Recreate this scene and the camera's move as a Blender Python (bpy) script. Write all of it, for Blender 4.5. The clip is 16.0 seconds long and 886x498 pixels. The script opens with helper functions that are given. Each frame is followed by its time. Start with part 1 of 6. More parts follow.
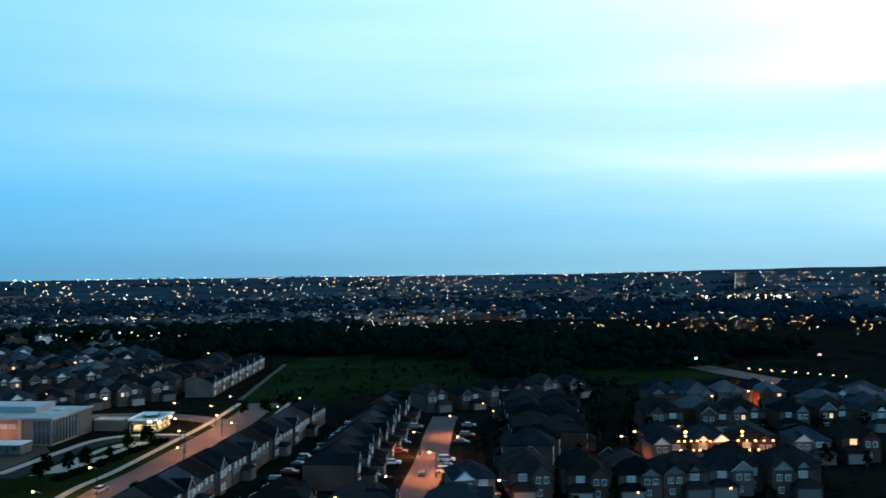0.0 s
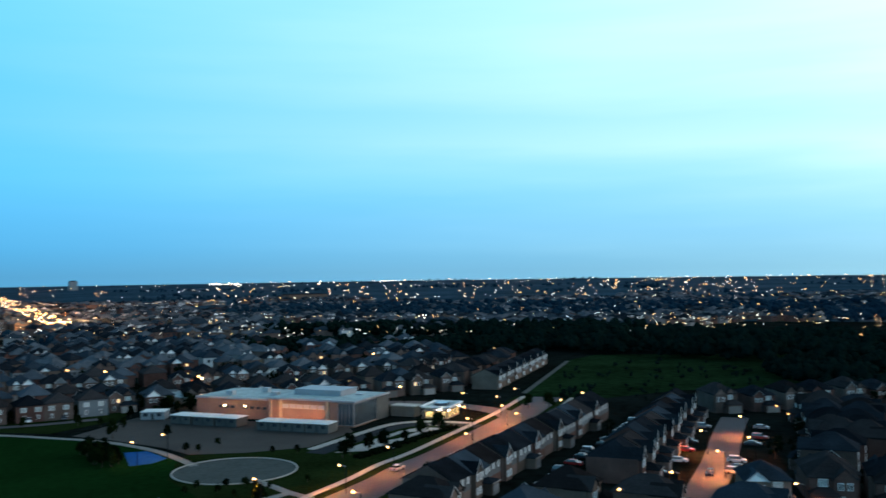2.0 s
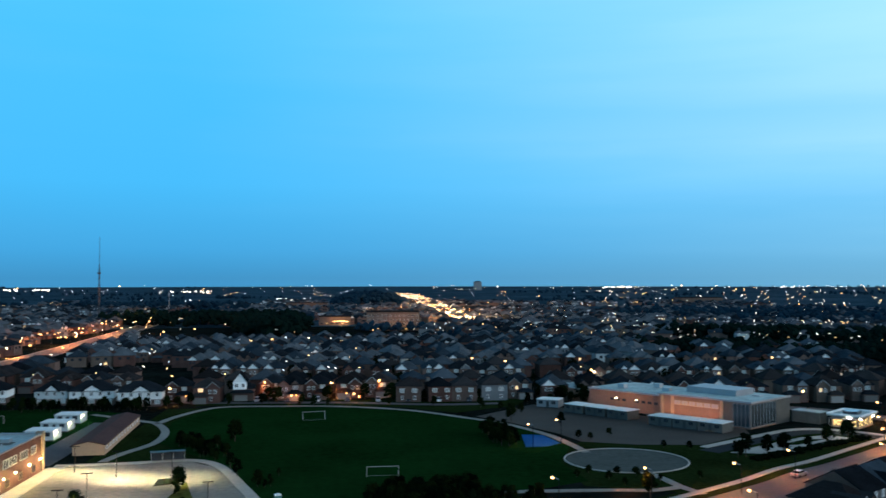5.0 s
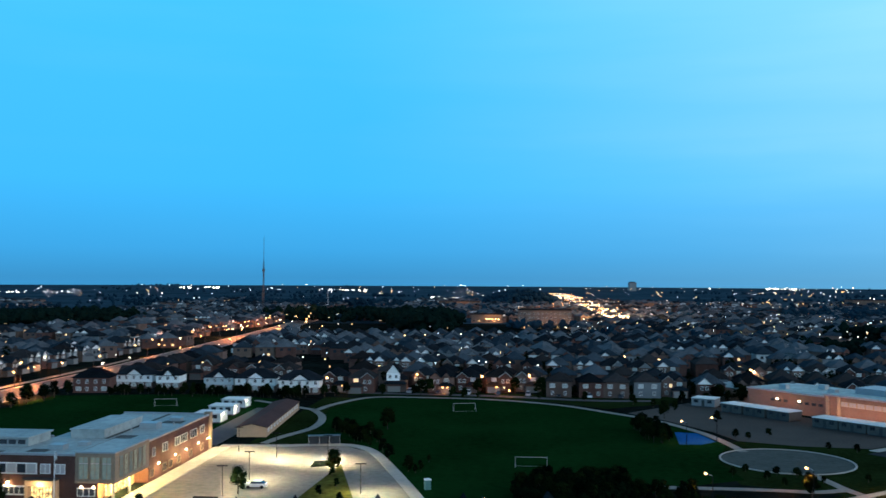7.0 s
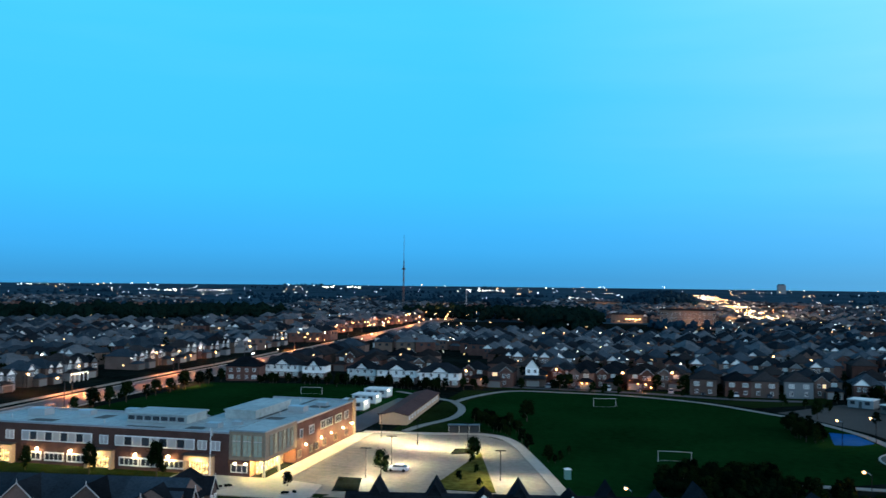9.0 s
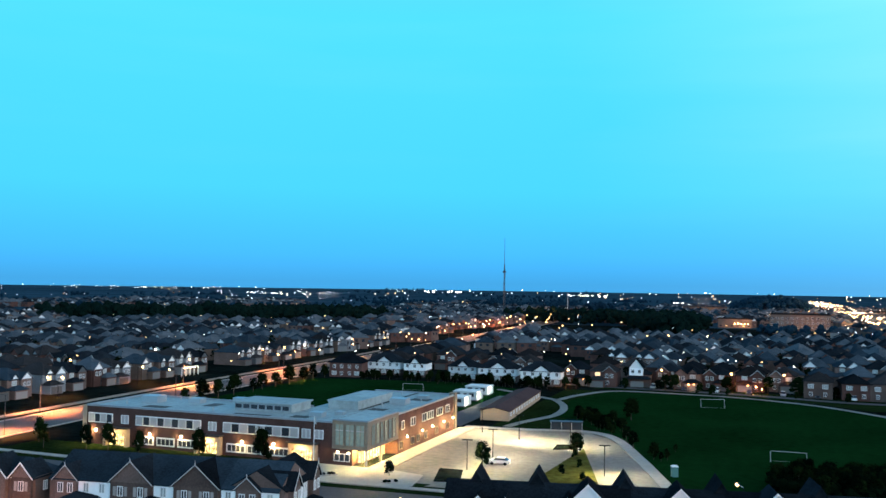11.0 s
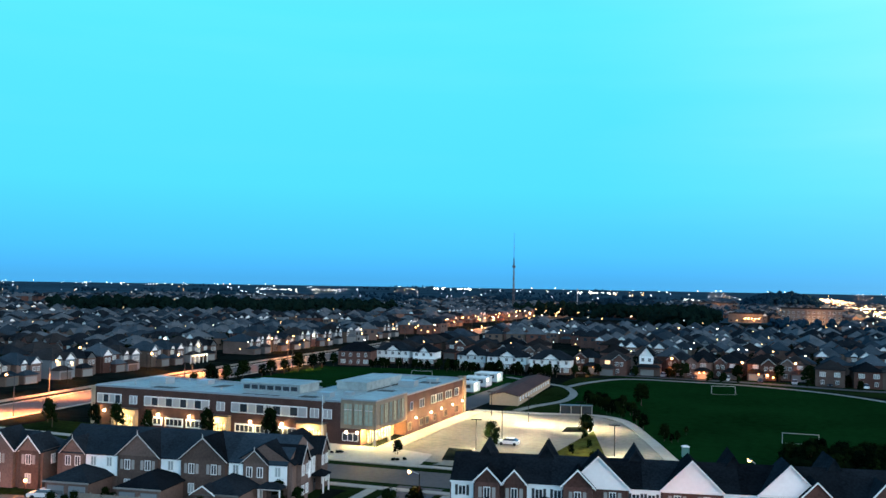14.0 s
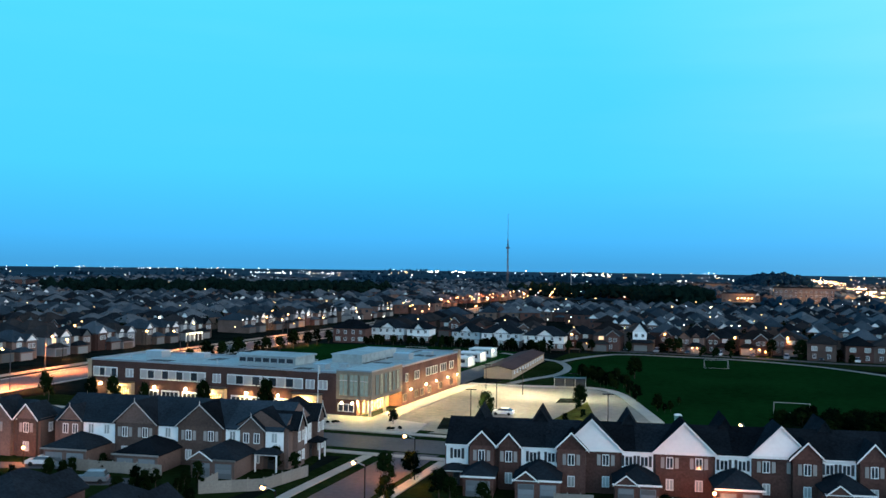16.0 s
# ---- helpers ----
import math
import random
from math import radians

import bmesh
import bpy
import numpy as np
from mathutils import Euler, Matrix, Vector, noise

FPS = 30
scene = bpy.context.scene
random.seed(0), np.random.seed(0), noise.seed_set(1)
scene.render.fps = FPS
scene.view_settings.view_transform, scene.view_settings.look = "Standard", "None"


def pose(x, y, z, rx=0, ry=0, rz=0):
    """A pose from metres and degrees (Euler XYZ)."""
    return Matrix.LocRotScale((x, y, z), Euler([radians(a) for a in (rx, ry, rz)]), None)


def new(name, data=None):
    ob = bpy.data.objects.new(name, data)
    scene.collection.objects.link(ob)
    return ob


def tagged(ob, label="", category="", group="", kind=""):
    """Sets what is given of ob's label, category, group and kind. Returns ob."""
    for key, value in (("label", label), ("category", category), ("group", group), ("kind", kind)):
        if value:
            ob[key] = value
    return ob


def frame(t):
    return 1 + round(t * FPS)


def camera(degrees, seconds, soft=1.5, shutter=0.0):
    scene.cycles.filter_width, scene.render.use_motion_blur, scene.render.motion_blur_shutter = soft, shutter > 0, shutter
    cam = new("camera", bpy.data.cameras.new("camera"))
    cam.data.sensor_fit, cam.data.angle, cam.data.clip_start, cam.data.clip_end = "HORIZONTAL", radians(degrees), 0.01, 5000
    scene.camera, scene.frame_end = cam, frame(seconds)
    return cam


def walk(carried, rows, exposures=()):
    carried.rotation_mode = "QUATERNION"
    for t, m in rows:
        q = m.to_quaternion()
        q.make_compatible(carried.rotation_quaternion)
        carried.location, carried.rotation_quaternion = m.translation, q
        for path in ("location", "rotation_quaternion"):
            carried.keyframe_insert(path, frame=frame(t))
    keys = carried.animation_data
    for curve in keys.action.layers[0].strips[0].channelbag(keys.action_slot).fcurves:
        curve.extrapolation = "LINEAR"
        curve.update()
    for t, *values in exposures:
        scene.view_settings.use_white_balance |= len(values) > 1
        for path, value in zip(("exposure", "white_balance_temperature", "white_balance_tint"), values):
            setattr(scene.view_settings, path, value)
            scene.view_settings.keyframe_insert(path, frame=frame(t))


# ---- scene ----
cam = camera(51.54, 16.0, soft=1.5, shutter=0.45)

# t, x, y, z, yaw, pitch, roll
PATH = [
    (0.0, 0.50, -0.80, 51.57, -46.22, 1.05, -0.65),
    (0.5, 0.25, -1.01, 51.03, -43.00, 1.05, -0.73),
    (1.0, 0.03, -1.14, 50.47, -38.37, 1.14, -0.87),
    (1.5, -0.13, -1.25, 49.90, -33.78, 1.25, -0.80),
    (2.0, -0.22, -1.37, 49.33, -28.82, 1.37, -0.82),
    (2.5, -0.26, -1.48, 48.76, -24.16, 1.46, -0.74),
    (3.0, -0.23, -1.53, 48.21, -19.35, 1.55, -0.58),
    (3.5, -0.14, -1.50, 47.65, -15.25, 1.62, -0.43),
    (4.0, -0.05, -1.38, 47.08, -11.25, 1.68, -0.28),
    (4.5, 0.04, -1.23, 46.51, -7.87, 1.74, -0.15),
    (5.0, 0.12, -1.08, 45.94, -4.68, 1.80, -0.05),
    (7.5, 1.12, -1.79, 43.01, 6.97, 1.82, 0.37),
    (8.0, 1.02, -1.88, 42.29, 9.16, 1.81, 0.40),
    (8.5, 0.87, -1.95, 41.56, 11.19, 1.81, 0.46),
    (9.0, 0.68, -1.96, 40.81, 13.43, 1.85, 0.62),
    (9.5, 0.50, -1.90, 40.06, 15.51, 1.92, 0.73),
    (10.0, 0.33, -1.77, 39.31, 17.40, 1.98, 0.79),
    (12.5, -0.20, 1.32, 35.67, 20.60, 2.24, 0.87),
    (13.0, -0.29, 1.23, 35.05, 20.52, 2.23, 1.03),
    (13.5, -0.29, 1.03, 34.45, 20.43, 2.16, 1.04),
    (14.0, -0.23, 0.74, 33.85, 20.29, 2.01, 0.92),
    (14.5, -0.12, 0.46, 33.24, 20.21, 1.84, 0.85),
    (15.0, -0.05, 0.22, 32.60, 20.09, 1.60, 0.75),
    (15.5, -0.02, 0.09, 31.96, 20.00, 1.36, 0.72),
    (16.0, 0.00, 0.00, 31.31, 19.90, 1.00, 0.71),
]


def eye(x, y, z, yaw, pitch, roll):
    return pose(x, y, z) @ pose(0, 0, 0, 0, 0, yaw) @ pose(0, 0, 0, 90 + pitch) @ pose(0, 0, 0, 0, 0, roll)


EXPOSURES = [(0.0, 0.08, 6350, 10), (1.0, 0.20, 6500, 10), (2.5, 0.30, 6800, 10), (3.5, 0.22, 6650, 10), (5.0, 0.06, 6400, 10), (7.5, 0.1, 6000, 10), (8.5, 0.16, 5950, 10), (10.2, 0.38, 6050, 10), (12.5, 0.62, 6150, 10), (14.0, 0.62, 6250, 10), (15.0, 0.54, 6250, 10), (16.0, 0.40, 6150, 10)]
walk(cam, [(row[0], eye(*row[1:])) for row in PATH], EXPOSURES)

# ---- sky and dusk light ----
world = bpy.data.worlds.new("dusk_sky")
scene.world = world
world.use_nodes = True
wn, wl = world.node_tree.nodes, world.node_tree.links
wn.clear()


def node(kind, **values):
    n = wn.new(kind)
    for k, v in values.items():
        n.inputs[int(k[1:]) if k[0] == "i" and k[1:].isdigit() else k].default_value = v
    return n


def calc(op, a, b=None, clamp=False):
    n = wn.new("ShaderNodeMath")
    n.operation, n.use_clamp = op, clamp
    for k, v in enumerate((a, b)):
        if v is None:
            continue
        if isinstance(v, (int, float)):
            n.inputs[k].default_value = v
        else:
            wl.new(v, n.inputs[k])
    return n.outputs[0]


def ramp_of(value, stops):
    r = wn.new("ShaderNodeValToRGB")
    e = r.color_ramp.elements
    while len(e) < len(stops):
        e.new(0.5)
    for el, (p, c) in zip(e, stops):
        el.position, el.color = p, (*c, 1)
    wl.new(value, r.inputs["Fac"])
    return r.outputs["Color"]


sky = wn.new("ShaderNodeTexSky")
sky.sky_type = "NISHITA"
sky.sun_disc = False
sky.sun_elevation, sky.sun_rotation = radians(2.0), radians(78)
sky.altitude, sky.air_density, sky.dust_density, sky.ozone_density = 150, 1.0, 0.3, 6.0
way = wn.new("ShaderNodeTexCoord")
axes3 = wn.new("ShaderNodeSeparateXYZ")
wl.new(way.outputs["Generated"], axes3.inputs[0])
height = calc("MAXIMUM", axes3.outputs["Z"], 0.0)
# long thin clouds low in the glow
stretch = wn.new("ShaderNodeMapping")
stretch.inputs["Scale"].default_value = (1.6, 1.6, 15.0)
wl.new(way.outputs["Generated"], stretch.inputs["Vector"])
cloud = node("ShaderNodeTexNoise", Scale=1.3, Detail=4.0, Roughness=0.5)
wl.new(stretch.outputs[0], cloud.inputs["Vector"])
veil = calc("MULTIPLY", calc("SUBTRACT", cloud.outputs["Fac"], 0.5), 0.4)
bearing = calc("ADD", calc("MULTIPLY", axes3.outputs["X"], 0.906), calc("MULTIPLY", axes3.outputs["Y"], -0.423))
# the cloud bank sinks towards the glow
lifted = calc("ADD", calc("ADD", height, calc("MULTIPLY", veil, 0.14)), calc("MULTIPLY", calc("SUBTRACT", bearing, 0.36), 0.05))
east = ramp_of(height, [(0.0, (0.052, 0.29, 0.56)), (0.03, (0.058, 0.38, 0.74)), (0.10, (0.068, 0.50, 0.94)), (0.28, (0.080, 0.555, 1.01)), (0.38, (0.11, 0.50, 0.80)), (0.6, (0.085, 0.27, 0.43)), (1.0, (0.020, 0.090, 0.200))])
west = ramp_of(lifted, [(0.0, (0.36, 0.70, 0.84)), (0.05, (0.46, 0.84, 1.0)), (0.095, (0.68, 1.02, 1.18)), (0.122, (0.92, 1.20, 1.32)), (0.148, (0.80, 1.1, 1.25)), (0.175, (0.90, 1.18, 1.32)), (0.21, (0.98, 1.27, 1.42)), (0.28, (1.08, 1.36, 1.50)), (0.38, (1.25, 1.5, 1.65)), (0.6, (0.80, 0.95, 1.05)), (1.0, (0.020, 0.090, 0.200))])
bank = ramp_of(lifted, [(0.095, (0, 0, 0)), (0.118, (3.0, 2.4, 2.1)), (0.132, (1.4, 1.0, 0.8)), (0.155, (0.1, 0.05, 0)), (0.185, (0.6, 0.5, 0.3)), (0.215, (4.0, 3.2, 2.7)), (0.40, (3.6, 2.8, 2.4)), (0.6, (0, 0, 0))])
# share of the afterglow, by bearing
share = calc("POWER", calc("MULTIPLY", calc("ADD", bearing, 0.60), 1 / 1.60, True), 1.3)
core = calc("POWER", share, 9.0)
mixed = wn.new("ShaderNodeMix")
mixed.data_type = "RGBA"
wl.new(calc("ADD", share, calc("MULTIPLY", veil, calc("ADD", share, 0.12)), True), mixed.inputs["Factor"])
wl.new(east, mixed.inputs[6])
wl.new(west, mixed.inputs[7])
both = wn.new("ShaderNodeMix")
both.data_type = "RGBA"
both.inputs["Factor"].default_value = 0.006
# pale blue sky over the south
south = ramp_of(height, [(0.0, (0.25, 0.66, 1.0)), (0.10, (0.37, 0.92, 1.32)), (0.30, (0.44, 0.98, 1.40)), (0.6, (0.14, 0.34, 0.52)), (1.0, (0.020, 0.090, 0.200))])
round_south = wn.new("ShaderNodeMix")
round_south.data_type = "RGBA"
wl.new(calc("MULTIPLY", calc("MULTIPLY", axes3.outputs["Y"], -1.0, True), 0.85), round_south.inputs["Factor"])
wl.new(mixed.outputs[2], round_south.inputs[6])
wl.new(south, round_south.inputs[7])
lit_bank = wn.new("ShaderNodeMix")
lit_bank.data_type, lit_bank.blend_type = "RGBA", "ADD"
wl.new(core, lit_bank.inputs["Factor"])
wl.new(round_south.outputs[2], lit_bank.inputs[6])
wl.new(bank, lit_bank.inputs[7])
wl.new(lit_bank.outputs[2], both.inputs[6])
wl.new(sky.outputs["Color"], both.inputs[7])
bg = node("ShaderNodeBackground", Strength=1.0)
out = wn.new("ShaderNodeOutputWorld")
wl.new(both.outputs[2], bg.inputs["Color"])
wl.new(bg.outputs["Background"], out.inputs["Surface"])

# ---- materials ----


def mat(name, colour, rough=0.8, metal=0.0, vary=0.25, scale=1.0, bump=0.0, per_object=0.0, second=None, big=0.08, emit=None, power=0.0, shine=0.08):
    """A surface with fine grain, broad staining and a shift of tone from object to object."""
    m = bpy.data.materials.new(name)
    m.use_nodes = True
    n, l = m.node_tree.nodes, m.node_tree.links
    b = n["Principled BSDF"]
    b.inputs["Roughness"].default_value = rough
    b.inputs["Metallic"].default_value = metal
    if rough >= 0.8:
        b.inputs["Specular IOR Level"].default_value = shine
    if emit:
        b.inputs["Emission Color"].default_value = (*emit, 1)
        b.inputs["Emission Strength"].default_value = power
        b.inputs["Base Color"].default_value = (*colour, 1)
        return m
    tc = n.new("ShaderNodeTexCoord")
    fine, broad = n.new("ShaderNodeTexNoise"), n.new("ShaderNodeTexNoise")
    fine.inputs["Scale"].default_value = scale
    fine.inputs["Detail"].default_value = 5
    broad.inputs["Scale"].default_value = big
    broad.inputs["Detail"].default_value = 3
    l.new(tc.outputs["Object"], fine.inputs["Vector"])
    l.new(tc.outputs["Object"], broad.inputs["Vector"])
    mix = n.new("ShaderNodeMath")
    mix.operation = "MULTIPLY_ADD"
    l.new(fine.outputs["Fac"], mix.inputs[0])
    mix.inputs[1].default_value = 0.5
    half = n.new("ShaderNodeMath")
    half.operation = "MULTIPLY"
    half.inputs[1].default_value = 0.5
    l.new(broad.outputs["Fac"], half.inputs[0])
    l.new(half.outputs[0], mix.inputs[2])
    ramp = n.new("ShaderNodeValToRGB")
    c0 = tuple(max(0.0, c * (1 - vary)) for c in colour)
    c1 = tuple(min(1.0, c * (1 + vary)) for c in (second or colour))
    ramp.color_ramp.elements[0].position, ramp.color_ramp.elements[1].position = 0.32, 0.68
    ramp.color_ramp.elements[0].color, ramp.color_ramp.elements[1].color = (*c0, 1), (*c1, 1)
    l.new(mix.outputs[0], ramp.inputs["Fac"])
    colour_out = ramp.outputs["Color"]
    if per_object:
        info = n.new("ShaderNodeObjectInfo")
        hsv = n.new("ShaderNodeHueSaturation")
        rng = n.new("ShaderNodeMapRange")
        rng.inputs["To Min"].default_value, rng.inputs["To Max"].default_value = 1 - per_object, 1 + per_object
        l.new(info.outputs["Random"], rng.inputs["Value"])
        l.new(rng.outputs["Result"], hsv.inputs["Value"])
        l.new(colour_out, hsv.inputs["Color"])
        colour_out = hsv.outputs["Color"]
    l.new(colour_out, b.inputs["Base Color"])
    if bump:
        bn = n.new("ShaderNodeBump")
        bn.inputs["Strength"].default_value = bump
        bn.inputs["Distance"].default_value = 0.05
        l.new(fine.outputs["Fac"], bn.inputs["Height"])
        l.new(bn.outputs["Normal"], b.inputs["Normal"])
    return m


def glow(name, colour, power):
    return mat(name, colour, emit=colour, power=power)


def interior(name, colour, power, spread=0.88):
    """A lit room behind glass: brighter and darker patches of lamps, walls and furniture."""
    m = glow(name, colour, power)
    m.node_tree.nodes["Principled BSDF"].inputs["Base Color"].default_value = (*(0.12 * c for c in colour), 1)
    n, l = m.node_tree.nodes, m.node_tree.links
    tc, noise, span = n.new("ShaderNodeTexCoord"), n.new("ShaderNodeTexNoise"), n.new("ShaderNodeMapRange")
    noise.inputs["Scale"].default_value, noise.inputs["Detail"].default_value = 1.4, 2
    span.inputs["From Min"].default_value, span.inputs["From Max"].default_value = 0.35, 0.65
    span.inputs["To Min"].default_value, span.inputs["To Max"].default_value = (1 - spread) * power, (1 + spread) * power
    l.new(tc.outputs["Object"], noise.inputs["Vector"])
    l.new(noise.outputs["Fac"], span.inputs["Value"])
    l.new(span.outputs["Result"], n["Principled BSDF"].inputs["Emission Strength"])
    return m


def glass(name, colour, rough=0.08):
    m = mat(name, colour, rough, vary=0.2, scale=0.6, per_object=0.3)
    m.node_tree.nodes["Principled BSDF"].inputs["Specular IOR Level"].default_value = 0.8
    return m


# land colour is lifted towards blue to stand for distance haze
M_GROUND = mat("haze_blue_land", (0.0200, 0.0500, 0.0750), 0.95, vary=0.6, scale=0.05, big=0.004, second=(0.0210, 0.0470, 0.0680), shine=0.0)
M_TURF = mat("mown_turf", (0.0042, 0.0220, 0.0054), 0.95, vary=0.4, scale=0.5, big=0.035, bump=0.4, shine=0.0)
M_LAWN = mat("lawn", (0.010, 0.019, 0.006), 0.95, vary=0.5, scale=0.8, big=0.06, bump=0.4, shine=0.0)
# brighter yellow copy of the lawn, lamplight on the island put into its colour
M_GRASS_LIT = mat("lamplit_grass", (0.055, 0.062, 0.016), 0.95, vary=0.5, scale=0.8, big=0.2, bump=0.4, shine=0.0)
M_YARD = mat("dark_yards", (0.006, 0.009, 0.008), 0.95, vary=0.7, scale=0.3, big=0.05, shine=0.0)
M_MEADOW = mat("rough_meadow", (0.0075, 0.0200, 0.0080), 0.95, vary=0.7, scale=0.25, big=0.03, bump=0.5, shine=0.0)
M_GRAVEL = mat("school_yard_gravel", (0.056, 0.049, 0.044), 0.95, vary=0.3, scale=1.5, big=0.05, bump=0.3)
M_ASPHALT = mat("asphalt", (0.076, 0.075, 0.081), 0.85, vary=0.25, scale=1.2, big=0.06, bump=0.2)
M_FRESH = mat("fresh_dark_asphalt", (0.020, 0.025, 0.029), 0.9, vary=0.2, scale=1.2, big=0.06, shine=0.02)
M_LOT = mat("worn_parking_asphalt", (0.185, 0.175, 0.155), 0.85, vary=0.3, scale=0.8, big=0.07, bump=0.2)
M_ROADWAY = mat("worn_pale_asphalt", (0.095, 0.090, 0.086), 0.85, vary=0.25, scale=1.0, big=0.05, bump=0.2)
M_CONCRETE = mat("concrete_paving", (0.34, 0.32, 0.29), 0.9, vary=0.15, scale=1.0, big=0.15, bump=0.1)
M_WORN = mat("worn_road_paint", (0.24, 0.23, 0.21), 0.8, vary=0.3, scale=2)
M_PAD = mat("splash_pad_paving", (0.052, 0.060, 0.055), 0.9, vary=0.3, scale=0.8, big=0.2)
M_PATH = mat("worn_path_concrete", (0.20, 0.195, 0.18), 0.9, vary=0.25, scale=1.0, big=0.15)
M_BLUE = mat("blue_court_coating", (0.010, 0.075, 0.24), 0.9, vary=0.2, scale=1.0, big=0.2, shine=0.0)
M_BRICK = mat("red_brick", (0.086, 0.047, 0.040), 0.9, vary=0.4, scale=4, big=0.25, bump=0.3, per_object=0.3)
M_BRICK_B = mat("brown_brick", (0.118, 0.083, 0.072), 0.9, vary=0.35, scale=4, big=0.25, bump=0.3, per_object=0.35)
M_BRICK_G = mat("buff_brick", (0.110, 0.086, 0.072), 0.9, vary=0.3, scale=4, big=0.25, bump=0.3, per_object=0.4, shine=0.0)
M_SIDING = mat("white_siding", (0.80, 0.82, 0.82), 0.7, vary=0.06, scale=2, per_object=0.12)
M_SIDING_P = mat("pale_grey_siding", (0.46, 0.52, 0.54), 0.7, vary=0.08, scale=2)
M_SIDING_G = mat("grey_siding", (0.125, 0.145, 0.16), 0.75, vary=0.12, scale=2, per_object=0.5)
M_GARAGE = mat("painted_garage_door", (0.15, 0.145, 0.14), 0.6, vary=0.1, scale=2, per_object=0.8)
M_RUBBER = mat("tyre_rubber", (0.02, 0.02, 0.02), 0.9, vary=0.2, scale=4)
M_CAR_W = mat("white_car_paint", (0.75, 0.75, 0.76), 0.25, vary=0.03, scale=1)
M_CAR_S = mat("silver_car_paint", (0.38, 0.40, 0.43), 0.3, 0.6, vary=0.03, scale=1)
M_CAR_D = mat("dark_car_paint", (0.035, 0.038, 0.05), 0.25, vary=0.05, scale=1, per_object=0.5)
M_CAR_R = mat("red_car_paint", (0.35, 0.02, 0.02), 0.28, vary=0.05, scale=1)
M_FENCE = mat("weathered_fence_boards", (0.24, 0.225, 0.20), 0.9, vary=0.25, scale=5, per_object=0.12)
M_FRAME = mat("grey_window_frames", (0.52, 0.51, 0.50), 0.6, vary=0.08, scale=2)
M_TRIM = mat("white_trim", (0.78, 0.78, 0.77), 0.6, vary=0.05, scale=2)
M_SHINGLE = mat("charcoal_shingles", (0.0112, 0.0150, 0.0192), 0.9, vary=0.5, scale=3.0, big=0.2, bump=0.4, per_object=0.45, shine=0.0)
M_SHINGLE_B = mat("brown_shingles", (0.0225, 0.0215, 0.0225), 0.9, vary=0.4, scale=3.0, big=0.2, bump=0.4, per_object=0.5, shine=0.0)
# slate, grey and pale ones carry a blue lift for haze on far roofs
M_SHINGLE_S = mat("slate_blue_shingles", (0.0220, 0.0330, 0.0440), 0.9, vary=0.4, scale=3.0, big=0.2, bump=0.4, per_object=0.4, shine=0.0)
M_SHINGLE_G = mat("grey_haze_shingles", (0.0470, 0.0610, 0.0750), 0.9, vary=0.4, scale=3.0, big=0.2, bump=0.4, per_object=0.4, shine=0.0)
M_SHINGLE_HAZE = mat("pale_haze_shingles", (0.0760, 0.0890, 0.1020), 0.9, vary=0.4, scale=3.0, big=0.2, bump=0.4, per_object=0.3, shine=0.0)
M_RAKE = mat("dull_rake_paint", (0.30, 0.31, 0.32), 0.7, vary=0.15, scale=2, per_object=0.5)
M_ROOF = mat("pale_roof_membrane", (0.27, 0.315, 0.315), 0.6, vary=0.35, scale=0.8, big=0.08)
M_ROOF_T = mat("pale_teal_roof_gravel", (0.34, 0.42, 0.42), 0.8, vary=0.35, scale=0.8, big=0.1)
M_ROOF_P = mat("white_roof_membrane", (0.66, 0.68, 0.67), 0.8, vary=0.12, scale=0.8, big=0.2)
M_ROOF_D = mat("red_brown_roof_sheet", (0.075, 0.040, 0.036), 0.85, vary=0.25, scale=1.0, shine=0.03)
M_METAL = mat("grey_metal_cladding", (0.30, 0.31, 0.33), 0.45, 0.5, vary=0.12, scale=1.0, big=0.2)
M_POLE = mat("dull_black_paint", (0.012, 0.012, 0.013), 0.9, vary=0.1, scale=2, shine=0.0)
M_DARKMETAL = mat("dark_metal", (0.05, 0.05, 0.055), 0.5, 0.6, vary=0.15, scale=2)
M_GALV = mat("galvanised_steel", (0.42, 0.43, 0.44), 0.45, 0.8, vary=0.12, scale=3)
M_WHITE = mat("white_enamel", (0.80, 0.80, 0.80), 0.35, vary=0.05, scale=2)
M_GOAL = mat("dull_white_goal_paint", (0.38, 0.39, 0.38), 0.6, vary=0.15, scale=2)
M_PANEL = mat("tan_brick_panels", (0.24, 0.185, 0.135), 0.85, vary=0.15, scale=1.5, big=0.2)
M_PANEL_D = mat("grey_portable_cladding", (0.085, 0.088, 0.085), 0.8, vary=0.2, scale=1.5, big=0.3, per_object=0.2)
M_STUCCO = mat("tan_stucco", (0.40, 0.29, 0.20), 0.9, vary=0.12, scale=1.5, big=0.2)
M_TOILET = mat("green_plastic", (0.07, 0.19, 0.18), 0.6, vary=0.05, scale=2)
M_SHUTTER = mat("tan_shutter_paint", (0.30, 0.275, 0.26), 0.7, vary=0.1, scale=3, per_object=0.15)
M_GLASS = glass("window_glass", (0.03, 0.036, 0.045))
# pale base colour stands in for sky reflected in the panes
M_GLASS_L = glass("pale_window_glass", (0.36, 0.40, 0.40), 0.2)
M_PALE_PANEL = mat("pale_spandrel_panels", (0.36, 0.345, 0.345), 0.5, vary=0.12, scale=1.5)
M_TANBRICK = mat("tan_red_brick", (0.21, 0.135, 0.105), 0.9, vary=0.2, scale=1.5, big=0.15, bump=0.2)
M_GLASS_G = glass("dark_curtain_glass", (0.030, 0.045, 0.055), 0.15)
M_GLASS_DIM = interior("dimly_lit_glass", (0.60, 0.78, 0.70), 0.13, 0.2)
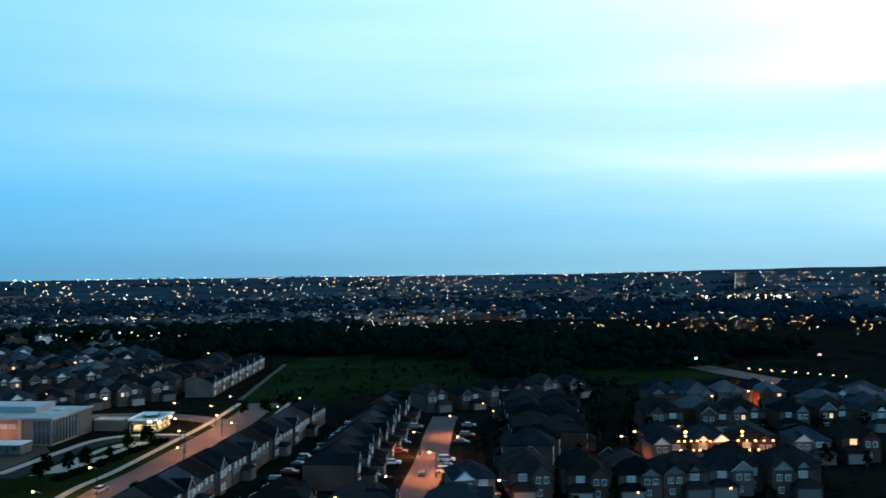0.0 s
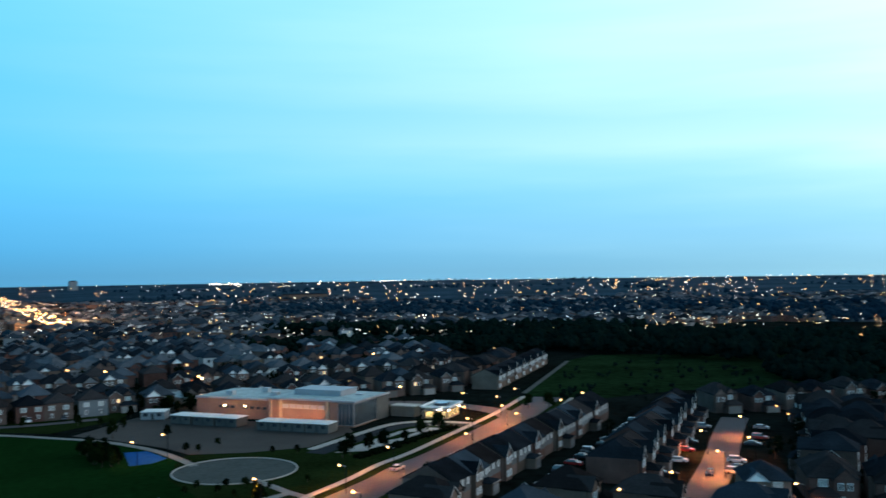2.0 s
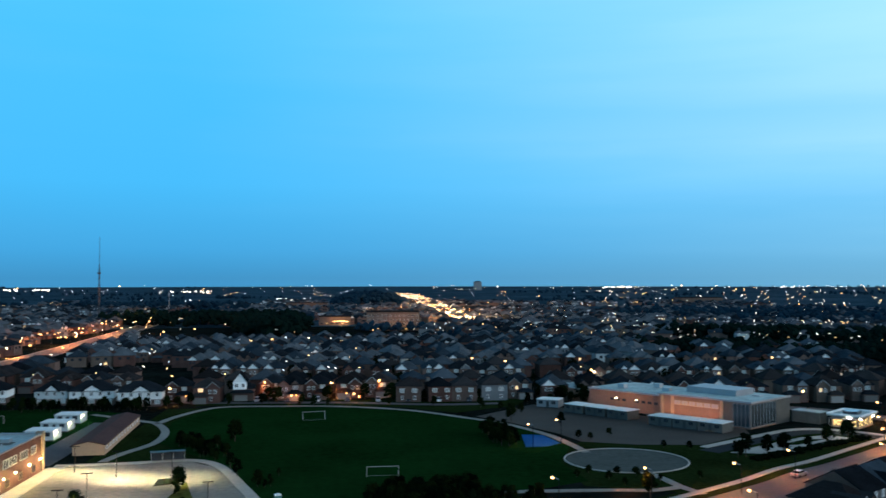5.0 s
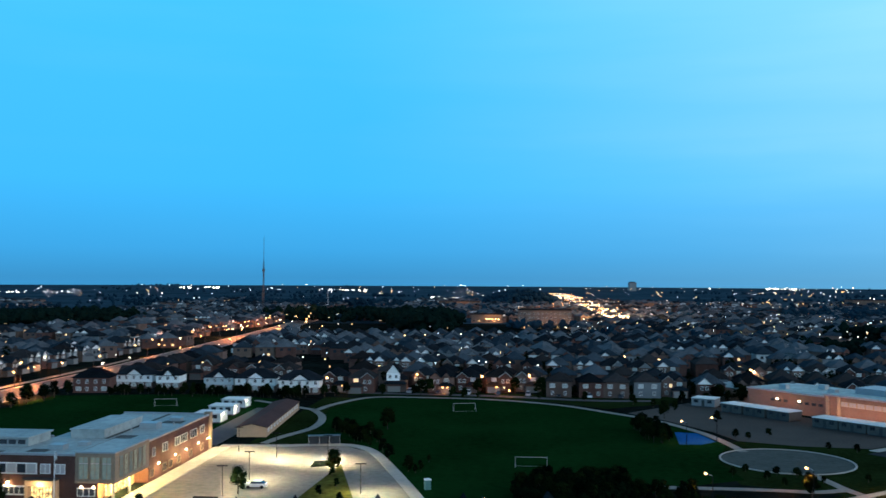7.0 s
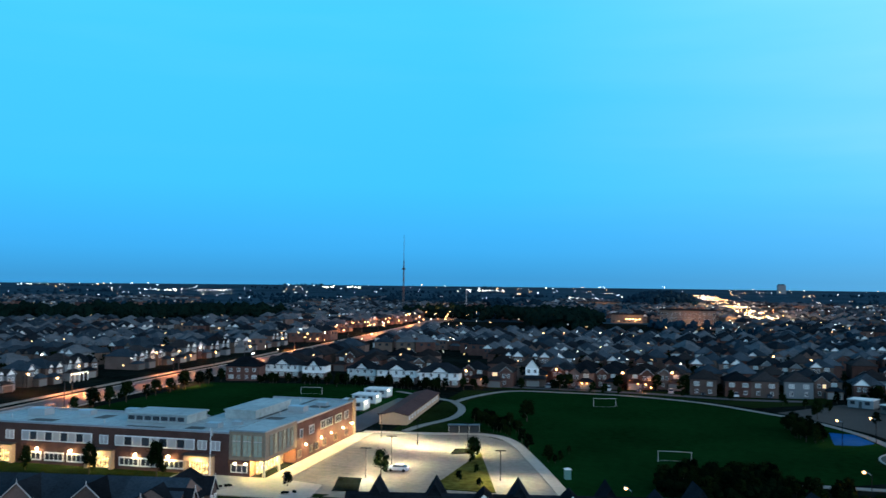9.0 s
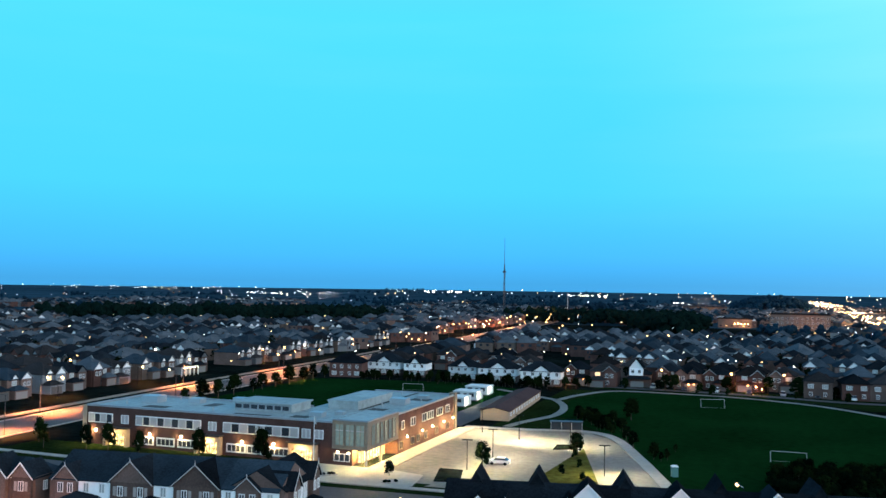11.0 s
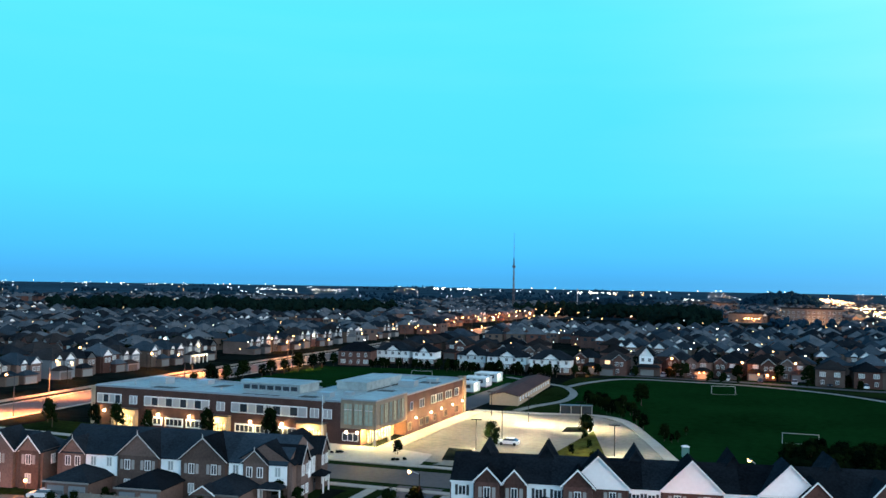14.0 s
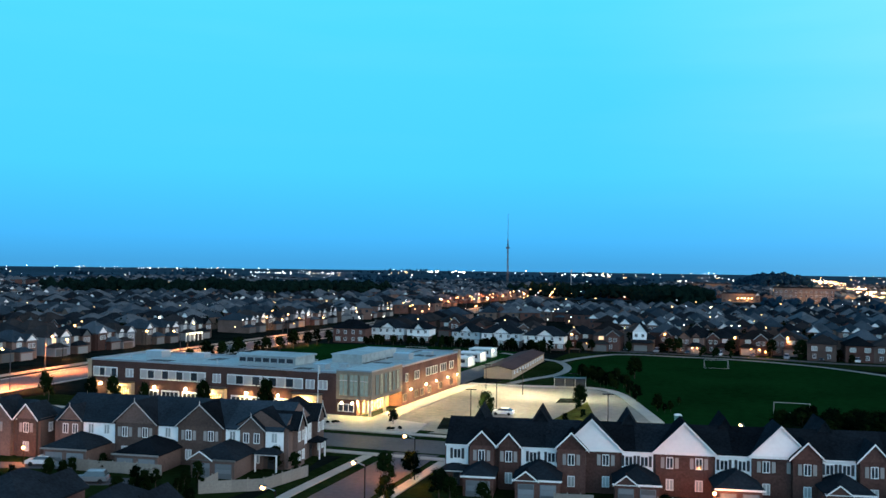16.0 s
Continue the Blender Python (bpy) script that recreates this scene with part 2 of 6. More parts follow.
M_GLASS_DUSK = interior("lit_stairwell_glass", (0.85, 0.86, 0.62), 0.24, 0.3)
M_BARK = mat("bark", (0.055, 0.042, 0.032), 0.95, vary=0.3, scale=6, bump=0.5)
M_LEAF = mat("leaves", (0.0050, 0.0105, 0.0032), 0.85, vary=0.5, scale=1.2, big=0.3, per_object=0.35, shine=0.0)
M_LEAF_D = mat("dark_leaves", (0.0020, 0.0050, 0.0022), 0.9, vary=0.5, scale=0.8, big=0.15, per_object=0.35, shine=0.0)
# blue in this copy of the foliage stands for haze over distant trees
M_WOODS = mat("haze_blue_foliage", (0.0082, 0.0240, 0.0400), 0.95, vary=0.5, scale=0.3, big=0.02, shine=0.0)
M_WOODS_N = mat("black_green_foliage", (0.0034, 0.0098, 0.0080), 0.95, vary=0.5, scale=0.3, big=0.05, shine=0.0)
M_SODIUM = glow("sodium_lamp", (1.0, 0.50, 0.17), 11.0)
M_WARM = glow("warm_lamp", (1.0, 0.74, 0.40), 20.0)
M_RED = glow("red_lamp", (1.0, 0.10, 0.12), 12.0)
M_GREEN = glow("green_lamp", (0.25, 1.0, 0.65), 10.0)
M_LIT = glow("lit_window", (1.0, 0.62, 0.28), 1.1)
M_SHOP = interior("lit_shopfront", (1.0, 0.70, 0.28), 1.25)
M_DECO = glow("festoon_lamp", (1.0, 0.42, 0.11), 11.0)
M_HEADLIGHT = glow("headlight", (1.0, 0.93, 0.82), 9.0)
M_PORCH = glow("porch_lamp_glass", (1.0, 0.46, 0.14), 5.0)
M_FAR_SODIUM = glow("far_sodium", (1.0, 0.50, 0.18), 14.0)
M_FAR_WARM = glow("far_warm", (1.0, 0.86, 0.66), 14.0)
M_FAR_COOL = glow("far_cool", (0.84, 0.93, 1.0), 10.0)

# ---- mesh helpers ----


class Geo:
    """Gathers faces of one mesh; every call takes metres in the mesh's own axes."""

    def __init__(self):
        self.v, self.f, self.m = [], [], []

    def face(self, pts, k=0):
        i = len(self.v)
        self.v += [tuple(p) for p in pts]
        self.f.append(tuple(range(i, i + len(pts))))
        self.m.append(k)
        return self

    def box(self, x0, x1, y0, y1, z0, z1, k=0):
        a = [(x0, y0), (x1, y0), (x1, y1), (x0, y1)]
        return self.prism(a, z0, z1, k)

    def prism(self, pts, z0, z1, k=0, top=None):
        n, i = len(pts), len(self.v)
        self.v += [(p[0], p[1], z0) for p in pts] + [(p[0], p[1], z1) for p in pts]
        self.f.append(tuple(i + j for j in range(n - 1, -1, -1)))
        self.f.append(tuple(i + n + j for j in range(n)))
        self.f += [(i + j, i + (j + 1) % n, i + n + (j + 1) % n, i + n + j) for j in range(n)]
        self.m += [k, k if top is None else top] + [k] * n
        return self

    def tube(self, p, q, r0, r1, n=6, k=0):
        p, q = Vector(p), Vector(q)
        t = (q - p).to_track_quat("Z", "Y").to_matrix()
        i = len(self.v)
        for c, r in ((p, r0), (q, r1)):
            self.v += [tuple(c + t @ Vector((r * math.cos(2 * math.pi * j / n), r * math.sin(2 * math.pi * j / n), 0))) for j in range(n)]
        self.f += [(i + j, i + (j + 1) % n, i + n + (j + 1) % n, i + n + j) for j in range(n)]
        self.f += [tuple(i + j for j in range(n - 1, -1, -1)), tuple(i + n + j for j in range(n))]
        self.m += [k] * (n + 2)
        return self

    def blob(self, c, r, squash=0.8, rng=random, k=0):
        """A small uneven clump."""
        i, n = len(self.v), 6
        self.v.append((c[0], c[1], c[2] + r * squash * rng.uniform(0.8, 1.2)))
        for z, s in ((0.45, 0.8), (-0.35, 0.9)):
            for j in range(n):
                a, q = 2 * math.pi * (j + 0.5 * (z < 0)) / n + rng.uniform(-0.3, 0.3), r * s * rng.uniform(0.7, 1.25)
                self.v.append((c[0] + q * math.cos(a), c[1] + q * math.sin(a), c[2] + r * squash * (z + rng.uniform(-0.25, 0.25))))
        self.v.append((c[0], c[1], c[2] - r * squash * 0.8))
        self.f += [(i, i + 1 + j, i + 1 + (j + 1) % n) for j in range(n)]
        for j in range(n):
            a, b, e, d = i + 1 + j, i + 1 + (j + 1) % n, i + 1 + n + j, i + 1 + n + (j + 1) % n
            self.f += [(a, e, b), (b, e, d)]
        self.f += [(i + 1 + 2 * n, i + 1 + n + (j + 1) % n, i + 1 + n + j) for j in range(n)]
        self.m += [k] * (4 * n)
        return self

    def spark(self, c, r, k=0):
        """An eight-sided lamp globe."""
        i = len(self.v)
        x, y, z = c
        self.v += [(x + r, y, z), (x - r, y, z), (x, y + r, z), (x, y - r, z), (x, y, z + r), (x, y, z - r)]
        self.f += [(i + a, i + b, i + e) for a, b, e in ((0, 2, 4), (2, 1, 4), (1, 3, 4), (3, 0, 4), (2, 0, 5), (1, 2, 5), (3, 1, 5), (0, 3, 5))]
        self.m += [k] * 8
        return self

    def globe(self, c, r, k=0, n=8):
        """A round lamp globe."""
        i = len(self.v)
        rings = ((0.62, 0.78), (0.0, 1.0), (-0.62, 0.78))
        self.v.append((c[0], c[1], c[2] + r))
        for z, q in rings:
            self.v += [(c[0] + r * q * math.cos(2 * math.pi * j / n), c[1] + r * q * math.sin(2 * math.pi * j / n), c[2] + r * z) for j in range(n)]
        self.v.append((c[0], c[1], c[2] - r))
        self.f += [(i, i + 1 + j, i + 1 + (j + 1) % n) for j in range(n)]
        for a in range(2):
            b = i + 1 + a * n
            self.f += [(b + j, b + n + j, b + n + (j + 1) % n, b + (j + 1) % n) for j in range(n)]
        b = i + 1 + 2 * n
        self.f += [(b + (j + 1) % n, b + j, b + n) for j in range(n)]
        self.m += [k] * (4 * n)
        return self

    def gable(self, x0, x1, y0, y1, z0, rise, over=0.4, k=0, wall=1, thick=0.18):
        """A pitched roof whose ridge runs along y, with the wall of its ends."""
        xm, s = (x0 + x1) / 2, rise / ((x1 - x0) / 2)
        for y in (y0, y1):
            self.face([(x0, y, z0), (x1, y, z0), (xm, y, z0 + rise)] if y == y0 else [(x1, y, z0), (x0, y, z0), (xm, y, z0 + rise)], wall)
        a, b, lo = y0 - over, y1 + over, z0 - s * over
        for side in (-1, 1):
            xe = x0 - over if side < 0 else x1 + over
            p = [(xe, a, lo), (xm, a, z0 + rise), (xm, b, z0 + rise), (xe, b, lo)]
            q = [(u, v, w + thick) for u, v, w in p]
            if side > 0:
                p, q = p[::-1], q[::-1]
            self.face(q[::-1], k).face(p, k)
            for j in range(4):
                self.face([p[j], p[(j + 1) % 4], q[(j + 1) % 4], q[j]], k)
        return self

    def hip(self, x0, x1, y0, y1, z0, rise, over=0.45, k=0, thick=0.15):
        x0, x1, y0, y1 = x0 - over, x1 + over, y0 - over, y1 + over
        w, d = x1 - x0, y1 - y0
        h = min(w, d) / 2
        if w <= d:
            r0, r1 = ((x0 + x1) / 2, y0 + h * 0.95, z0 + rise), ((x0 + x1) / 2, y1 - h * 0.95, z0 + rise)
        else:
            r0, r1 = (x0 + h * 0.95, (y0 + y1) / 2, z0 + rise), (x1 - h * 0.95, (y0 + y1) / 2, z0 + rise)
        a, b, c, d = (x0, y0, z0), (x1, y0, z0), (x1, y1, z0), (x0, y1, z0)
        if w <= d[1] - a[1]:
            self.face([a, b, r0], k).face([b, c, r1, r0], k).face([c, d, r1], k).face([d, a, r0, r1], k)
        else:
            self.face([a, b, r1, r0], k).face([b, c, r1], k).face([c, d, r0, r1], k).face([d, a, r0], k)
        self.prism([p[:2] for p in (a, b, c, d)], z0 - thick, z0 - 0.004, k)
        return self

    def add(self, other, m, shift=None):
        """Takes in a copy of another set of faces at the pose m; shift: where its materials lie in this one's list."""
        i = len(self.v)
        self.v += [tuple(m @ Vector(p)) for p in other.v]
        self.f += [tuple(i + k for k in f) for f in other.f]
        self.m += [shift[k] for k in other.m] if shift else other.m
        return self

    def mesh(self, name, *materials):
        me = bpy.data.meshes.new(name)
        me.from_pydata(self.v, [], self.f)
        for m in materials:
            me.materials.append(m)
        if len(materials) > 1:
            me.polygons.foreach_set("material_index", [min(k, len(materials) - 1) for k in self.m])
        me.update()
        return me


def part(name, geo, materials, parent=None, label="", at=None):
    """One mesh object, under its thing when there is one."""
    data = geo if isinstance(geo, bpy.types.Mesh) else geo.mesh(name, *(materials if isinstance(materials, (list, tuple)) else [materials]))
    ob = new(name, data)
    if parent:
        ob.parent = parent
    if at:
        ob.matrix_basis = at
    if label:
        tagged(ob, label)
    return ob


def thing(name, m, label, category, group=""):
    ob = new(name)
    ob.empty_display_size = 0.5
    ob.matrix_basis = m
    return tagged(ob, label, category, group)


def area(name, pts, z0, z1, material, label, category="ground"):
    """A flat piece of the setting with real thickness."""
    ob = part(name, Geo().prism(pts, z0, z1), material)
    return tagged(ob, label, category, kind="structure")


def band(pts, width, side=0.0):
    """The outline of a strip along a line of points."""
    left, right = [], []
    for i, p in enumerate(pts):
        a, b = Vector(pts[max(i - 1, 0)][:2]), Vector(pts[min(i + 1, len(pts) - 1)][:2])
        d = (b - a).normalized()
        n = Vector((-d.y, d.x))
        c = Vector(p[:2]) + n * side
        left.append(tuple(c + n * width / 2))
        right.append(tuple(c - n * width / 2))
    return right, left


def smooth(pts, steps=6):
    """A curve through the points."""
    outp = []
    for i in range(len(pts) - 1):
        p = [Vector(pts[max(0, min(len(pts) - 1, i + j))]) for j in (-1, 0, 1, 2)]
        for s in range(steps):
            t = s / steps
            outp.append(tuple(0.5 * (2 * p[1] + (p[2] - p[0]) * t + (2 * p[0] - 5 * p[1] + 4 * p[2] - p[3]) * t * t + (3 * p[1] - p[0] - 3 * p[2] + p[3]) * t**3)))
    return outp + [tuple(pts[-1])]


def strip(name, pts, width, z0, z1, material, label, category="road", side=0.0):
    g = Geo()
    right, left = band(pts, width, side)
    for i in range(len(pts) - 1):
        g.prism([right[i], right[i + 1], left[i + 1], left[i]], z0, z1)
    return tagged(part(name, g, material), label, category, kind="structure")


def place(x, y, turn, z=0.0):
    return pose(x, y, z, 0, 0, turn)

# ---- ground, roads and paving ----
R = 4950.0
ring = [(R * math.cos(2 * math.pi * i / 96), R * math.sin(2 * math.pi * i / 96)) for i in range(96)]
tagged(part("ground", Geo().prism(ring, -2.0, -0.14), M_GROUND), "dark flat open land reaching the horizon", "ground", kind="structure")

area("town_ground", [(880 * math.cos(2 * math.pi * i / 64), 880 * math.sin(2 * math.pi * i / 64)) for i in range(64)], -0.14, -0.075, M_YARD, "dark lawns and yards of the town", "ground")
ridge = Geo()
for i in range(30):
    p, q = radians(50 + 1.5 * i), radians(51.5 + 1.5 * i)
    h0, h1 = (26 * math.sin(min(1.0, k / 16) * math.pi / 2) ** 2 + 1.5 * math.sin(1.7 * k) for k in (i, i + 1))
    a, b = (4300 * math.sin(p), 4300 * math.cos(p)), (4300 * math.sin(q), 4300 * math.cos(q))
    c, d = (4900 * math.sin(p), 4900 * math.cos(p)), (4900 * math.sin(q), 4900 * math.cos(q))
    ridge.face([(*a, -0.1), (*b, -0.1), (*d, h1), (*c, h0)][::-1])
    ridge.face([(*c, -0.1), (*d, -0.1), (*d, h1), (*c, h0)])
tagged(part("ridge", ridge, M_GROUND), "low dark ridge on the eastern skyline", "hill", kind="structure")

field = [(-22, 168), (-26, 196), (-36, 230), (-58, 262), (-62, 300), (-54, 330), (-30, 331), (-9, 329), (14, 318), (31, 300), (43, 285), (52, 266), (55, 246), (48, 226), (50, 205), (36, 197), (12, 176)]
area("sports_field", field, -0.06, 0.0, M_TURF, "dark green mown sports field", "grass")
area("side_lawn", [(-66, 236), (-40, 236), (-58, 262), (-62, 300), (-54, 330), (-70, 330), (-70, 236)], -0.06, -0.02, M_LAWN, "unmown lawn beside the long shed", "grass")
area("back_field", [(-170, 232), (-82, 232), (-82, 320), (-112, 334), (-168, 322)], -0.06, 0.0, M_TURF, "dark green playing field behind the school", "grass")
area("school_yard", [(56, 268), (46, 288), (36, 303), (60, 330), (116, 276), (112, 262), (92, 246), (74, 248), (60, 254)], -0.06, 0.012, M_GRAVEL, "grey-brown gravel school yard", "ground")
area("park_lawn", [(48, 200), (48, 226), (54, 246), (60, 254), (74, 248), (92, 246), (112, 262), (150, 262), (150, 250), (118, 226), (84, 203), (68, 192)], -0.06, -0.016, M_LAWN, "park lawn round the splash pad", "grass")
area("meadow", [(190, 276), (206, 306), (298, 402), (330, 420), (420, 360), (330, 250), (262, 278)], -0.06, 0.0, M_MEADOW, "rough green meadow before the woods", "grass")

ROAD_A = smooth([(-330, 158), (-200, 150), (-120, 147), (-66, 148), (-28, 150), (8, 152), (40, 161), (62, 174), (77, 184.4), (92, 195.6), (104, 206), (117.5, 215.2), (145.5, 237.8), (160, 249.5), (177, 264), (206, 291)])
strip("verge_1", ROAD_A, 25, -0.06, 0.006, M_LAWN, "grass verges along the street", "grass")
road_a = strip("road_a", ROAD_A, 11, -0.05, 0.02, M_ASPHALT, "two-lane asphalt street curving past the school")
strip("pavement_1", ROAD_A, 1.8, -0.05, 0.14, M_CONCRETE, "concrete pavement along the street", "pavement", side=9.5)
strip("pavement_2", ROAD_A, 1.8, -0.05, 0.14, M_CONCRETE, "concrete pavement along the street", "pavement", side=-9.5)
CROSS = [(-51, 60), (-53.4, 90), (-54.8, 112), (-55.6, 142)]
strip("road_b", CROSS, 7.8, -0.05, 0.016, M_ASPHALT, "asphalt side street joining the school street")
strip("verge_2", CROSS[:3] + [(-55.4, 138)], 21, -0.06, -0.006, M_LAWN, "grass verges along the side street", "grass")
strip("pavement_3", CROSS[:3] + [(-55.4, 137.5)], 1.6, -0.05, 0.14, M_CONCRETE, "concrete pavement beside the side street", "pavement", side=6.9)
strip("pavement_4", CROSS[:3] + [(-55.4, 137.5)], 1.6, -0.05, 0.14, M_CONCRETE, "concrete pavement beside the side street", "pavement", side=-6.1)
ARTERY = smooth([(-172, 60), (-178, 150), (-184, 240), (-186, 330), (-187, 420), (-192, 520), (-200, 700), (-215, 950), (-230, 1300)])
strip("road_c", ARTERY, 17, -0.05, 0.024, M_ROADWAY, "wide lit arterial road")
strip("kerb_1", ARTERY, 0.5, -0.05, 0.16, M_CONCRETE, "pale concrete kerb of the arterial road", "kerb", side=8.7)
strip("kerb_2", ARTERY, 0.5, -0.05, 0.16, M_CONCRETE, "pale concrete kerb of the arterial road", "kerb", side=-8.7)
strip("noise_wall", [p for p in ARTERY if p[1] < 470], 0.35, -0.05, 0.6, M_PATH, "low pale wall along the arterial road", "wall", side=13)
STREET_2 = [(120, 125.5), (141.2, 144.3), (171.5, 168.6), (208, 200.5), (228, 217)]
strip("road_d", STREET_2, 8.6, -0.05, 0.018, M_ASPHALT, "orange-lit residential street")
STREET_3 = [(205, 306), (296, 400)]
strip("road_e", STREET_3, 2.2, -0.05, 0.03, M_PAD, "pale path beside the meadow", "path")
strip("road_f", smooth([(-110, 352), (-54, 344), (-10, 341), (24, 333), (48, 334)]), 4.5, -0.05, 0.03, M_ASPHALT, "residential street north of the field")
area("front_verge", [(-62, 337), (-20, 337.5), (14, 326), (30, 312), (56, 330), (60, 348), (-62, 348)], -0.06, -0.028, M_LAWN, "dark lawns before the houses north of the field", "grass")
strip("road_g", smooth([(420, 226), (396, 186), (384, 160), (382, 142), (384, 118), (392, 60)]), 15, -0.05, 0.03, M_ASPHALT, "far lit road")
strip("path_1", smooth([(-66, 296), (-62, 314), (-52, 332), (-30, 333), (-9, 330.5), (14, 319.4), (31.5, 301.4), (43.2, 287), (52.5, 266), (56, 250), (57.5, 238)]), 2.4, -0.04, 0.05, M_PATH, "narrow pale footpath round the field", "path")
strip("path_2", smooth([(-92, 318), (-72, 302), (-66, 296), (-60, 280), (-59, 262), (-64, 246), (-66, 236)]), 2.4, -0.04, 0.05, M_PATH, "winding footpath beside the long shed", "path")
strip("path_3", smooth([(69.5, 197.5), (62, 194.6), (52, 195.4), (40, 195.6), (30, 195.0), (20, 190), (12, 181)]), 2.4, -0.04, 0.06, M_PATH, "footpath between park and street", "path")
strip("path_4", smooth([(66, 213), (67.6, 205), (68.8, 197.5), (71.2, 190)]), 2.2, -0.04, 0.065, M_PATH, "short path from the splash pad to the street", "path")

area("yard_lawn_1", [(-150, 96), (-70, 96), (-66, 120), (-70, 140), (-150, 136)], -0.06, -0.02, M_LAWN, "dark lawns and yards round the terrace", "grass")
area("yard_lawn_2", [(-47, 96), (60, 100), (64, 150), (-53, 140)], -0.06, -0.02, M_LAWN, "dark lawns and yards round the terrace", "grass")
strip("drive_1", [(-99, 102.5), (-84, 109)], 4.0, -0.05, 0.02, M_ASPHALT, "short asphalt drive before the terrace", "drive")
strip("drive_2", [(-112, 109), (-99, 113.4)], 4.0, -0.05, 0.02, M_ASPHALT, "short asphalt drive before the terrace", "drive")
strip("portable_lane", [(-82, 232), (-82, 300)], 9, -0.05, 0.02, M_ASPHALT, "asphalt lane beside the portable classrooms", "road")

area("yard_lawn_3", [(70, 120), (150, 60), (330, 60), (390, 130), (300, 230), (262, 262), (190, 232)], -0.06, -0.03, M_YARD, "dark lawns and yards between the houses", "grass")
area("meadow_2", [(300, 236), (392, 190), (470, 230), (440, 330), (420, 352), (334, 246)], -0.06, -0.02, M_MEADOW, "rough dark meadow before the far road", "grass")

# splash pad: paved disc with a raised rim
pad = [(65 + 15.2 * math.cos(2 * math.pi * i / 40), 227 + 15.2 * math.sin(2 * math.pi * i / 40)) for i in range(40)]
area("splash_pad", pad, -0.05, 0.04, M_PAD, "round grey paved splash pad", "paving")
g = Geo()
for i in range(40):
    a, b = 2 * math.pi * i / 40, 2 * math.pi * (i + 1) / 40
    g.prism([(65 + r * math.cos(t), 227 + r * math.sin(t)) for r, t in ((15.2, a), (15.6, a), (15.6, b), (15.2, b))], -0.05, 0.2)
tagged(part("rim", g, M_CONCRETE), "pale concrete rim of the splash pad", "kerb", kind="structure")
area("blue_court", [(43, 247), (49, 247.5), (53.5, 252), (51, 265), (45, 266.5)], -0.05, 0.06, M_BLUE, "bright blue coated play court", "court")
strip("drive", smooth([(91, 242.4), (101, 249.7), (116, 260.4), (127.5, 267.6), (136, 268.2), (144, 263.5), (151, 254.5)]), 2.6, -0.05, 0.12, M_CONCRETE, "pale concrete walk along the school driveway", "pavement")
strip("drive_lane", smooth([(90, 236.5), (97, 241.8), (107, 249.6), (118, 257.4), (128, 262.8), (136, 263.2), (141, 258.8), (150, 249)]), 6.0, -0.05, 0.05, M_FRESH, "dark lane of the school driveway")
area("drop_off", [(95, 234.5), (110, 245), (124, 254.6), (134, 258), (138, 252), (128, 246), (117, 240), (104, 232)], -0.05, 0.07, M_CONCRETE, "pale paved drop-off bays beside the driveway", "pavement")
area("drop_off_island", [(112, 243), (124, 251.5), (129, 251), (118, 243.5)], -0.04, 0.16, M_LAWN, "planted island between the drop-off bays", "grass")
strip("road_h", smooth([(168, 256), (171, 272), (168, 288), (160, 303), (146, 314), (124, 321)]), 9, -0.05, 0.019, M_ASPHALT, "residential street leading north from the junction")

# school car park
lot = [(-75, 160), (-75, 229), (-45, 235.5), (-37, 227.5), (-27.5, 203.5), (-21.5, 186), (-14, 162)]
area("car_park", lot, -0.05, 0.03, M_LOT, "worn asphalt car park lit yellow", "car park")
strip("car_park_walk", smooth([(-76, 231.5), (-60, 233), (-45, 236), (-36, 228), (-27, 204), (-21, 186), (-14, 164)]), 2.6, -0.05, 0.16, M_CONCRETE, "concrete walk bordering the car park", "pavement")
area("school_walk", [(-77, 171), (-72.5, 171), (-73, 230), (-77, 229)], -0.05, 0.17, M_CONCRETE, "concrete walk beside the school", "pavement")
area("school_plaza", [(-90, 164), (-87.5, 158.5), (-82, 156), (-67, 156.5), (-62.5, 159), (-64, 169), (-72.5, 171.4), (-96, 171.4), (-96, 165)], -0.05, 0.17, M_CONCRETE, "concrete plaza at the school entrance", "pavement")
area("school_front_lawn", [(-160, 158), (-62, 157.6), (-60, 162), (-96, 163), (-96, 171.4), (-160, 171.4)], -0.05, 0.10, M_LAWN, "strip of lawn before the school", "grass")
area("island", [(-40.5, 211), (-43, 172), (-30, 172)], -0.05, 0.2, M_GRASS_LIT, "grassy traffic island with a kerb", "grass")

area("island_2", [(-60.5, 165), (-55.5, 166), (-58.5, 177), (-63.5, 177)], -0.05, 0.18, M_YARD, "kerbed planted island in the car park", "kerb")
area("island_3", [(-47, 207.5), (-42.5, 209.5), (-43.5, 215.5), (-47.5, 214)], -0.05, 0.18, M_YARD, "kerbed planted island in the car park", "kerb")
lines = Geo()
for i in range(14):
    lines.box(-72.6, -67.6, 180 + 2.9 * i, 180.14 + 2.9 * i, 0.03, 0.036)
for i in range(7):
    for sd in (0, 5.2):
        lines.box(-55.5 + sd, -50.6 + sd, 180 + 2.9 * i, 180.14 + 2.9 * i, 0.03, 0.036)
lines.box(-50.55, -50.4, 180, 197.6, 0.03, 0.036)
tagged(part("bay_lines", lines, M_WORN), "worn white parking bay lines", "road marking", kind="structure")

# ---- the large school ----


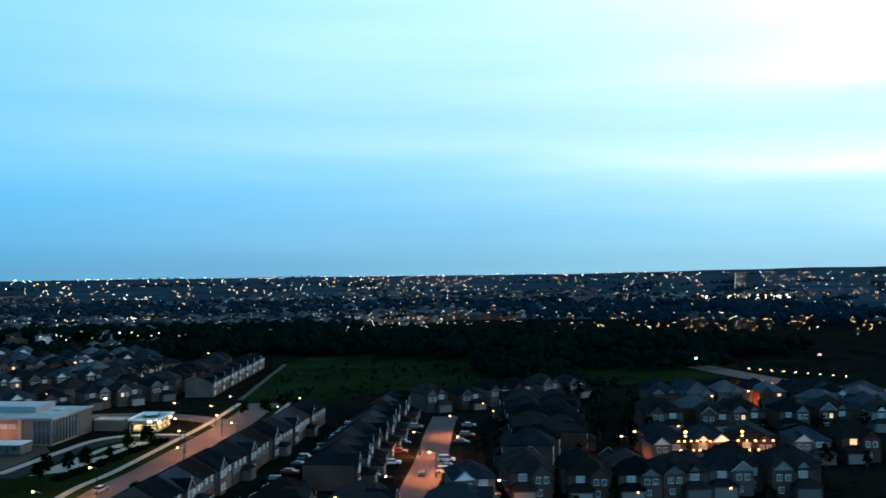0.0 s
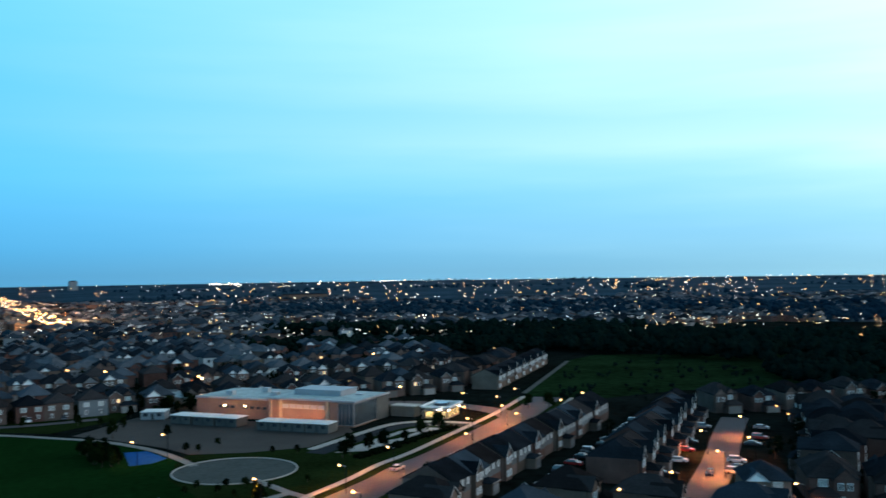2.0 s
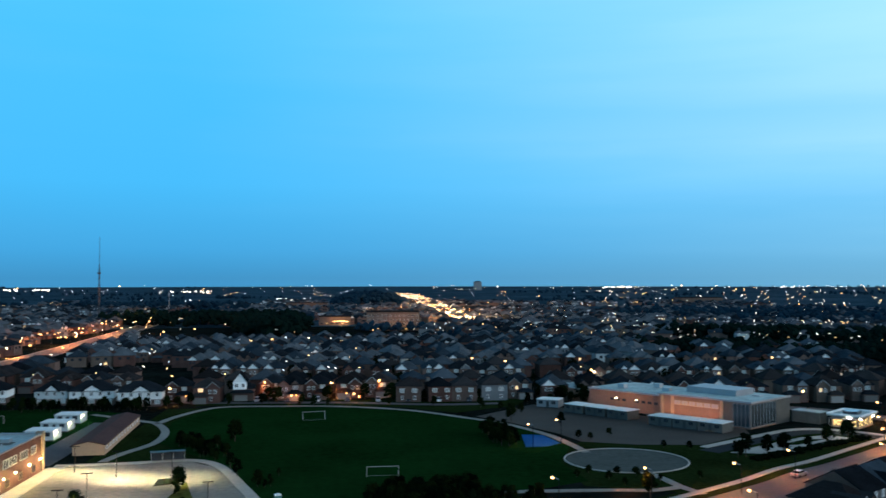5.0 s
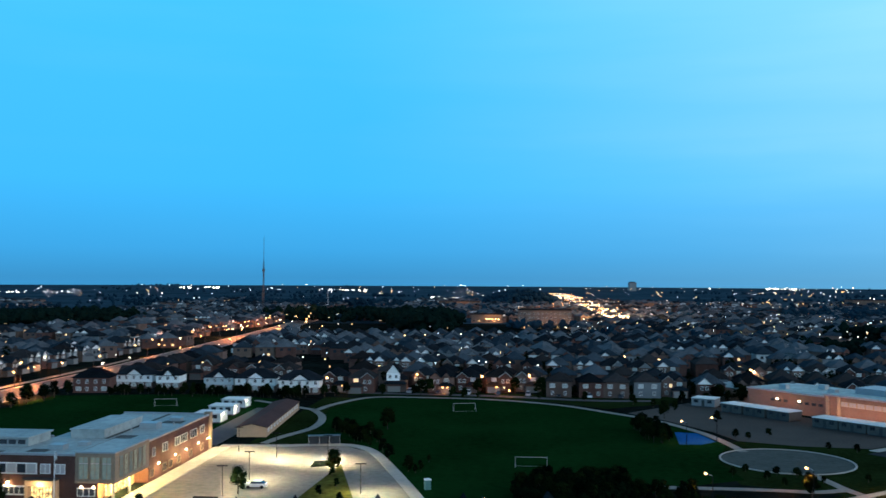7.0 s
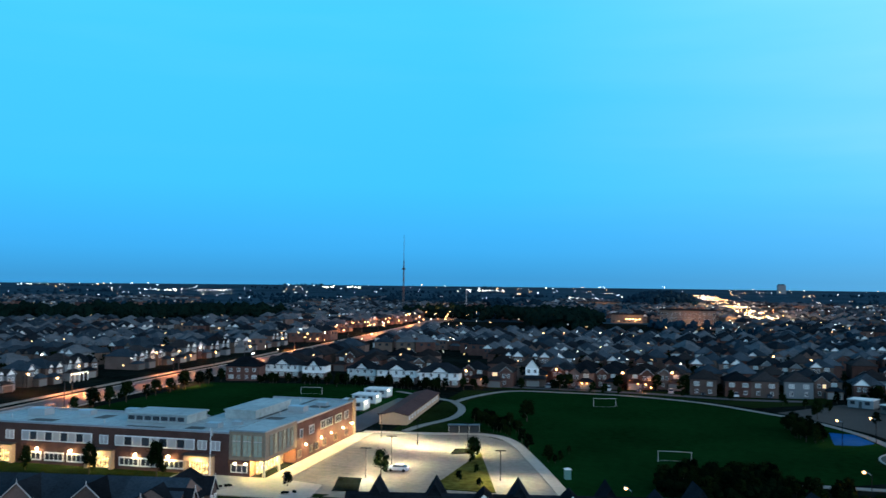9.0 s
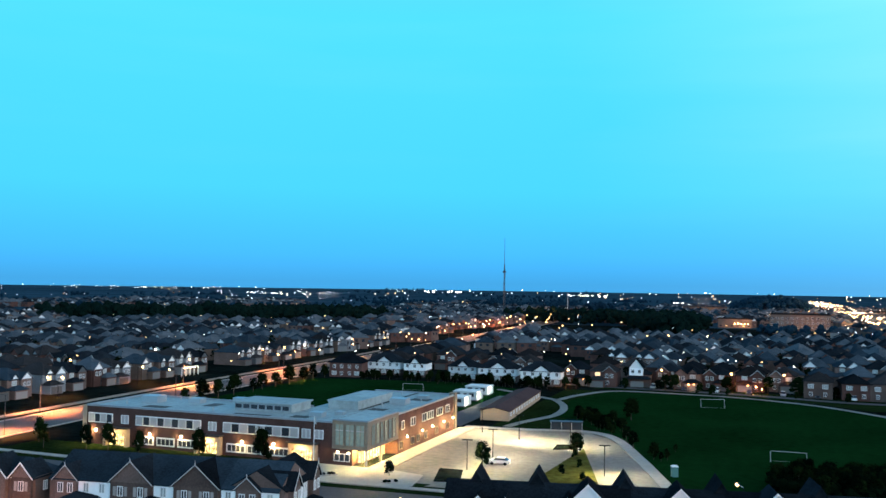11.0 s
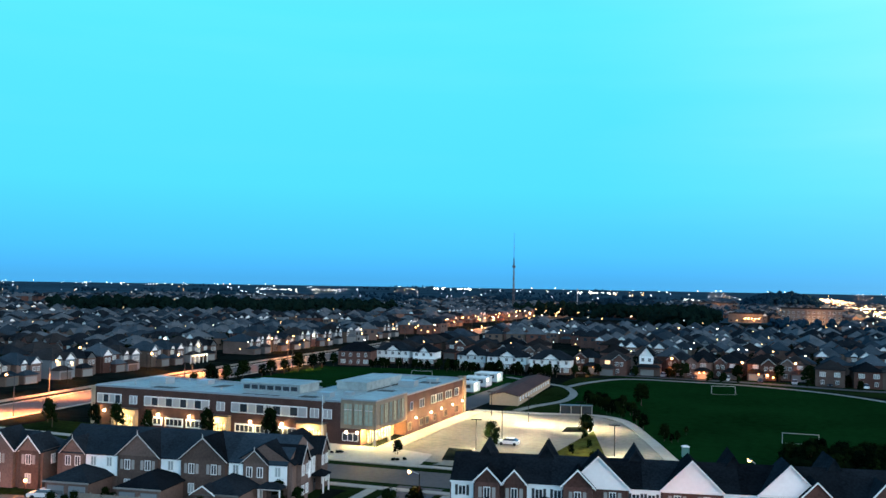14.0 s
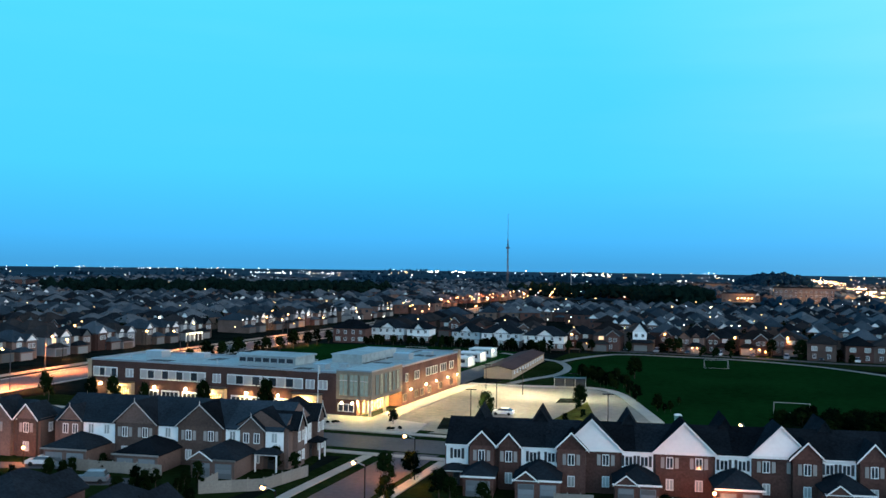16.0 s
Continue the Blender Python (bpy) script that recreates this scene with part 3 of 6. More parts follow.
def window_mesh(name, w, h, bars=1, frame_mat=None, pane=None, t=0.12):
    """A window in its frame, face at y = 0 looking to -y, foot at z = 0; panes set back between the bars."""
    f, n = 0.09, bars + 1
    step = (w - f) / n
    xs = [-w / 2]
    for i in range(n):
        xs += [-w / 2 + f + i * step, -w / 2 + (i + 1) * step]
    xs.append(w / 2)
    zs = [0, f, h - f, h]
    verts, index, faces, ms = [], {}, [], []

    def v(x, y, z):
        key = (round(x, 4), round(y, 4), round(z, 4))
        if key not in index:
            index[key] = len(verts)
            verts.append(key)
        return index[key]

    def quad(a, b, c, d, m=0):
        faces.append((v(*a), v(*b), v(*c), v(*d)))
        ms.append(m)

    y0, y1 = -0.05, 0.04
    for i in range(len(xs) - 1):
        for k in range(3):
            a, b, c, d = xs[i], xs[i + 1], zs[k], zs[k + 1]
            if i % 2 == 1 and k == 1:
                quad((a, y1, c), (b, y1, c), (b, y1, d), (a, y1, d), 1)
                quad((a, y0, c), (b, y0, c), (b, y1, c), (a, y1, c))
                quad((a, y1, d), (b, y1, d), (b, y0, d), (a, y0, d))
                quad((a, y0, d), (a, y0, c), (a, y1, c), (a, y1, d))
                quad((b, y0, c), (b, y0, d), (b, y1, d), (b, y1, c))
            else:
                quad((a, y0, c), (b, y0, c), (b, y0, d), (a, y0, d))
        quad((xs[i], t, 0), (xs[i + 1], t, 0), (xs[i + 1], y0, 0), (xs[i], y0, 0))
        quad((xs[i], y0, h), (xs[i + 1], y0, h), (xs[i + 1], t, h), (xs[i], t, h))
    for k in range(3):
        quad((-w / 2, t, zs[k]), (-w / 2, y0, zs[k]), (-w / 2, y0, zs[k + 1]), (-w / 2, t, zs[k + 1]))
        quad((w / 2, y0, zs[k]), (w / 2, t, zs[k]), (w / 2, t, zs[k + 1]), (w / 2, y0, zs[k + 1]))
    me = bpy.data.meshes.new(name)
    me.from_pydata(verts, [], faces)
    me.materials.append(frame_mat or M_TRIM)
    me.materials.append(pane or M_GLASS)
    me.polygons.foreach_set("material_index", ms)
    me.update()
    return me


def school():
    s = thing("school", place(0, 0, 0), "two-storey red brick school with a pale flat roof", "school")
    x0, x1, y0, y1, h = -147.6, -77.2, 171.5, 227.0, 9.2
    gx = -85.2
    # walls: one box a wing, the corner block set apart
    part("wall", Geo().box(x0, gx, y0, y0 + 20, 0, 8.6), M_BRICK, s, "red brick front wing")
    part("wall", Geo().box(-100, x1 - 0.1, y0 + 16.5, y1, 0, 8.6), M_BRICK, s, "red brick side wing")
    part("corner_block", Geo().box(gx, x1, y0, y0 + 16.4, 3.4, h), M_PANEL, s, "taupe clad corner block over the entrance")
    part("entrance_wall", Geo().box(gx - 0.5, x1 - 3, y0 + 3.2, y0 + 16, 0, 3.4), M_STUCCO, s, "recessed tan entrance wall")
    part("base_wall", Geo().box(gx + 0.02, gx + 4.6, y0 + 0.04, y0 + 3.1, 0.1, 3.38), M_BRICK, s, "red brick base beside the entrance")
    part("window", window_mesh("window", 3.6, 1.6, 2), None, s, at=pose(gx + 2.3, y0 - 0.08, 0.9))
    for x in (gx + 1.5, gx + 3.9):
        part("wall_lamp", Geo().box(x - 0.3, x + 0.3, y0 - 0.4, y0 + 0.02, 2.95, 3.1).globe((x, y0 - 0.4, 2.75), 0.26, 1), [M_DARKMETAL, M_WARM], s)
    for x, y in ((x1 - 0.5, y0 + 0.5), (x1 - 0.5, y0 + 8)):
        part("column", Geo().tube((x, y, 0), (x, y, 3.4), 0.3, 0.3, 10), M_CONCRETE, s)
    part("end_pier", Geo().box(x0 - 1.6, x0 - 0.02, y0 + 0.5, y0 + 19.5, 0, 8.3).box(x0 - 1.75, x0 - 0.12, y0 + 0.35, y0 + 19.65, 8.3, 8.6), M_STUCCO, s, "tan end wall")
    part("end_pier", Geo().box(x1 - 1.4, x1 + 0.25, y1 - 1.4, y1 + 0.25, 0, 9.4), M_PANEL, s, "tan corner pier")
    part("gutter", Geo().box(-88.2, -87.3, y0 + 19, y1 - 0.6, 8.67, 8.73), M_PANEL_D, s, "dark strip along the side wing roof")
    # roofs with their parapets
    part("roof", Geo().box(x0 + 0.35, gx - 0.1, y0 + 0.35, y0 + 19.6, 8.6, 8.66), M_ROOF, s)
    part("roof", Geo().box(-99.6, x1 - 0.5, y0 + 16.9, y1 - 0.4, 8.6, 8.68), M_ROOF, s)
    part("roof", Geo().box(gx + 0.3, x1 - 0.3, y0 + 0.3, y0 + 16.2, h, h + 0.05), M_ROOF, s)
    cop = Geo().box(x0 - 0.1, gx, y0 - 0.1, y0 + 0.35, 8.6, 9.0).box(x0 - 0.1, x0 + 0.35, y0 + 0.35, y0 + 20, 8.6, 9.0).box(x0 + 0.35, -100, y0 + 19.6, y0 + 20.1, 8.6, 9.0)
    part("coping", cop, M_METAL, s)
    part("coping", Geo().box(x1 - 0.5, x1, y0 + 16.4, y1 + 0.1, 8.6, 9.0).box(-100, x1 - 0.5, y1 - 0.4, y1 + 0.1, 8.6, 9.0), M_METAL, s)
    part("coping", Geo().box(gx, x1 + 0.1, y0 - 0.1, y0 + 0.3, h, h + 0.3).box(x1 - 0.3, x1 + 0.1, y0 + 0.3, y0 + 16.4, h, h + 0.3), M_METAL, s)
    part("penthouse", Geo().box(-96, -88.5, 191, 211, 8.6, 10.3).box(-96.2, -88.3, 190.8, 211.2, 10.3, 10.6), M_ROOF, s, "raised pale roof block")
    part("clerestory", Geo().box(-114, -99.5, 180, 189, 8.6, 10.3).box(-114.4, -99.1, 179.6, 189.4, 10.3, 10.6), M_ROOF, s, "raised roof light with a window band")
    for i in range(7):
        part("roof_window", window_mesh("roof_window", 1.8, 1.1, 0, M_METAL), None, s, at=pose(-112.9 + i * 2.0, 180 - 0.06, 9.0))
    for x, y, a in ((-138, 183, 2.2), (-128, 186, 1.6), (-120, 192, 1.4), (-84, 205, 2.0), (-82, 216, 1.3), (-92, 178, 1.5), (-89, 183, 1.0)):
        part("roof_unit", Geo().box(x - a, x + a, y - 0.8 * a, y + 0.8 * a, 8.66, 8.66 + 0.7 * a), M_GALV, s)
    # seams and dark patches of the membrane, some laid for the shadows of roof units
    for k in range(11):
        part("roof_seam", Geo().box(x0 + 5.2 + 5.3 * k, x0 + 5.32 + 5.3 * k, y0 + 0.4, y0 + 19.5, 8.66, 8.70), M_METAL, s)
    for k in range(7):
        part("roof_seam", Geo().box(-88.2, x1 - 0.6, y0 + 20 + 5.0 * k, y0 + 20.12 + 5.0 * k, 8.68, 8.72), M_METAL, s)
    for px, py, pw, pd in ((-132, 176, 6.0, 3.0), (-106, 174, 9.0, 2.2), (-95, 176, 4.0, 3.0), (-84.6, 192, 4.0, 6.0), (-82, 214, 5.0, 4.0), (-122, 184, 3.0, 5.0)):
        part("roof_patch", Geo().box(px - pw / 2, px + pw / 2, py - pd / 2, py + pd / 2, 8.67, 8.715), M_PANEL_D, s, "dark roof patch, in part for roof unit shadow")
    for px, py in ((-141, 177), (-134, 188), (-117, 176), (-104, 192), (-86, 199), (-80, 209), (-90, 221)):
        part("vent_pipe", Geo().tube((px, py, 8.6), (px, py, 9.6), 0.16, 0.16, 8), M_GALV, s)
    big = window_mesh("window", 2.0, 1.9, 1, None, M_PALE_PANEL)
    # upper storey: dark panes and pale panels in turn
    groups = [(-147.0, 4, 1.64), (-134.0, 9, 1.89), (-111.3, 9, 2.03)]
    for gx0, n, w in groups:
        up, pale = window_mesh("window", w - 0.08, 1.9, 0, M_FRAME), window_mesh("window", w - 0.08, 1.9, 0, M_FRAME, M_PALE_PANEL)
        part("window_band", Geo().box(gx0 - 0.1, gx0 + n * w + 0.1, y0 - 0.08, y0 - 0.02, 4.95, 7.15), M_TRIM, s, "pale band round the upper windows")
        for i in range(n):
            part("window", up if i % 2 == 1 else pale, None, s, at=pose(gx0 + (i + 0.5) * w, y0 - 0.14, 5.1))
    for x in (-137.0, -114.0, -91.2, -88.2):
        part("window", big, None, s, at=pose(x, y0 - 0.13, 5.1))
    for x in (-131.5, -126, -120.5, -108, -103, -97.5):
        part("window_band", Geo().box(x - 2.4, x + 2.4, y0 - 0.08, y0 - 0.02, 0.8, 2.7), M_TRIM, s, "pale band round the lower windows")
        part("window", window_mesh("window", 4.4, 1.5, 3), None, s, at=pose(x, y0 - 0.13, 1.0))
    # lit entrances with canopies
    for x in (-138.8, -114.6, -91.6):
        part("canopy", Geo().box(x - 3.5, x + 3.5, y0 - 1.7, y0 - 0.02, 4.1, 4.3), M_DARKMETAL, s, "thin dark canopy slab")
        part("portico", Geo().box(x - 3.2, x - 2.5, y0 - 1.2, y0 - 0.02, 0.1, 3.9).box(x + 2.5, x + 3.2, y0 - 1.2, y0 - 0.02, 0.1, 3.9).box(x - 2.5, x + 2.5, y0 - 1.2, y0 - 0.02, 2.85, 3.9), M_STUCCO, s, "tan entrance surround")
        door = part("entrance", window_mesh("entrance", 5.0, 2.7, 7, M_DARKMETAL, M_SHOP), None, s, "lit glazed entrance doors", at=pose(x, y0 - 0.13, 0.12))
    # sconces
    for x in (-147.0, -144.7, -130, -121.8, -106.4, -98.7):
        part("wall_lamp", Geo().box(x - 0.3, x + 0.3, y0 - 0.4, y0 - 0.02, 3.55, 3.7).globe((x, y0 - 0.42, 3.3), 0.3, 1), [M_DARKMETAL, M_WARM], s)
    # corner block glazing
    tall = window_mesh("glazing", 1.95, 4.4, 1, M_PANEL, M_GLASS_DIM)
    lit = window_mesh("glazing", 1.5, 4.3, 1, M_PANEL, M_GLASS_DUSK)
    slim = window_mesh("glazing", 1.5, 4.3, 1, M_PANEL, M_GLASS_DIM)
    for i in range(3):
        part("glazing", tall, None, s, at=pose(gx + 1.7 + i * 2.35, y0 - 0.14, 4.15))
        part("spandrel", Geo().box(gx + 0.8 + i * 2.35, gx + 2.6 + i * 2.35, y0 - 0.2, y0 - 0.12, 7.2, 7.32), M_PALE_PANEL, s, "pale transom")
    for i in range(6):
        part("glazing", lit if i % 2 else slim, None, s, at=pose(x1 + 0.14, y0 + 2.6 + i * 2.2, 4.2, 0, 0, 90))
    part("entrance", window_mesh("entrance", 5.2, 2.5, 3, M_DARKMETAL, M_SHOP), None, s, at=pose(-82.6, y0 + 3.1, 0.2))
    part("entrance", window_mesh("entrance", 9.0, 2.5, 5, M_DARKMETAL, M_SHOP), None, s, at=pose(x1 - 2.9, y0 + 9, 0.2, 0, 0, 90))
    # side wing
    for y, n in ((190.5, 1), (196.7, 2), (204.0, 2), (208.0, 3), (214.5, 3), (220.5, 2)):
        part("window", window_mesh("window", 1.4 * n, 1.9, n - 1, M_FRAME), None, s, at=pose(x1 + 0.05, y, 5.1, 0, 0, 90))
    for y in (189.5, 196.5, 200, 205, 212.5, 220.5):
        part("window", window_mesh("window", 2.0, 1.7, 1, M_PANEL), None, s, at=pose(x1 + 0.05, y, 0.9, 0, 0, 90))
    for y in (192.4, 202, 208.8, 217, 224):
        part("wall_lamp", Geo().box(x1 - 0.1, x1 + 0.3, y - 0.25, y + 0.25, 3.4, 3.7).globe((x1 + 0.32, y, 3.3), 0.24, 1), [M_DARKMETAL, M_WARM], s)
    return s


school()


def lamp(name, x, y, z, power, colour, size=0.25, cone=0):
    d = bpy.data.lights.new(name, "SPOT" if cone else "POINT")
    if cone:
        d.spot_size, d.spot_blend = radians(cone), 1.0
    d.energy, d.color, d.shadow_soft_size = power, colour, size
    ob = new(name, d)
    ob.location = (x, y, z)
    return ob


ORANGE, WARM = (1.0, 0.28, 0.085), (1.0, 0.66, 0.26)
for x in (-146, -130, -121.8, -106.4, -98.7):
    lamp("wall_lamp_light", x, 170.75, 2.95, 700, WARM)
for y in (192.4, 202, 208.8, 217, 224):
    lamp("wall_lamp_light", -75.9, y, 3.0, 1500, WARM)
for x, y in ((-79.2, 172.2), (-78.2, 177), (-78.2, 183)):
    lamp("soffit_light", x, y, 2.8, 6500, (1.0, 0.62, 0.19))
for x in (-138.8, -114.6, -91.6):
    lamp("entrance_light", x, 169.6, 2.6, 1100, WARM)

# ---- the second school, with its portable classrooms ----


def school_b():
    s = thing("school", place(114, 271, 128), "tan school with a flat pale roof and a dark glass corner", "school")
    # local x runs north-west along the lit face, y into the building is -y
    part("wall", Geo().box(-2.4, 30, -24, 0, 0, 7.8), M_TANBRICK, s, "tan lit front wall")
    part("wall", Geo().box(30, 62, -28, -4, 0, 6.6), M_TANBRICK, s, "tan rear wing wall")
    part("corner_glazing", window_mesh("corner_glazing", 15, 6.9, 7, M_METAL, M_GLASS_G), None, s, at=pose(-2.52, -7.6, 0.5, 0, 0, -90))
    part("corner_glazing", window_mesh("corner_glazing", 5.5, 6.9, 3, M_METAL, M_GLASS_G), None, s, at=pose(0.6, 0.12, 0.5, 0, 0, 180))
    part("roof", Geo().box(-2.8, 30.3, -24.3, 0.4, 7.8, 8.1), M_ROOF_T, s)
    part("roof", Geo().box(30.4, 62.3, -28.3, -3.7, 6.6, 6.95), M_ROOF_T, s)
    part("penthouse", Geo().box(8, 26, -21, -10, 8.1, 10.0), M_METAL, s, "grey roof plant room")
    part("wing", Geo().box(62.4, 92, -26, -12, 0, 4.6), M_TANBRICK, s, "low rear wing")
    part("roof", Geo().box(62.4, 92.4, -26.4, -11.6, 4.6, 4.95), M_ROOF, s)
    for x, y in ((35, -12), (44, -20), (52, -10), (4, -16)):
        part("roof_unit", Geo().box(x - 1.3, x + 1.3, y - 1.1, y + 1.1, 6.9, 8.5), M_GALV, s)
    part("coping", Geo().box(-2.8, 30.3, 0.4, 0.7, 7.8, 8.35).box(-3.1, -2.8, -24.3, 0.7, 7.8, 8.35), M_METAL, s)
    part("coping", Geo().box(30.3, 62.3, -3.75, -3.45, 6.5, 7.05), M_METAL, s)
    # high window band of the hall, between tall pale piers
    for i in range(6):
        part("window", window_mesh("window", 2.5, 1.5, 1, M_STUCCO, M_PALE_PANEL), None, s, at=pose(9.6 + i * 2.7, 0.14, 5.0, 0, 0, 180))
    for x in (7.2, 24.9, 28.8):
        part("pier", Geo().box(x - 0.5, x + 0.5, 0.0, 0.45, 0, 7.7), M_STUCCO, s, "pale masonry pier")
    part("plinth", Geo().box(3.4, 30, 0.02, 0.2, 0, 1.1), M_METAL, s)
    for i in range(7):
        part("window", window_mesh("window", 1.5, 0.9, 0, M_DARKMETAL), None, s, at=pose(34 + i * 2.5 + (i > 3) * 3, -3.86, 3.4, 0, 0, 180))
    for x in (41.6, 50.0):
        part("wall_lamp", Geo().box(x - 0.3, x + 0.3, -3.98, -3.6, 4.5, 4.65).globe((x, -3.5, 4.3), 0.3, 1), [M_DARKMETAL, M_WARM], s)
    part("cladding", Geo().box(-2.62, -2.42, -24.2, -15.4, 0, 7.7), M_PANEL_D, s, "dark metal cladding of the side wall")
    part("link", Geo().box(-12, -2.9, -30, -25, 0, 3.4).box(-12.3, -2.9, -30.3, -24.8, 3.4, 3.7, 1), [M_PANEL_D, M_ROOF], s, "low dark link wing")
    return s


school_b()
for d in (11, 18, 25, 40, 48, 56):
    lamp("wall_light", 114 + d * math.cos(radians(128)) - 2.6, 271 + d * math.sin(radians(128)) - 2.0, 3.6, 680, (1.0, 0.44, 0.2))


def portable(m, mat_wall, label):
    s = thing("portable_classroom", m, label, "portable classroom", "portable classrooms")
    part("wall", Geo().box(-4.0, 4.0, 0, 6.4, 0.3, 2.85), mat_wall, s)
    part("roof", Geo().box(-4.1, 4.1, -0.35, 6.7, 2.85, 3.0).box(-3.9, 3.9, 0, 6.4, 3.0, 3.08), M_ROOF_P, s)
    part("skirt", Geo().box(-3.9, 3.9, 0.05, 6.3, 0, 0.3), M_DARKMETAL, s)
    for x in (-2.4, 2.2):
        part("window", window_mesh("window", 1.5, 1.1, 1, M_DARKMETAL), None, s, at=pose(x, -0.1, 1.4))
    part("door", Geo().box(-0.5, 0.5, -0.06, 0.02, 0.35, 2.4), M_DARKMETAL, s)
    return s


for i in range(3):
    portable(place(90.3 + 5.6 * i, 278.3 - 6.33 * i, -48.5), M_PANEL_D, "grey portable classroom with a white flat roof")
    portable(place(69.7 + 5.6 * i, 307.0 - 7.0 * i, -51.3), M_PANEL_D, "grey portable classroom with a white flat roof")
portable(place(63.4, 320.4, -28), M_SIDING_G, "grey portable classroom with a white flat roof")
for i in range(3):
    portable(place(-92 - 1.0 * i, 267 + 15.5 * i, 0), M_SIDING_P, "white portable classroom behind the brick school")


for i in range(3):
    x, y = -87.9 - 1.0 * i, 268.2 + 15.5 * i
    s = thing("wall_lamp", place(x, y, 90, 2.5), "small bright lamp on a portable classroom wall", "wall lamp", "portable classroom lamps")
    part("bracket", Geo().box(-0.12, 0.12, -0.06, 0.16, 0.0, 0.3), M_DARKMETAL, s)
    part("globe", Geo().globe((0, -0.2, 0.1), 0.2), M_WARM, s)
    lamp("portable_light", x + 0.9, y, 2.2, 500, (1.0, 0.86, 0.62))


def long_shed():
    s = thing("long_shed", place(-72, 245, 4), "long low shed with a red-brown roof and a tan end wall", "shed")
    part("wall", Geo().box(-4, 4, 0, 52, 0, 2.6), M_STUCCO, s)
    part("roof", Geo().gable(-4, 4, 0, 52, 2.6, 0.9, 0.3), [M_ROOF_D, M_STUCCO], s)
    for i in range(12):
        part("window", window_mesh("window", 1.6, 1.0, 1), None, s, at=pose(4.06, 3 + i * 4.1, 1.1, 0, 0, 90))
    return s


long_shed()

# ---- entrance pavilion of the second school ----


def pavilion():
    s = thing("pavilion", place(150, 274, 42), "small lit pavilion with a flat white roof", "pavilion")
    part("wall", Geo().box(-6, 6, -4, 4, 0, 3.4), M_STUCCO, s)
    part("roof", Geo().box(-7, 7, -5, 5, 3.4, 3.8), M_ROOF, s)
    part("parapet", Geo().box(-7, 7, -5.2, -4.7, 3.8, 4.3).box(-7, 7, 4.7, 5.2, 3.8, 4.3).box(-7.2, -6.7, -4.7, 4.7, 3.8, 4.3).box(6.7, 7.2, -4.7, 4.7, 3.8, 4.3), M_WHITE, s)
    part("roof_light", Geo().prism([(3.2 * math.cos(a * 1.0472), 2.6 * math.sin(a * 1.0472)) for a in range(6)], 3.8, 4.7), M_GLASS, s)
    part("canopy", Geo().box(-10.5, -6.2, -4.4, 3.4, 3.0, 3.25), M_DARKMETAL, s)
    for y in (-4.1, 3.1):
        part("canopy_post", Geo().tube((-10.2, y, 0), (-10.2, y, 3.0), 0.1, 0.1, 8), M_GALV, s)
    for x, y in ((-5.6, -4.5), (5.2, -4.5), (-6.5, 2.5)):
        part("wall_lamp", Geo().globe((x, y, 2.9), 0.34), M_WARM, s)
    for x in (-4, 0, 4):
        part("window", window_mesh("window", 3.0, 2.2, 2, M_DARKMETAL, M_SHOP), None, s, at=pose(x, -4.1, 0.5))
    for y in (-2, 2):
        part("window", window_mesh("window", 3.0, 2.2, 2, M_DARKMETAL, M_SHOP), None, s, at=pose(-6.1, y, 0.5, 0, 0, -90))
    return s


pavilion()

# ---- football goals ----


def goal(m):
    s = thing("football_goal", m, "white metal football goal on the sports field", "goal", "football goals")
    for x in (-3.66, 3.66):
        part("post", Geo().tube((x, 0, 0), (x, 0, 2.44), 0.06, 0.06, 8), M_GOAL, s)
        part("stay", Geo().tube((x, 0, 2.4), (x, 1.6, 0), 0.02, 0.02, 6), M_GOAL, s)
    part("crossbar", Geo().tube((-3.66, 0, 2.44), (3.66, 0, 2.44), 0.06, 0.06, 8), M_GOAL, s)
    part("ground_bar", Geo().tube((-3.66, 1.6, 0.05), (3.66, 1.6, 0.05), 0.02, 0.02, 6), M_GOAL, s)
    return s


goal(place(3.6, 212.6, 2))
goal(place(-17.3, 301.6, 16 - 180))
goal(place(-118, 300, 10))

# ---- houses ----
SMALL_WINDOW = window_mesh("window", 1.1, 1.4, 1)
WIDE_WINDOW = window_mesh("window", 1.9, 1.5, 2, None, M_GLASS_L)
LIT_WINDOW = window_mesh("window", 1.1, 1.4, 1, None, M_LIT)
LIT_WIDE = window_mesh("window", 1.9, 1.5, 2, None, M_LIT)
PORCH_LAMP = Geo().globe((0, -0.2, 0), 0.26).mesh("porch_lamp", M_PORCH)
DOOR = Geo().box(-0.5, 0.5, -0.05, 0.02, 0, 2.1).box(-0.35, 0.35, -0.07, -0.05, 1.2, 1.9, 1).mesh("front_door", M_DARKMETAL, M_GLASS)


def garage_door_mesh():
    g = Geo().box(-2.4, 2.4, -0.04, 0.02, 0, 2.2)
    for i in range(4):
        g.box(-2.36, 2.36, -0.07, -0.04, 0.04 + 0.55 * i, 0.53 + 0.55 * i)
    return g.mesh("garage_door", M_GARAGE)


GARAGE_DOOR = garage_door_mesh()
HOUSE_KINDS = []


ROOFS = (M_SHINGLE, M_SHINGLE_S, M_SHINGLE_B, M_SHINGLE_G, M_SHINGLE, M_SHINGLE_HAZE, M_SHINGLE_S)


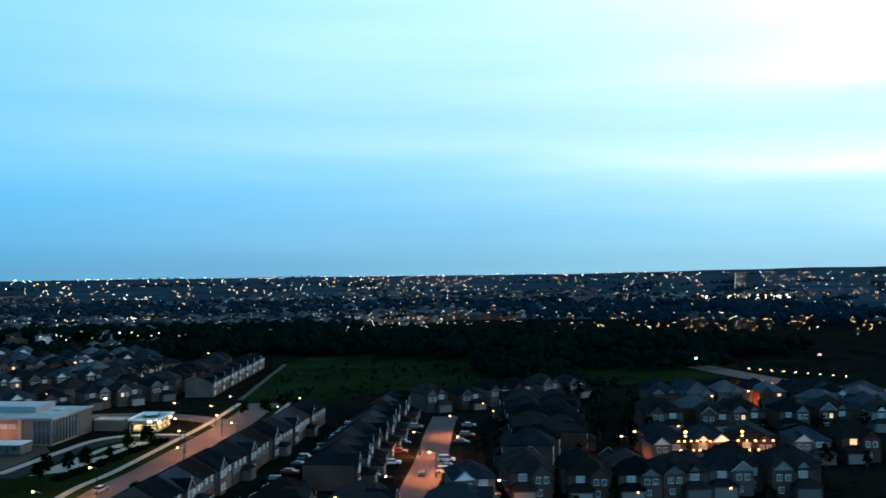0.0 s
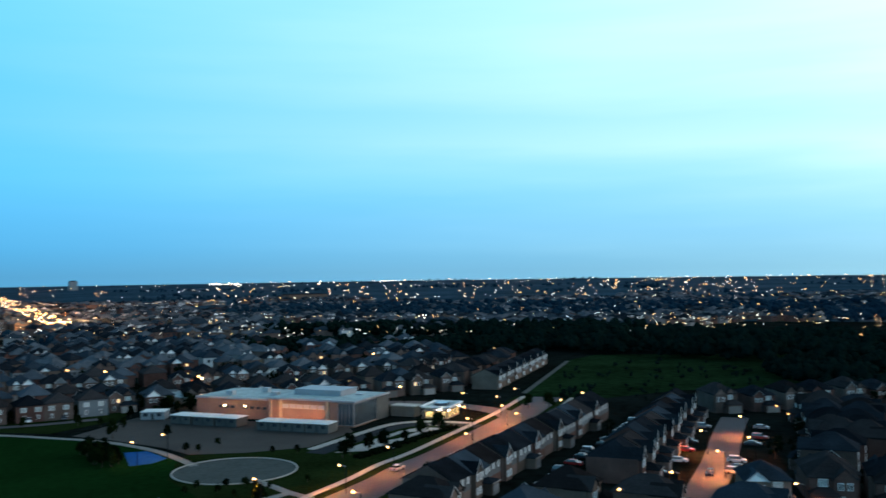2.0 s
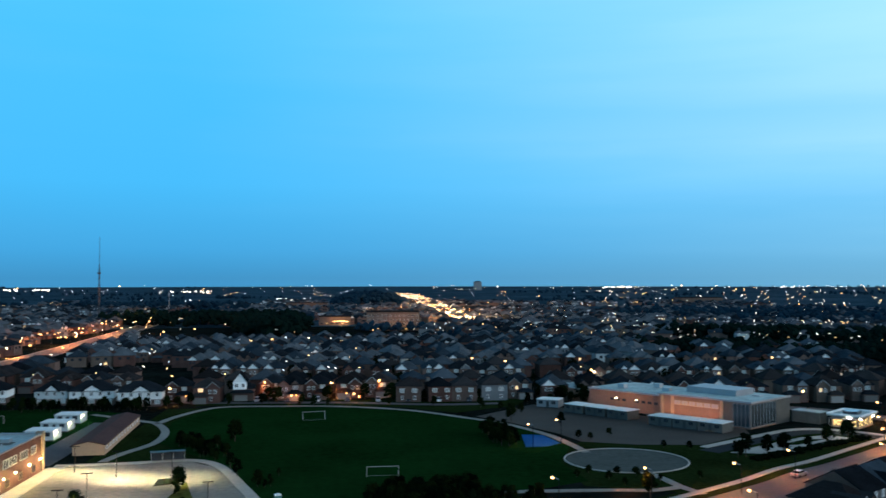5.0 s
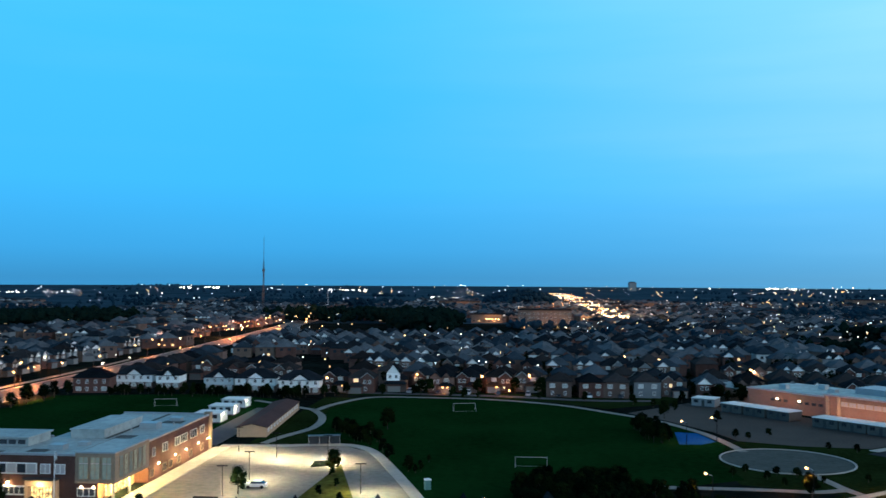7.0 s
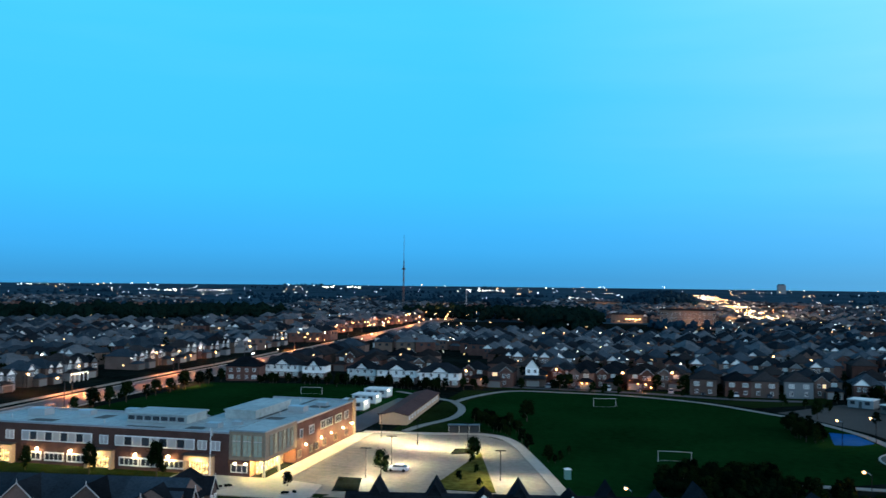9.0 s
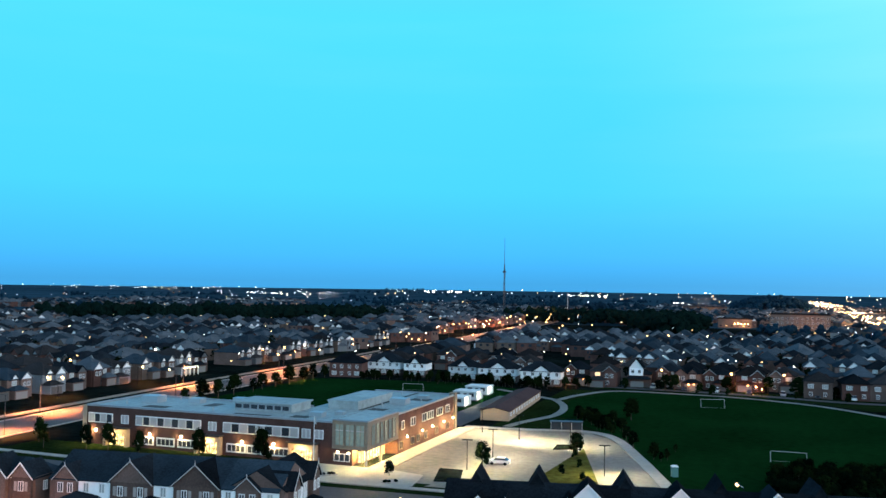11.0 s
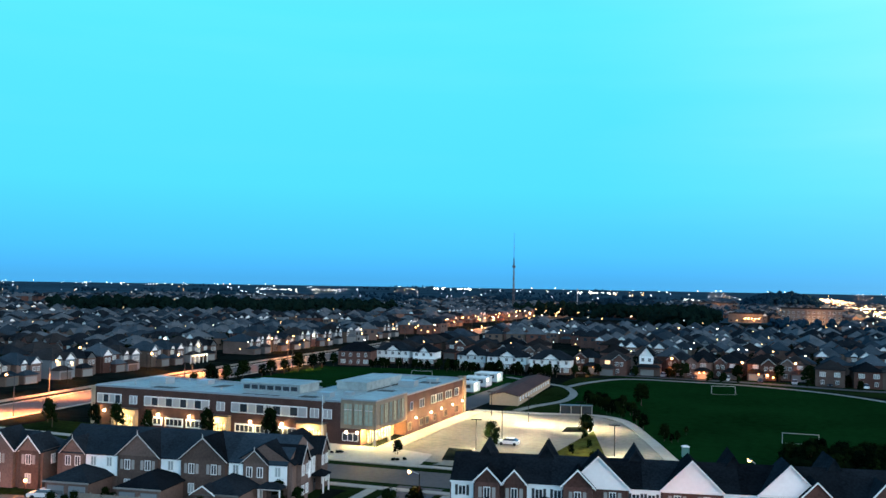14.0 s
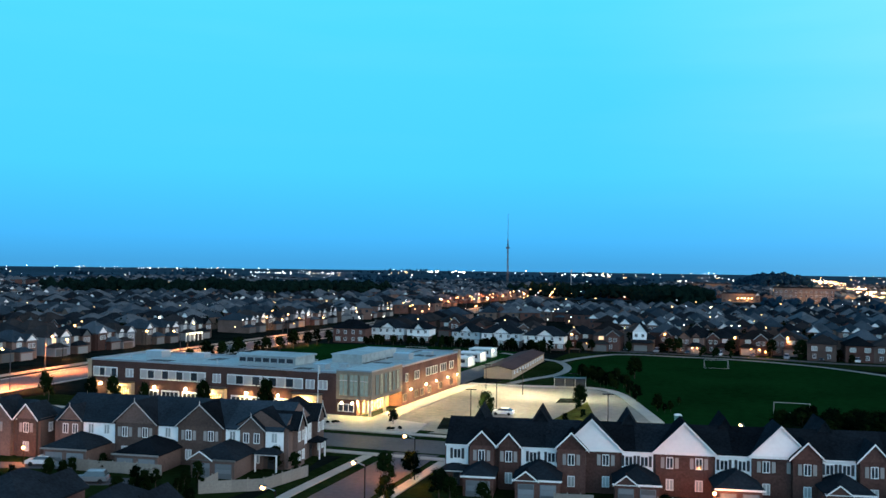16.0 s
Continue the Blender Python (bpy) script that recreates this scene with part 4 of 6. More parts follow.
def house_kind(w, d, h, rise, gw, gx, wall, gable_wall, roof, flip, words):
    """Meshes of one pattern of detached house: front to -y, foot at z = 0."""
    walls = Geo().box(-w / 2, w / 2, 0, d, 0, h)
    walls.box(gx - gw / 2, gx + gw / 2, -0.9, 0.3, 0, h)
    kx = -gx * 0.9 if abs(gx) > 0.5 else w / 4
    walls.box(kx - 2.8, kx + 2.8, -3.2, 0, 0, 2.7)
    roofs = Geo().hip(-w / 2, w / 2, 0, d, h + 0.15, rise)
    roofs.hip(kx - 2.8, kx + 2.8, -3.2, 0.4, 2.85, 1.3, 0.35)
    gab = Geo().gable(gx - gw / 2, gx + gw / 2, -0.9, d * 0.4, h, gw * 0.42, 0.35, 0, 1)
    if flip:
        gab.gable(kx - 1.7, kx + 1.7, -0.3, d * 0.4, h, 1.7, 0.3, 0, 1)
    rake = Geo()
    for sgn in (-1, 1):
        p, q = (gx + sgn * (gw / 2 + 0.3), -1.3, h - 0.2), (gx, -1.3, h + gw * 0.42 + 0.05)
        rake.face([p, q, (q[0], q[1], q[2] + 0.25), (p[0], p[1], p[2] + 0.25)][:: 1 if sgn > 0 else -1])
        rake.face([(p[0], p[1] + 0.06, p[2]), (p[0], p[1] + 0.06, p[2] + 0.25), (q[0], q[1] + 0.06, q[2] + 0.25), (q[0], q[1] + 0.06, q[2])])
    return dict(w=w, d=d, h=h, gx=gx, gw=gw, kx=kx, walls=walls.mesh("wall", wall), roof=roofs.mesh("roof", roof), gable=gab.mesh("gable", roof, gable_wall), rake=rake.mesh("rake_board", M_RAKE), words=words, raw=(walls, roofs, gab), mats=(wall, roof, gable_wall))


for j, (wall, gw_, roof, words) in enumerate((
        (M_BRICK, M_BRICK, M_SHINGLE, "red brick"), (M_BRICK_B, M_SIDING, M_SHINGLE, "brown brick"), (M_BRICK_G, M_BRICK_G, M_SHINGLE_B, "buff brick"),
        (M_BRICK_B, M_BRICK_B, M_SHINGLE_B, "brown brick"), (M_BRICK_B, M_SIDING_G, M_SHINGLE, "brown brick"), (M_BRICK, M_SIDING_G, M_SHINGLE_B, "red brick"), (M_BRICK_G, M_SIDING, M_SHINGLE, "buff brick"), (M_SIDING_G, M_SIDING, M_SHINGLE, "grey-sided"), (M_BRICK, M_SIDING, M_SHINGLE, "red brick"), (M_BRICK_B, M_BRICK_B, M_SHINGLE, "brown brick"), (M_BRICK, M_BRICK, M_SHINGLE_B, "red brick"))):
    HOUSE_KINDS.append(house_kind(9.2 + 0.6 * (j % 3), 11 + (j % 2), 5.6 + 0.2 * (j % 2), 2.9 + 0.3 * (j % 3), 4.2 + 0.4 * (j % 3), (-2.2, 2.3, -2.4)[j % 3], wall, gw_, ROOFS[j % 5] if roof is M_SHINGLE else roof, j % 2, words))


FAR_MATS = [M_SHINGLE, M_SHINGLE_B, M_SHINGLE_S, M_SHINGLE_G, M_SHINGLE_HAZE, M_BRICK, M_BRICK_B, M_BRICK_G, M_SIDING, M_SIDING_G, M_SIDING_P, M_GLASS, M_LIT]
far_rng = random.Random(21)
FAR = Geo()


def far_house(kind, m):
    """One of the countless houses further off, kept in one mesh with its fellows."""
    k = HOUSE_KINDS[kind]
    wall, gab = (FAR_MATS.index(q) for q in (k["mats"][0], k["mats"][2]))
    # paler, bluer shingles put the distance haze into the roof colour
    roof = FAR_MATS.index(far_rng.choice((M_SHINGLE_S, M_SHINGLE_HAZE, M_SHINGLE_HAZE, M_SHINGLE, M_SHINGLE_S, M_SHINGLE_G, M_SHINGLE)))
    if far_rng.random() < 0.22:
        wall = FAR_MATS.index(far_rng.choice((M_SIDING_G, M_SIDING_P, M_SIDING_G)))
    FAR.add(k["raw"][0], m, [wall]).add(k["raw"][1], m, [roof]).add(k["raw"][2], m, [roof, gab])
    w = Geo()
    for x, z in ((k["gx"] - 0.9, 3.5), (k["gx"] + 0.9, 3.5), (k["gx"], 0.9)):
        w.box(x - 0.55, x + 0.55, -1.0, -0.9, z, z + 1.4)
    for x in (-2, 2):
        w.box(x - 0.8, x + 0.8, k["d"], k["d"] + 0.1, 3.5, 4.9)
    FAR.add(w, m, [11])
    if far_rng.random() < 0.16:
        x, z = far_rng.choice(((k["gx"], 0.9), (k["gx"] - 0.9, 3.5), (k["kx"], 3.9)))
        FAR.add(Geo().box(x - 0.6, x + 0.6, -1.06, -1.0, z, z + 1.3).box(-2.7, -1.3, k["d"] + 0.1, k["d"] + 0.16, 1.0, 2.2), m, [12])


style = random.Random(31)


def house(kind, m, rng, detail=True, boards=True):
    k = HOUSE_KINDS[kind]
    boards = boards and (k["mats"][2] is M_SIDING or style.random() < 0.4)
    s = thing("house", m, "detached two-storey %s house with a dark shingle roof" % k["words"], "house", "detached houses")
    for n in ("walls", "roof", "gable", "rake")[: 4 if boards else 3]:
        part({"walls": "wall", "rake": "rake_board"}.get(n, n), k[n], None, s)
    part("garage_door", GARAGE_DOOR, None, s, at=pose(k["kx"], -3.22, 0.05))
    part("front_door", DOOR, None, s, at=pose(k["gx"] + (k["gw"] / 2 - 0.8) * (-1 if k["gx"] > 0 else 1), -0.93, 0.1))
    for x in (k["gx"] - 0.9, k["gx"] + 0.9):
        part("window", LIT_WINDOW if rng.random() < 0.05 else SMALL_WINDOW, None, s, at=pose(x, -1.0, 3.5))
    part("window", LIT_WIDE if rng.random() < 0.04 else WIDE_WINDOW, None, s, at=pose(k["kx"], -0.1, 3.9))
    if rng.random() < 0.13:
        part("porch_lamp", PORCH_LAMP, None, s, "glowing orange porch lamp", at=pose(k["kx"] + 1.0, -3.3, 2.35))
    if detail:
        part("window", SMALL_WINDOW, None, s, at=pose(k["gx"] - 0.6, -1.0, 0.9))
        for x in (-k["w"] / 4, k["w"] / 4):
            part("window", WIDE_WINDOW, None, s, at=pose(x, k["d"] + 0.1, 3.5, 0, 0, 180))
            part("window", LIT_WINDOW if rng.random() < 0.05 else SMALL_WINDOW, None, s, at=pose(x, k["d"] + 0.1, 0.9, 0, 0, 180))
    return s


rng = random.Random(7)


def row(x0, y0, x1, y1, face=0.0, step=11.6, detail=True, kinds=None, far=False, dark=False):
    """A row of houses from one end to the other; face: turn of their fronts from the line, 0 looks to its right side."""
    n = max(1, int(math.hypot(x1 - x0, y1 - y0) / step))
    turn = math.degrees(math.atan2(y1 - y0, x1 - x0)) + face
    for i in range(n):
        t = (i + 0.5) / n
        x, y = x0 + (x1 - x0) * t + rng.uniform(-0.4, 0.4), y0 + (y1 - y0) * t + rng.uniform(-2.4, 2.4)
        m = place(x, y, turn + rng.uniform(-5, 5)) @ Matrix.Diagonal((rng.uniform(0.92, 1.04), rng.uniform(0.9, 1.1), rng.uniform(0.92, 1.10), 1))
        k = kinds[i % len(kinds)] if kinds else rng.randrange(len(HOUSE_KINDS))
        k = (0, 4, 5, 10)[k % 4] if dark else k
        if far:
            far_house(k, m)
        else:
            house(k, m, rng, detail)


# north of the field
for x, y, turn, k in ((-70, 349, 4, 0), (-59, 344, 2, 10), (-36.5, 357, 0, 0), (-29, 349, -6, 9), (-19, 352, -3, 0), (-7, 353, 2, 10), (4, 356, -5, 3), (16, 352, 176, 3), (26.5, 351, 184, 0), (36.5, 352, 178, 3), (47, 354, 183, 7)):
    house(k, place(x, y, turn), rng)
row(-70, 382, 60, 374, 180, detail=False)
row(-70, 408, 70, 402, 0, detail=False)
row(-80, 436, 90, 430, 180, detail=False)
row(-90, 462, 110, 456, 0, detail=False, far=True)
row(-100, 490, 130, 484, 180, detail=False, far=True)
for i in range(5):
    row(-165, 516 + 27 * i, 150 + 12 * i, 510 + 26 * i, 180 * (i % 2), detail=False, far=True)
# beyond the second school
row(64, 338, 176, 328, 0, detail=False)
row(70, 366, 190, 356, 180, detail=False)
row(84, 394, 215, 386, 0, detail=False)
row(100, 424, 240, 416, 180, detail=False, far=True)
row(120, 452, 250, 446, 0, detail=False, far=True)
row(186, 345, 262, 418, 180, detail=False, kinds=(3, 9, 2, 0, 10))
row(192, 372, 236, 414, 0, detail=False, kinds=(10, 3, 4, 9))
row(178, 331, 190, 329, 0, detail=False, kinds=(9,))
# west of the arterial road
row(-222, 200, -222, 330, 0, detail=False, kinds=(7, 6, 1, 7, 4, 8))
row(-222, 350, -222, 520, 0, detail=False, kinds=(1, 7, 6, 9, 7, 8))
for i in range(11):
    row(-246, 214 + 27 * i, -400, 236 + 27 * i, 180 if i % 2 else 0, detail=False, far=i > 3)
row(-158, 352, -160, 460, 180, detail=False)
row(-140, 380, -90, 376, 0, detail=False)
row(-145, 410, -95, 404, 180, detail=False)
# along and behind the street past the second school
row(178, 147, 246, 204, 180, dark=True)
row(206, 146, 264, 192, 0, dark=True)
row(156, 131, 204, 80, 0, dark=True)
row(168, 141, 218, 90, 180, dark=True)
row(206, 128, 250, 80, 0)
row(220, 138, 264, 92, 180)
row(246, 150, 300, 92, 0)
row(258, 162, 314, 104, 180, detail=False)
row(284, 170, 340, 110, 0, detail=False, far=True)
row(296, 182, 354, 122, 180, detail=False, far=True)
row(228, 226, 300, 206, 0, detail=False, kinds=(3, 0))
# corner houses at the near end of the curving street
for x, y, turn, k in ((58, 347, -4, 9), (-78, 83.5, 190, 0), (-63.5, 82, 188, 0), (-95, 82, 186, 0), (88, 156, 36, 3), (100, 146, 126, 1), (116, 148, 36, 2), (126, 134, 36, 3), (148, 132, -37, 6), (136, 118, 36, 1), (104, 128, 216, 0), (118, 112, 216, 5)):
    house(k, place(x, y, turn), rng, boards=y > 100)

# ---- town houses ----


def rake_boards(cx, gw, y, z, rise, wide=0.3):
    """White boards along the two slopes of a gable, with a small collar tie at the top."""
    g = Geo()
    for sg in (-1, 1):
        a, b = (cx + sg * (gw / 2 + 0.3), z - 0.6 * rise / gw), (cx, z + rise)
        q = [(a[0], y, a[1]), (b[0], y, b[1]), (b[0], y, b[1] + wide), (a[0], y, a[1] + wide)]
        r = [(u, y + 0.08, w) for u, _, w in q]
        if sg > 0:
            q, r = q[::-1], r[::-1]
        g.face(q[::-1]).face(r)
        for k in range(4):
            g.face([q[k], q[(k + 1) % 4], r[(k + 1) % 4], r[k]])
    return g


SHUTTER = Geo().box(-0.19, 0.19, -0.05, 0.05, 0, 1.45).mesh("shutter", M_DARKMETAL)
SHUTTER_W = Geo().box(-0.24, 0.24, -0.05, 0.05, 0, 1.45).mesh("shutter", M_SHUTTER)
TALL_WINDOW = window_mesh("window", 0.95, 1.55, 1)
PALE_WINDOW = window_mesh("window", 1.0, 1.5, 1, None, M_GLASS_L)


def terrace(x, y, turn, units, group, pale=M_SIDING, depth=10.0, ridge=9.1, eave=6.0, brick=M_BRICK, words="red brick", rakes=True, roof=M_SHINGLE, hip_end=0.0, bare=None, hip_start=0.0):
    """Units of a terrace set end to end. Each: from, to, and its features along the front; hip_end: how far the ridge stops short of the far end."""
    for u0, u1, feats in units:
        gables = [f for f in feats if f[0] in ("white", "brick")]
        label = "%s town house with %s" % (words, "a large white gable" if any(f[0] == "white" for f in gables) else "a brick gable" if gables else "a white siding panel")
        s = thing("town_house", place(x, y, turn) @ pose(u0, 0, 0), label, "town house", group)
        w = u1 - u0
        part("wall", Geo().box(0, w, 0, depth, 0, eave), brick, s)
        r, ov, zl = Geo(), 0.45, eave - 0.05
        m = depth / 2
        hip = hip_end if u1 == units[-1][1] else 0.0
        hs = hip_start if u0 == units[0][0] else 0.0
        for q in ([(0, -ov, zl), (w, -ov, zl), (w - hip, m, ridge), (hs, m, ridge)], [(hs, m, ridge), (w - hip, m, ridge), (w, depth + ov, zl), (0, depth + ov, zl)]):
            r.face(q).face([(a, b, c - 0.2) for a, b, c in q[::-1]], 2)
        r.face([(w, -ov, zl), (w, depth + ov, zl), (w - hip, m, ridge)] if hip else [(w, 0, eave), (w, depth, eave), (w, m, ridge - 0.12)], 0 if hip else 1).face([(0, depth + ov, zl), (0, -ov, zl), (hs, m, ridge)] if hs else [(0, depth, eave), (0, 0, eave), (0, m, ridge - 0.12)], 0 if hs else 1)
        r.face([(0, -ov, zl - 0.2), (w, -ov, zl - 0.2), (w, -ov, zl), (0, -ov, zl)], 2)
        for xx in ([] if hs else [0]) + ([] if hip else [w]):
            r.face([(xx, -ov, zl - 0.2), (xx, -ov, zl), (xx, m, ridge), (xx, m, ridge - 0.2)], 2).face([(xx, depth + ov, zl - 0.2), (xx, depth + ov, zl), (xx, m, ridge), (xx, m, ridge - 0.2)], 2)
        part("roof", r, [roof, brick, M_TRIM if rakes else roof], s)
        if bare:
            za, zb = ridge - 0.1 * (ridge - zl) + 0.03, ridge - 0.8 * (ridge - zl) + 0.03
            ya, yb = m + 0.1 * (m + ov), m + 0.8 * (m + ov)
            q = [(bare[0], ya, za), (bare[1], ya, za), (bare[1], yb, zb), (bare[0], yb, zb)]
            g = Geo().face([(u, v, h + 0.05) for u, v, h in q[::-1]]).face([(u, v, h - 0.06) for u, v, h in q])
            for k in range(4):
                p, t = q[k], q[(k + 1) % 4]
                g.face([(p[0], p[1], p[2] - 0.06), (t[0], t[1], t[2] - 0.06), (t[0], t[1], t[2] + 0.05), (p[0], p[1], p[2] + 0.05)])
            part("roof_sheet", g, M_SIDING_P, s, "pale sheet covering part of the roof")
        for f in feats:
            a, b = f[1] - u0, f[2] - u0
            c, gw = (a + b) / 2, b - a
            if f[0] == "panel":
                part("siding_panel", Geo().box(a, b, -0.10, -0.01, 3.1, eave - 0.25), M_SIDING, s, "white siding panel")
                n = max(1, round(gw / 2.3))
                for k in range(n):
                    xx = a + gw * (k + 0.5) / n
                    part("window", SMALL_WINDOW, None, s, at=pose(xx, -0.16, 3.9))
                    for d in (-0.8, 0.8):
                        part("shutter", SHUTTER, None, s, at=pose(xx + d, -0.15, 3.9))
            elif f[0] == "plain":
                part("siding_panel", Geo().box(a, b, -0.10, -0.01, 2.6, eave - 0.25), pale, s, "pale siding panel")
                for k in range(max(1, round(gw / 2.6))):
                    part("window", PALE_WINDOW, None, s, at=pose(a + gw * (k + 0.5) / max(1, round(gw / 2.6)), -0.16, 4.0))
            elif f[0] in ("white", "brick"):
                rise, fy = f[3], f[4]
                if fy < -0.15:
                    part("bay", Geo().box(a + 0.2, b - 0.2, fy, -0.01, 0, eave), brick, s)
                part("gable", Geo().gable(a, b, fy, m + 0.5, eave, rise, 0.28, 0, 1), [M_SHINGLE, M_SIDING if f[0] == "white" else brick], s, "white gable" if f[0] == "white" else "brick gable")
                if rakes or f[0] == "white":
                    part("rake_board", rake_boards(c, gw, fy - 0.38, eave, rise, 0.26), M_TRIM, s)
                else:
                    part("rake_board", rake_boards(c, gw, fy - 0.38, eave, rise, 0.12), M_FRAME, s)
                    part("finial", Geo().tube((c, fy - 0.33, eave + rise), (c, fy - 0.33, eave + rise + 0.7), 0.07, 0.03, 6), M_FRAME, s)
                if f[0] == "white":
                    part("fascia", Geo().box(a - 0.2, b + 0.2, fy - 0.12, fy - 0.02, eave - 0.2, eave + 0.1), M_TRIM, s)
                ks = (-gw * 0.24, gw * 0.24) if gw > 6 else (-0.85, 0.85) if not rakes else (0,)
                for k in ks:
                    part("window", TALL_WINDOW, None, s, at=pose(c + k, fy - 0.08, 3.85))
                    if gw > 6 or rakes:
                        for d in (-0.95, 0.95):
                            part("shutter", SHUTTER_W, None, s, at=pose(c + k + d, fy - 0.06, 3.9))
                    part("window", PALE_WINDOW, None, s, at=pose(c + k, fy - 0.08, 0.9))
            elif f[0] == "rear":
                part("rear_gable", Geo().gable(a, b, m - 0.5, depth + 0.8, eave, f[3], 0.28, 0, 1), [M_SHINGLE, M_SHINGLE], s)
            elif f[0] == "garage":
                deep = f[3]
                part("garage", Geo().box(a, b, -deep, -0.12, 0, 2.6), brick, s)
                part("garage_roof", Geo().hip(a, b, -deep, 1.2, 2.8, min(1.9, 0.32 * min(gw, deep)), 0.35), M_SHINGLE, s)
                part("fascia", Geo().box(a - 0.35, b + 0.35, -deep - 0.42, -deep - 0.36, 2.6, 2.85), M_TRIM if rakes else M_GARAGE, s)
                n = 2 if gw > 4.5 else 1
                for k in range(n):
                    gd = part("garage_door", Geo().box(-gw / n / 2 + 0.4, gw / n / 2 - 0.4, -0.05, 0.03, 0, 2.15), M_SIDING_G, s, at=pose(a + gw * (k + 0.5) / n, -deep - 0.06, 0.02))
                    for q in range(3):
                        part("door_panel", Geo().box(-gw / n / 2 + 0.5, gw / n / 2 - 0.5, -0.02, 0.02, 0.08 + 0.7 * q, 0.7 + 0.7 * q), M_SIDING_G, gd, at=pose(0, -0.07, 0))
                if f[4]:
                    part("portico", Geo().gable(a, a + gw * 0.5, -deep - 0.5, -deep + 1.6, 2.75, 1.1, 0.25, 0, 1), [M_SHINGLE, brick], s)
                    part("rake_board", rake_boards(a + gw * 0.25, gw * 0.5, -deep - 0.8, 2.75, 1.1, 0.2), M_TRIM, s)
            elif f[0] == "porch":
                part("porch_roof", Geo().hip(a, b, -2.2, 0, 2.8, 0.7, 0.2), M_SHINGLE, s)
                part("porch_beam", Geo().box(a, b, -2.15, -2.0, 2.45, 2.65), M_TRIM, s)
                for xx in (a + 0.12, b - 0.12):
                    part("porch_post", Geo().box(xx - 0.1, xx + 0.1, -2.15, -1.95, 0, 2.45), M_TRIM, s)
                part("front_door", DOOR, None, s, at=pose(c, -0.07, 0.1))
            elif f[0] == "end":
                for k in f[1:]:
                    part("window", PALE_WINDOW, None, s, at=pose(w + 0.08, k, 3.6, 0, 0, 90))
            elif f[0] == "door":
                part("front_door", DOOR, None, s, at=pose(c, -0.07, 0.1))


# terrace beside the side street, facing south
terrace(-44.0, 123.6, 11.0, [
    (0, 7.35, [("panel", 0.15, 3.3, 0), ("brick", 3.4, 7.2, 1.9, -0.9), ("garage", 3.3, 7.4, 5.6, False), ("porch", 0.05, 3.2), ("rear", 1.92, 6.84, 4.3)]),
    (7.35, 14.13, [("brick", 7.5, 10.7, 1.75, -0.9), ("panel", 10.8, 14.13, 0), ("garage", 10.4, 16.3, 6.2, True), ("door", 8.0, 9.2), ("rear", 10.59, 15.91, 4.4)]),
    (14.13, 20.04, [("panel", 14.13, 15.91, 0), ("brick", 15.61, 19.95, 2.2, -1.1), ("door", 18.27, 19.26)]),
    (20.04, 26.54, [("white", 16.45, 24.62, 4.0, -0.35), ("panel", 24.72, 26.54, 0), ("garage", 23.59, 29.3, 6.0, True), ("rear", 23.1, 28.52, 4.3)]),
], "terrace by the car park")
terrace(-44.0, 123.6, 11.0, [
    (26.54, 33.05, [("panel", 26.54, 28.91, 0), ("door", 29.99, 30.98)]),
    (33.05, 39.45, [("white", 29.01, 37.08, 4.0, -0.35), ("panel", 37.18, 39.45, 0), ("garage", 36.59, 42.3, 6.0, False), ("rear", 36.4, 41.81, 4.2)]),
    (39.45, 45.85, [("panel", 39.45, 41.91, 0), ("door", 42.8, 43.78)]),
    (45.85, 52.84, [("white", 41.7, 49.68, 4.0, -0.35), ("brick", 46.84, 50.97, 2.1, -1.1), ("panel", 51.07, 52.84, 0), ("garage", 50.19, 55.9, 6.0, True), ("rear", 49.69, 55.11, 4.2)]),
], "terrace by the car park")
terrace(-44.0, 123.6, 11.0, [
    (52.84, 59.44, [("panel", 52.84, 55.31, 0), ("brick", 55.41, 59.35, 2.2, -0.9)]),
    (59.44, 65.95, [("panel", 61.02, 65.75, 0), ("garage", 60.04, 64.96, 6.0, False)]),
    (65.95, 72.45, [("white", 64.47, 72.25, 4.0, -0.35)]),
], "terrace by the car park")
# terrace before the large school
terrace(-108.2, 117.6, 8.0, [
    (0, 10.7, [("brick", 1.0, 5.0, 2.1, -0.4), ("plain", 5.1, 10.6), ("garage", 2.6, 9.8, 6.6, False)]),
    (10.7, 18.1, [("brick", 10.8, 18.0, 3.3, -0.6), ("door", 12.5, 13.5)]),
    (18.1, 21.5, [("plain", 18.1, 21.4), ("garage", 15.2, 22.2, 7.6, False)]),
    (21.5, 29.4, [("brick", 21.5, 29.2, 3.3, -0.6), ("door", 24.0, 25.0)]),
    (29.4, 38.9, [("plain", 29.4, 31.7), ("brick", 31.8, 35.8, 1.8, -0.5), ("plain", 35.9, 38.8), ("garage", 27.6, 34.4, 7.8, True), ("porch", 35.0, 38.6)]),
], "terrace before the school", depth=12, ridge=9.4, brick=M_BRICK_B, words="brown brick", rakes=False, roof=M_SHINGLE_S)
# its end units look on to the side street
terrace(-69.2, 123.4, 98.0, [
    (0, 8.0, [("brick", 1.6, 5.0, 2.2, -0.8), ("plain", 5.2, 7.8)]),
    (8.0, 16.0, [("plain", 8.2, 9.8), ("brick", 10.4, 14.0, 2.2, -0.8), ("porch", 8.2, 11.0)]),
], "terrace before the school", depth=9, ridge=8.9, brick=M_BRICK_B, words="brown brick", rakes=False)
